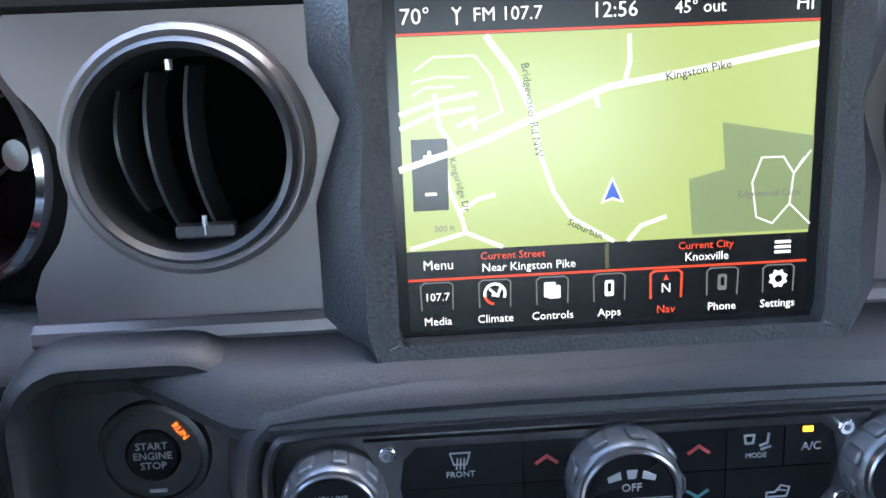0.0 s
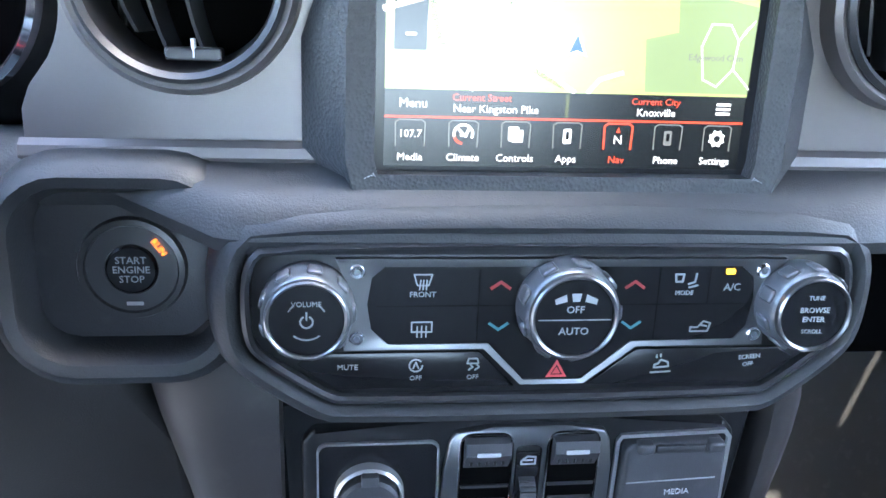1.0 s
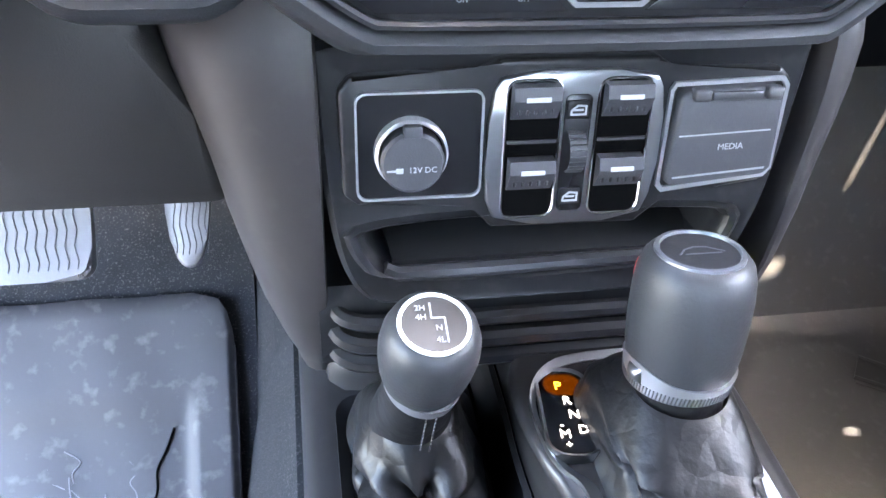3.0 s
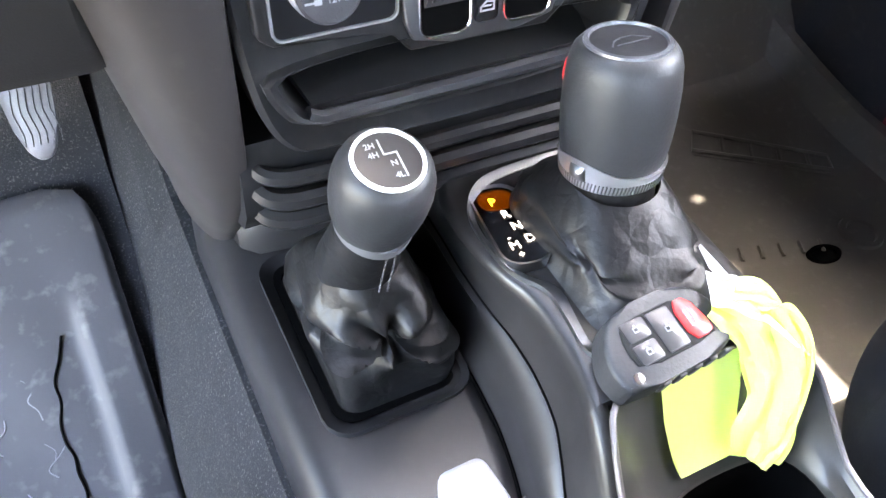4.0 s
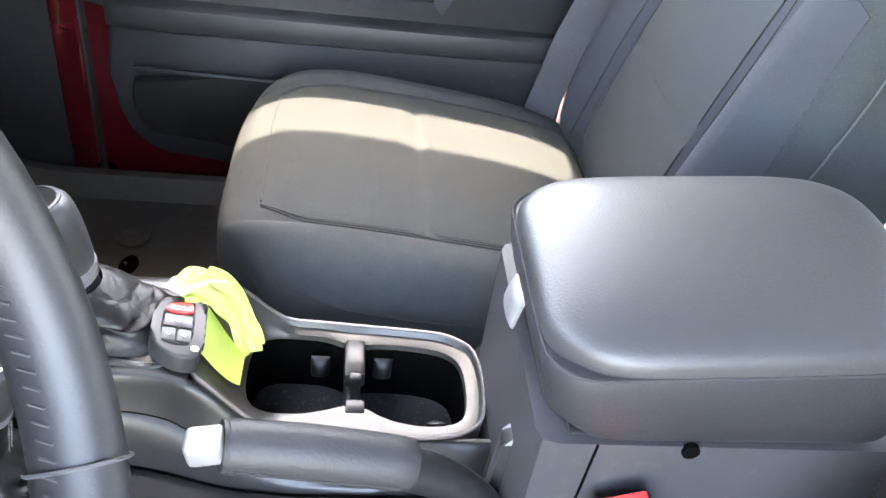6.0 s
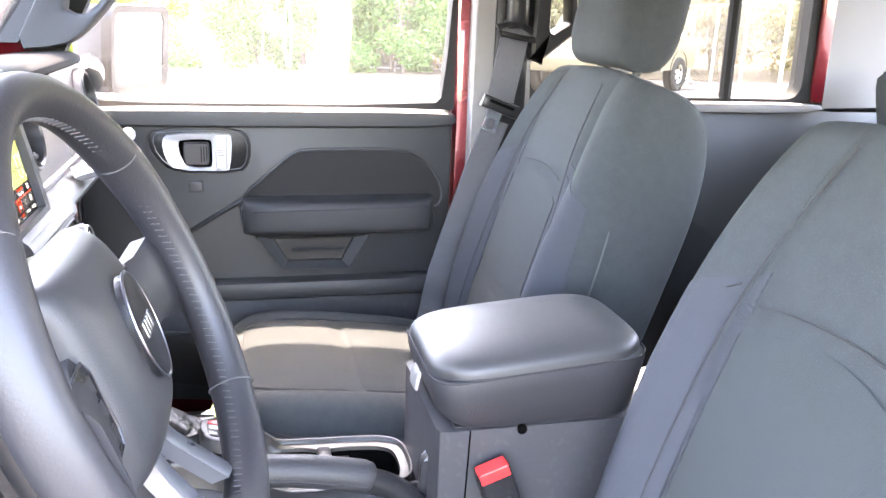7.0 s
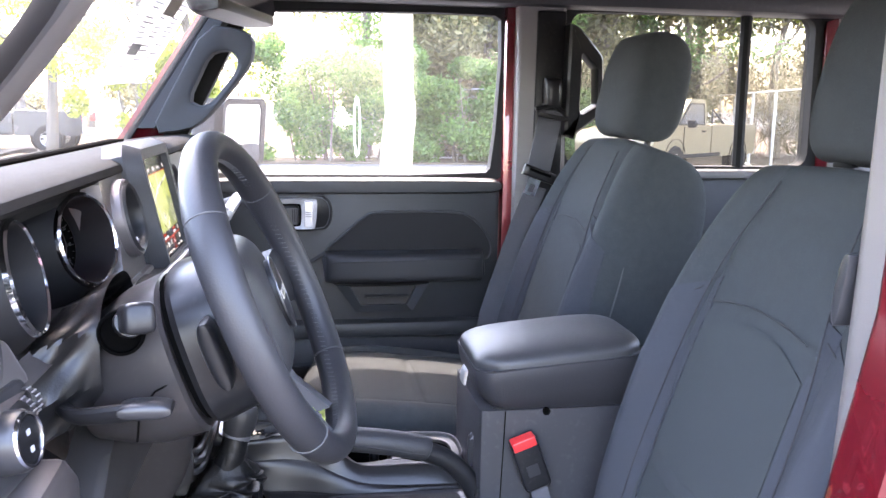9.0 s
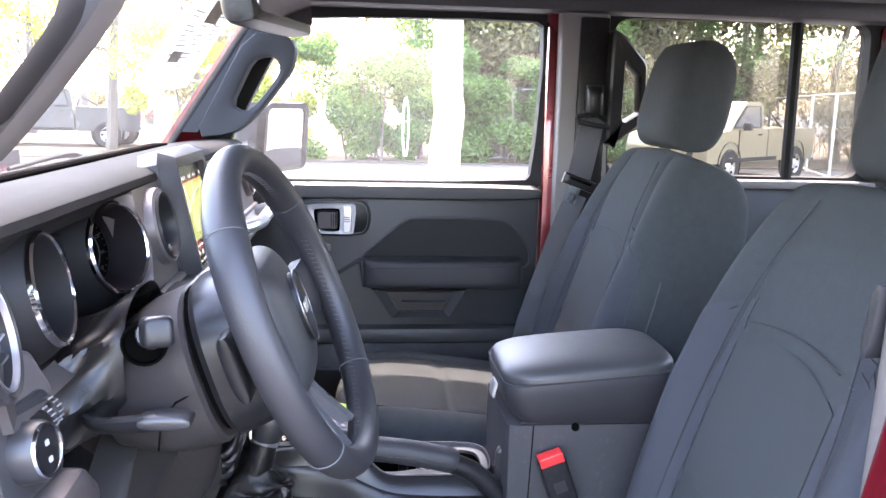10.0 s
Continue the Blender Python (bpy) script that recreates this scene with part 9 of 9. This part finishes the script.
def pickup(name, x, y, yaw, paint, label, glassm, c=0.0, d=0.0):
    """A pickup truck, nose towards local +x, built round its own ground point."""
    ob = thing(name, label, "truck", (x, y, GROUND_Z), group="parked trucks")
    R = Matrix.Translation((x, y, GROUND_Z)) @ Matrix.Rotation(radians(yaw), 4, "Z")
    XZ = R @ Matrix(((1, 0, 0, 0), (0, 0, -1, 0), (0, 1, 0, 0), (0, 0, 0, 1)))
    wh = 0.36
    cabp = [(2.55 + d, 0.45), (2.60 + d, 0.75), (2.50 + d, 0.98), (1.15, 1.08), (0.55, 1.55), (0.45, 1.60), (c - 0.65, 1.60), (c - 0.78, 1.50), (c - 0.85, 1.08), (c - 0.86, 0.45)]
    part("cab_body", slab([p for p in cabp if p[1] < 1.2][::1], -0.88, 0.88, XZ, 0.05), paint, ob)
    part("cab_roof", slab([(1.0, 1.07), (0.5, 1.56), (0.42, 1.62), (c - 0.62, 1.62), (c - 0.76, 1.54), (c - 0.82, 1.07)], -0.78, 0.78, XZ, 0.04), paint, ob)
    part("bed", slab([(c - 0.90, 0.45), (c - 0.90, 1.10), (-2.55, 1.10), (-2.60, 1.02), (-2.60, 0.52), (-2.50, 0.45)][::-1], -0.88, 0.88, XZ, 0.03), paint, ob)
    part("bed_rail", bar([R @ Vector((c - 0.95, 0.84, 1.13)), R @ Vector((c - 1.02, 0.80, 1.42)), R @ Vector((c - 1.5, 0.84, 1.13))], 0.02, 6), M_RUBBER, ob)
    for s in (1, -1):
        w = part("door_window", slab([(0.90, 1.12), (0.45, 1.53), (c - 0.62, 1.53), (c - 0.70, 1.12)], s * 0.785 - 0.006, s * 0.785 + 0.006, XZ), glassm, ob)
        part("window_frame", bar([XZ @ Vector((u, v, s * 0.79)) for u, v in ((0.90, 1.12), (0.45, 1.53), (c - 0.62, 1.53), (c - 0.70, 1.12))], 0.015, 6, closed=True), M_RUBBER, ob)
        part("wing_mirror", cube((0.72, s * 0.98, 1.14), (0.12, 0.16, 0.15), R, 0.03), M_RUBBER, ob)
        part("door_handle", cube((c - 0.5, s * 0.89, 0.98), (0.16, 0.03, 0.035), R, 0.008), M_RUBBER, ob)
        part("door_line", bar([R @ Vector((0.85, s * 0.885, 0.5)), R @ Vector((0.85, s * 0.885, 1.07))], 0.008, 4), M_DARK, ob)
        part("sill_trim", cube((0.3, s * 0.885, 0.50), (2.2, 0.03, 0.08), R, 0.01), M_RUBBER, ob)
        part("tail_lamp", cube((-2.585, s * 0.80, 0.93), (0.05, 0.13, 0.24), R, 0.01), M_REDPL, ob, "red tail lamp")
        for wx in (1.72 + d, -1.72):
            # near-black ring painted as the shade of the wheel well
            part("arch", turned([(0.44, -0.02), (0.44, 0.02), (0.36, 0.025)], R @ Matrix.Translation((wx, s * 0.875, wh + 0.05)) @ Matrix.Rotation(radians(90), 4, "X"), 24), M_DARK, ob)
            t = part("wheel", turned([(0.20, -0.11), (wh - 0.03, -0.12), (wh, -0.09), (wh, 0.09), (wh - 0.03, 0.12), (0.20, 0.11)], R @ Matrix.Translation((wx, s * 0.80, wh)) @ Matrix.Rotation(radians(90), 4, "X"), 28), M_RUBBER, ob, "black tyre")
            part("rim", turned([(0.225, -0.10), (0.22, 0.10), (0.16, 0.06), (0.06, 0.09), (0.0001, 0.09)], R @ Matrix.Translation((wx, s * 0.80, wh)) @ Matrix.Rotation(radians(-90 * s), 4, "X"), 20), M_SILVER, t, "silver wheel rim")
            for k in range(5):
                a = 2 * math.pi * k / 5
                part("spoke_gap", cube((0.14 * math.cos(a), 0.14 * math.sin(a), 0.085), (0.07, 0.05, 0.012), R @ Matrix.Translation((wx, s * 0.80, wh)) @ Matrix.Rotation(radians(-90 * s), 4, "X")), M_DARK, t)
    part("rear_window", slab(rrect(0.62, 0.19, 0.04, (0, 1.32)), -0.006, 0.006, R @ Matrix(((0, 0, 1, c - 0.805), (1, 0, 0, 0), (0, 1, 0, 0), (0, 0, 0, 1)))), glassm, ob)
    part("rear_bumper", cube((-2.66, 0, 0.52), (0.14, 1.70, 0.16), R, 0.03), M_SILVER, ob)
    return ob


M_TAN = material("dull_tan_paint", (0.155, 0.135, 0.09), 0.35, 0.4, 0, 200, 0.1, 2, 0.5, coat=0.5)
M_BLKPAINT = material("black_truck_paint", (0.035, 0.04, 0.045), 0.25, 0.2, 0, 200, 0.1, 2, 0.6, coat=0.8)
M_CARGLASS = material("dark_reflecting_glass", (0.05, 0.06, 0.07), 0.08, 0.0, 0, 200, 0.1, 2, 1.0)
pickup("pickup_truck", 15.2, -7.55, 128, M_TAN, "old tan pickup truck parked by the fence", M_CARGLASS, 0.5, -0.55)
pickup("pickup_truck", 23.0, 8.5, 92, M_BLKPAINT, "black pickup truck parked across the lot", M_CARGLASS)
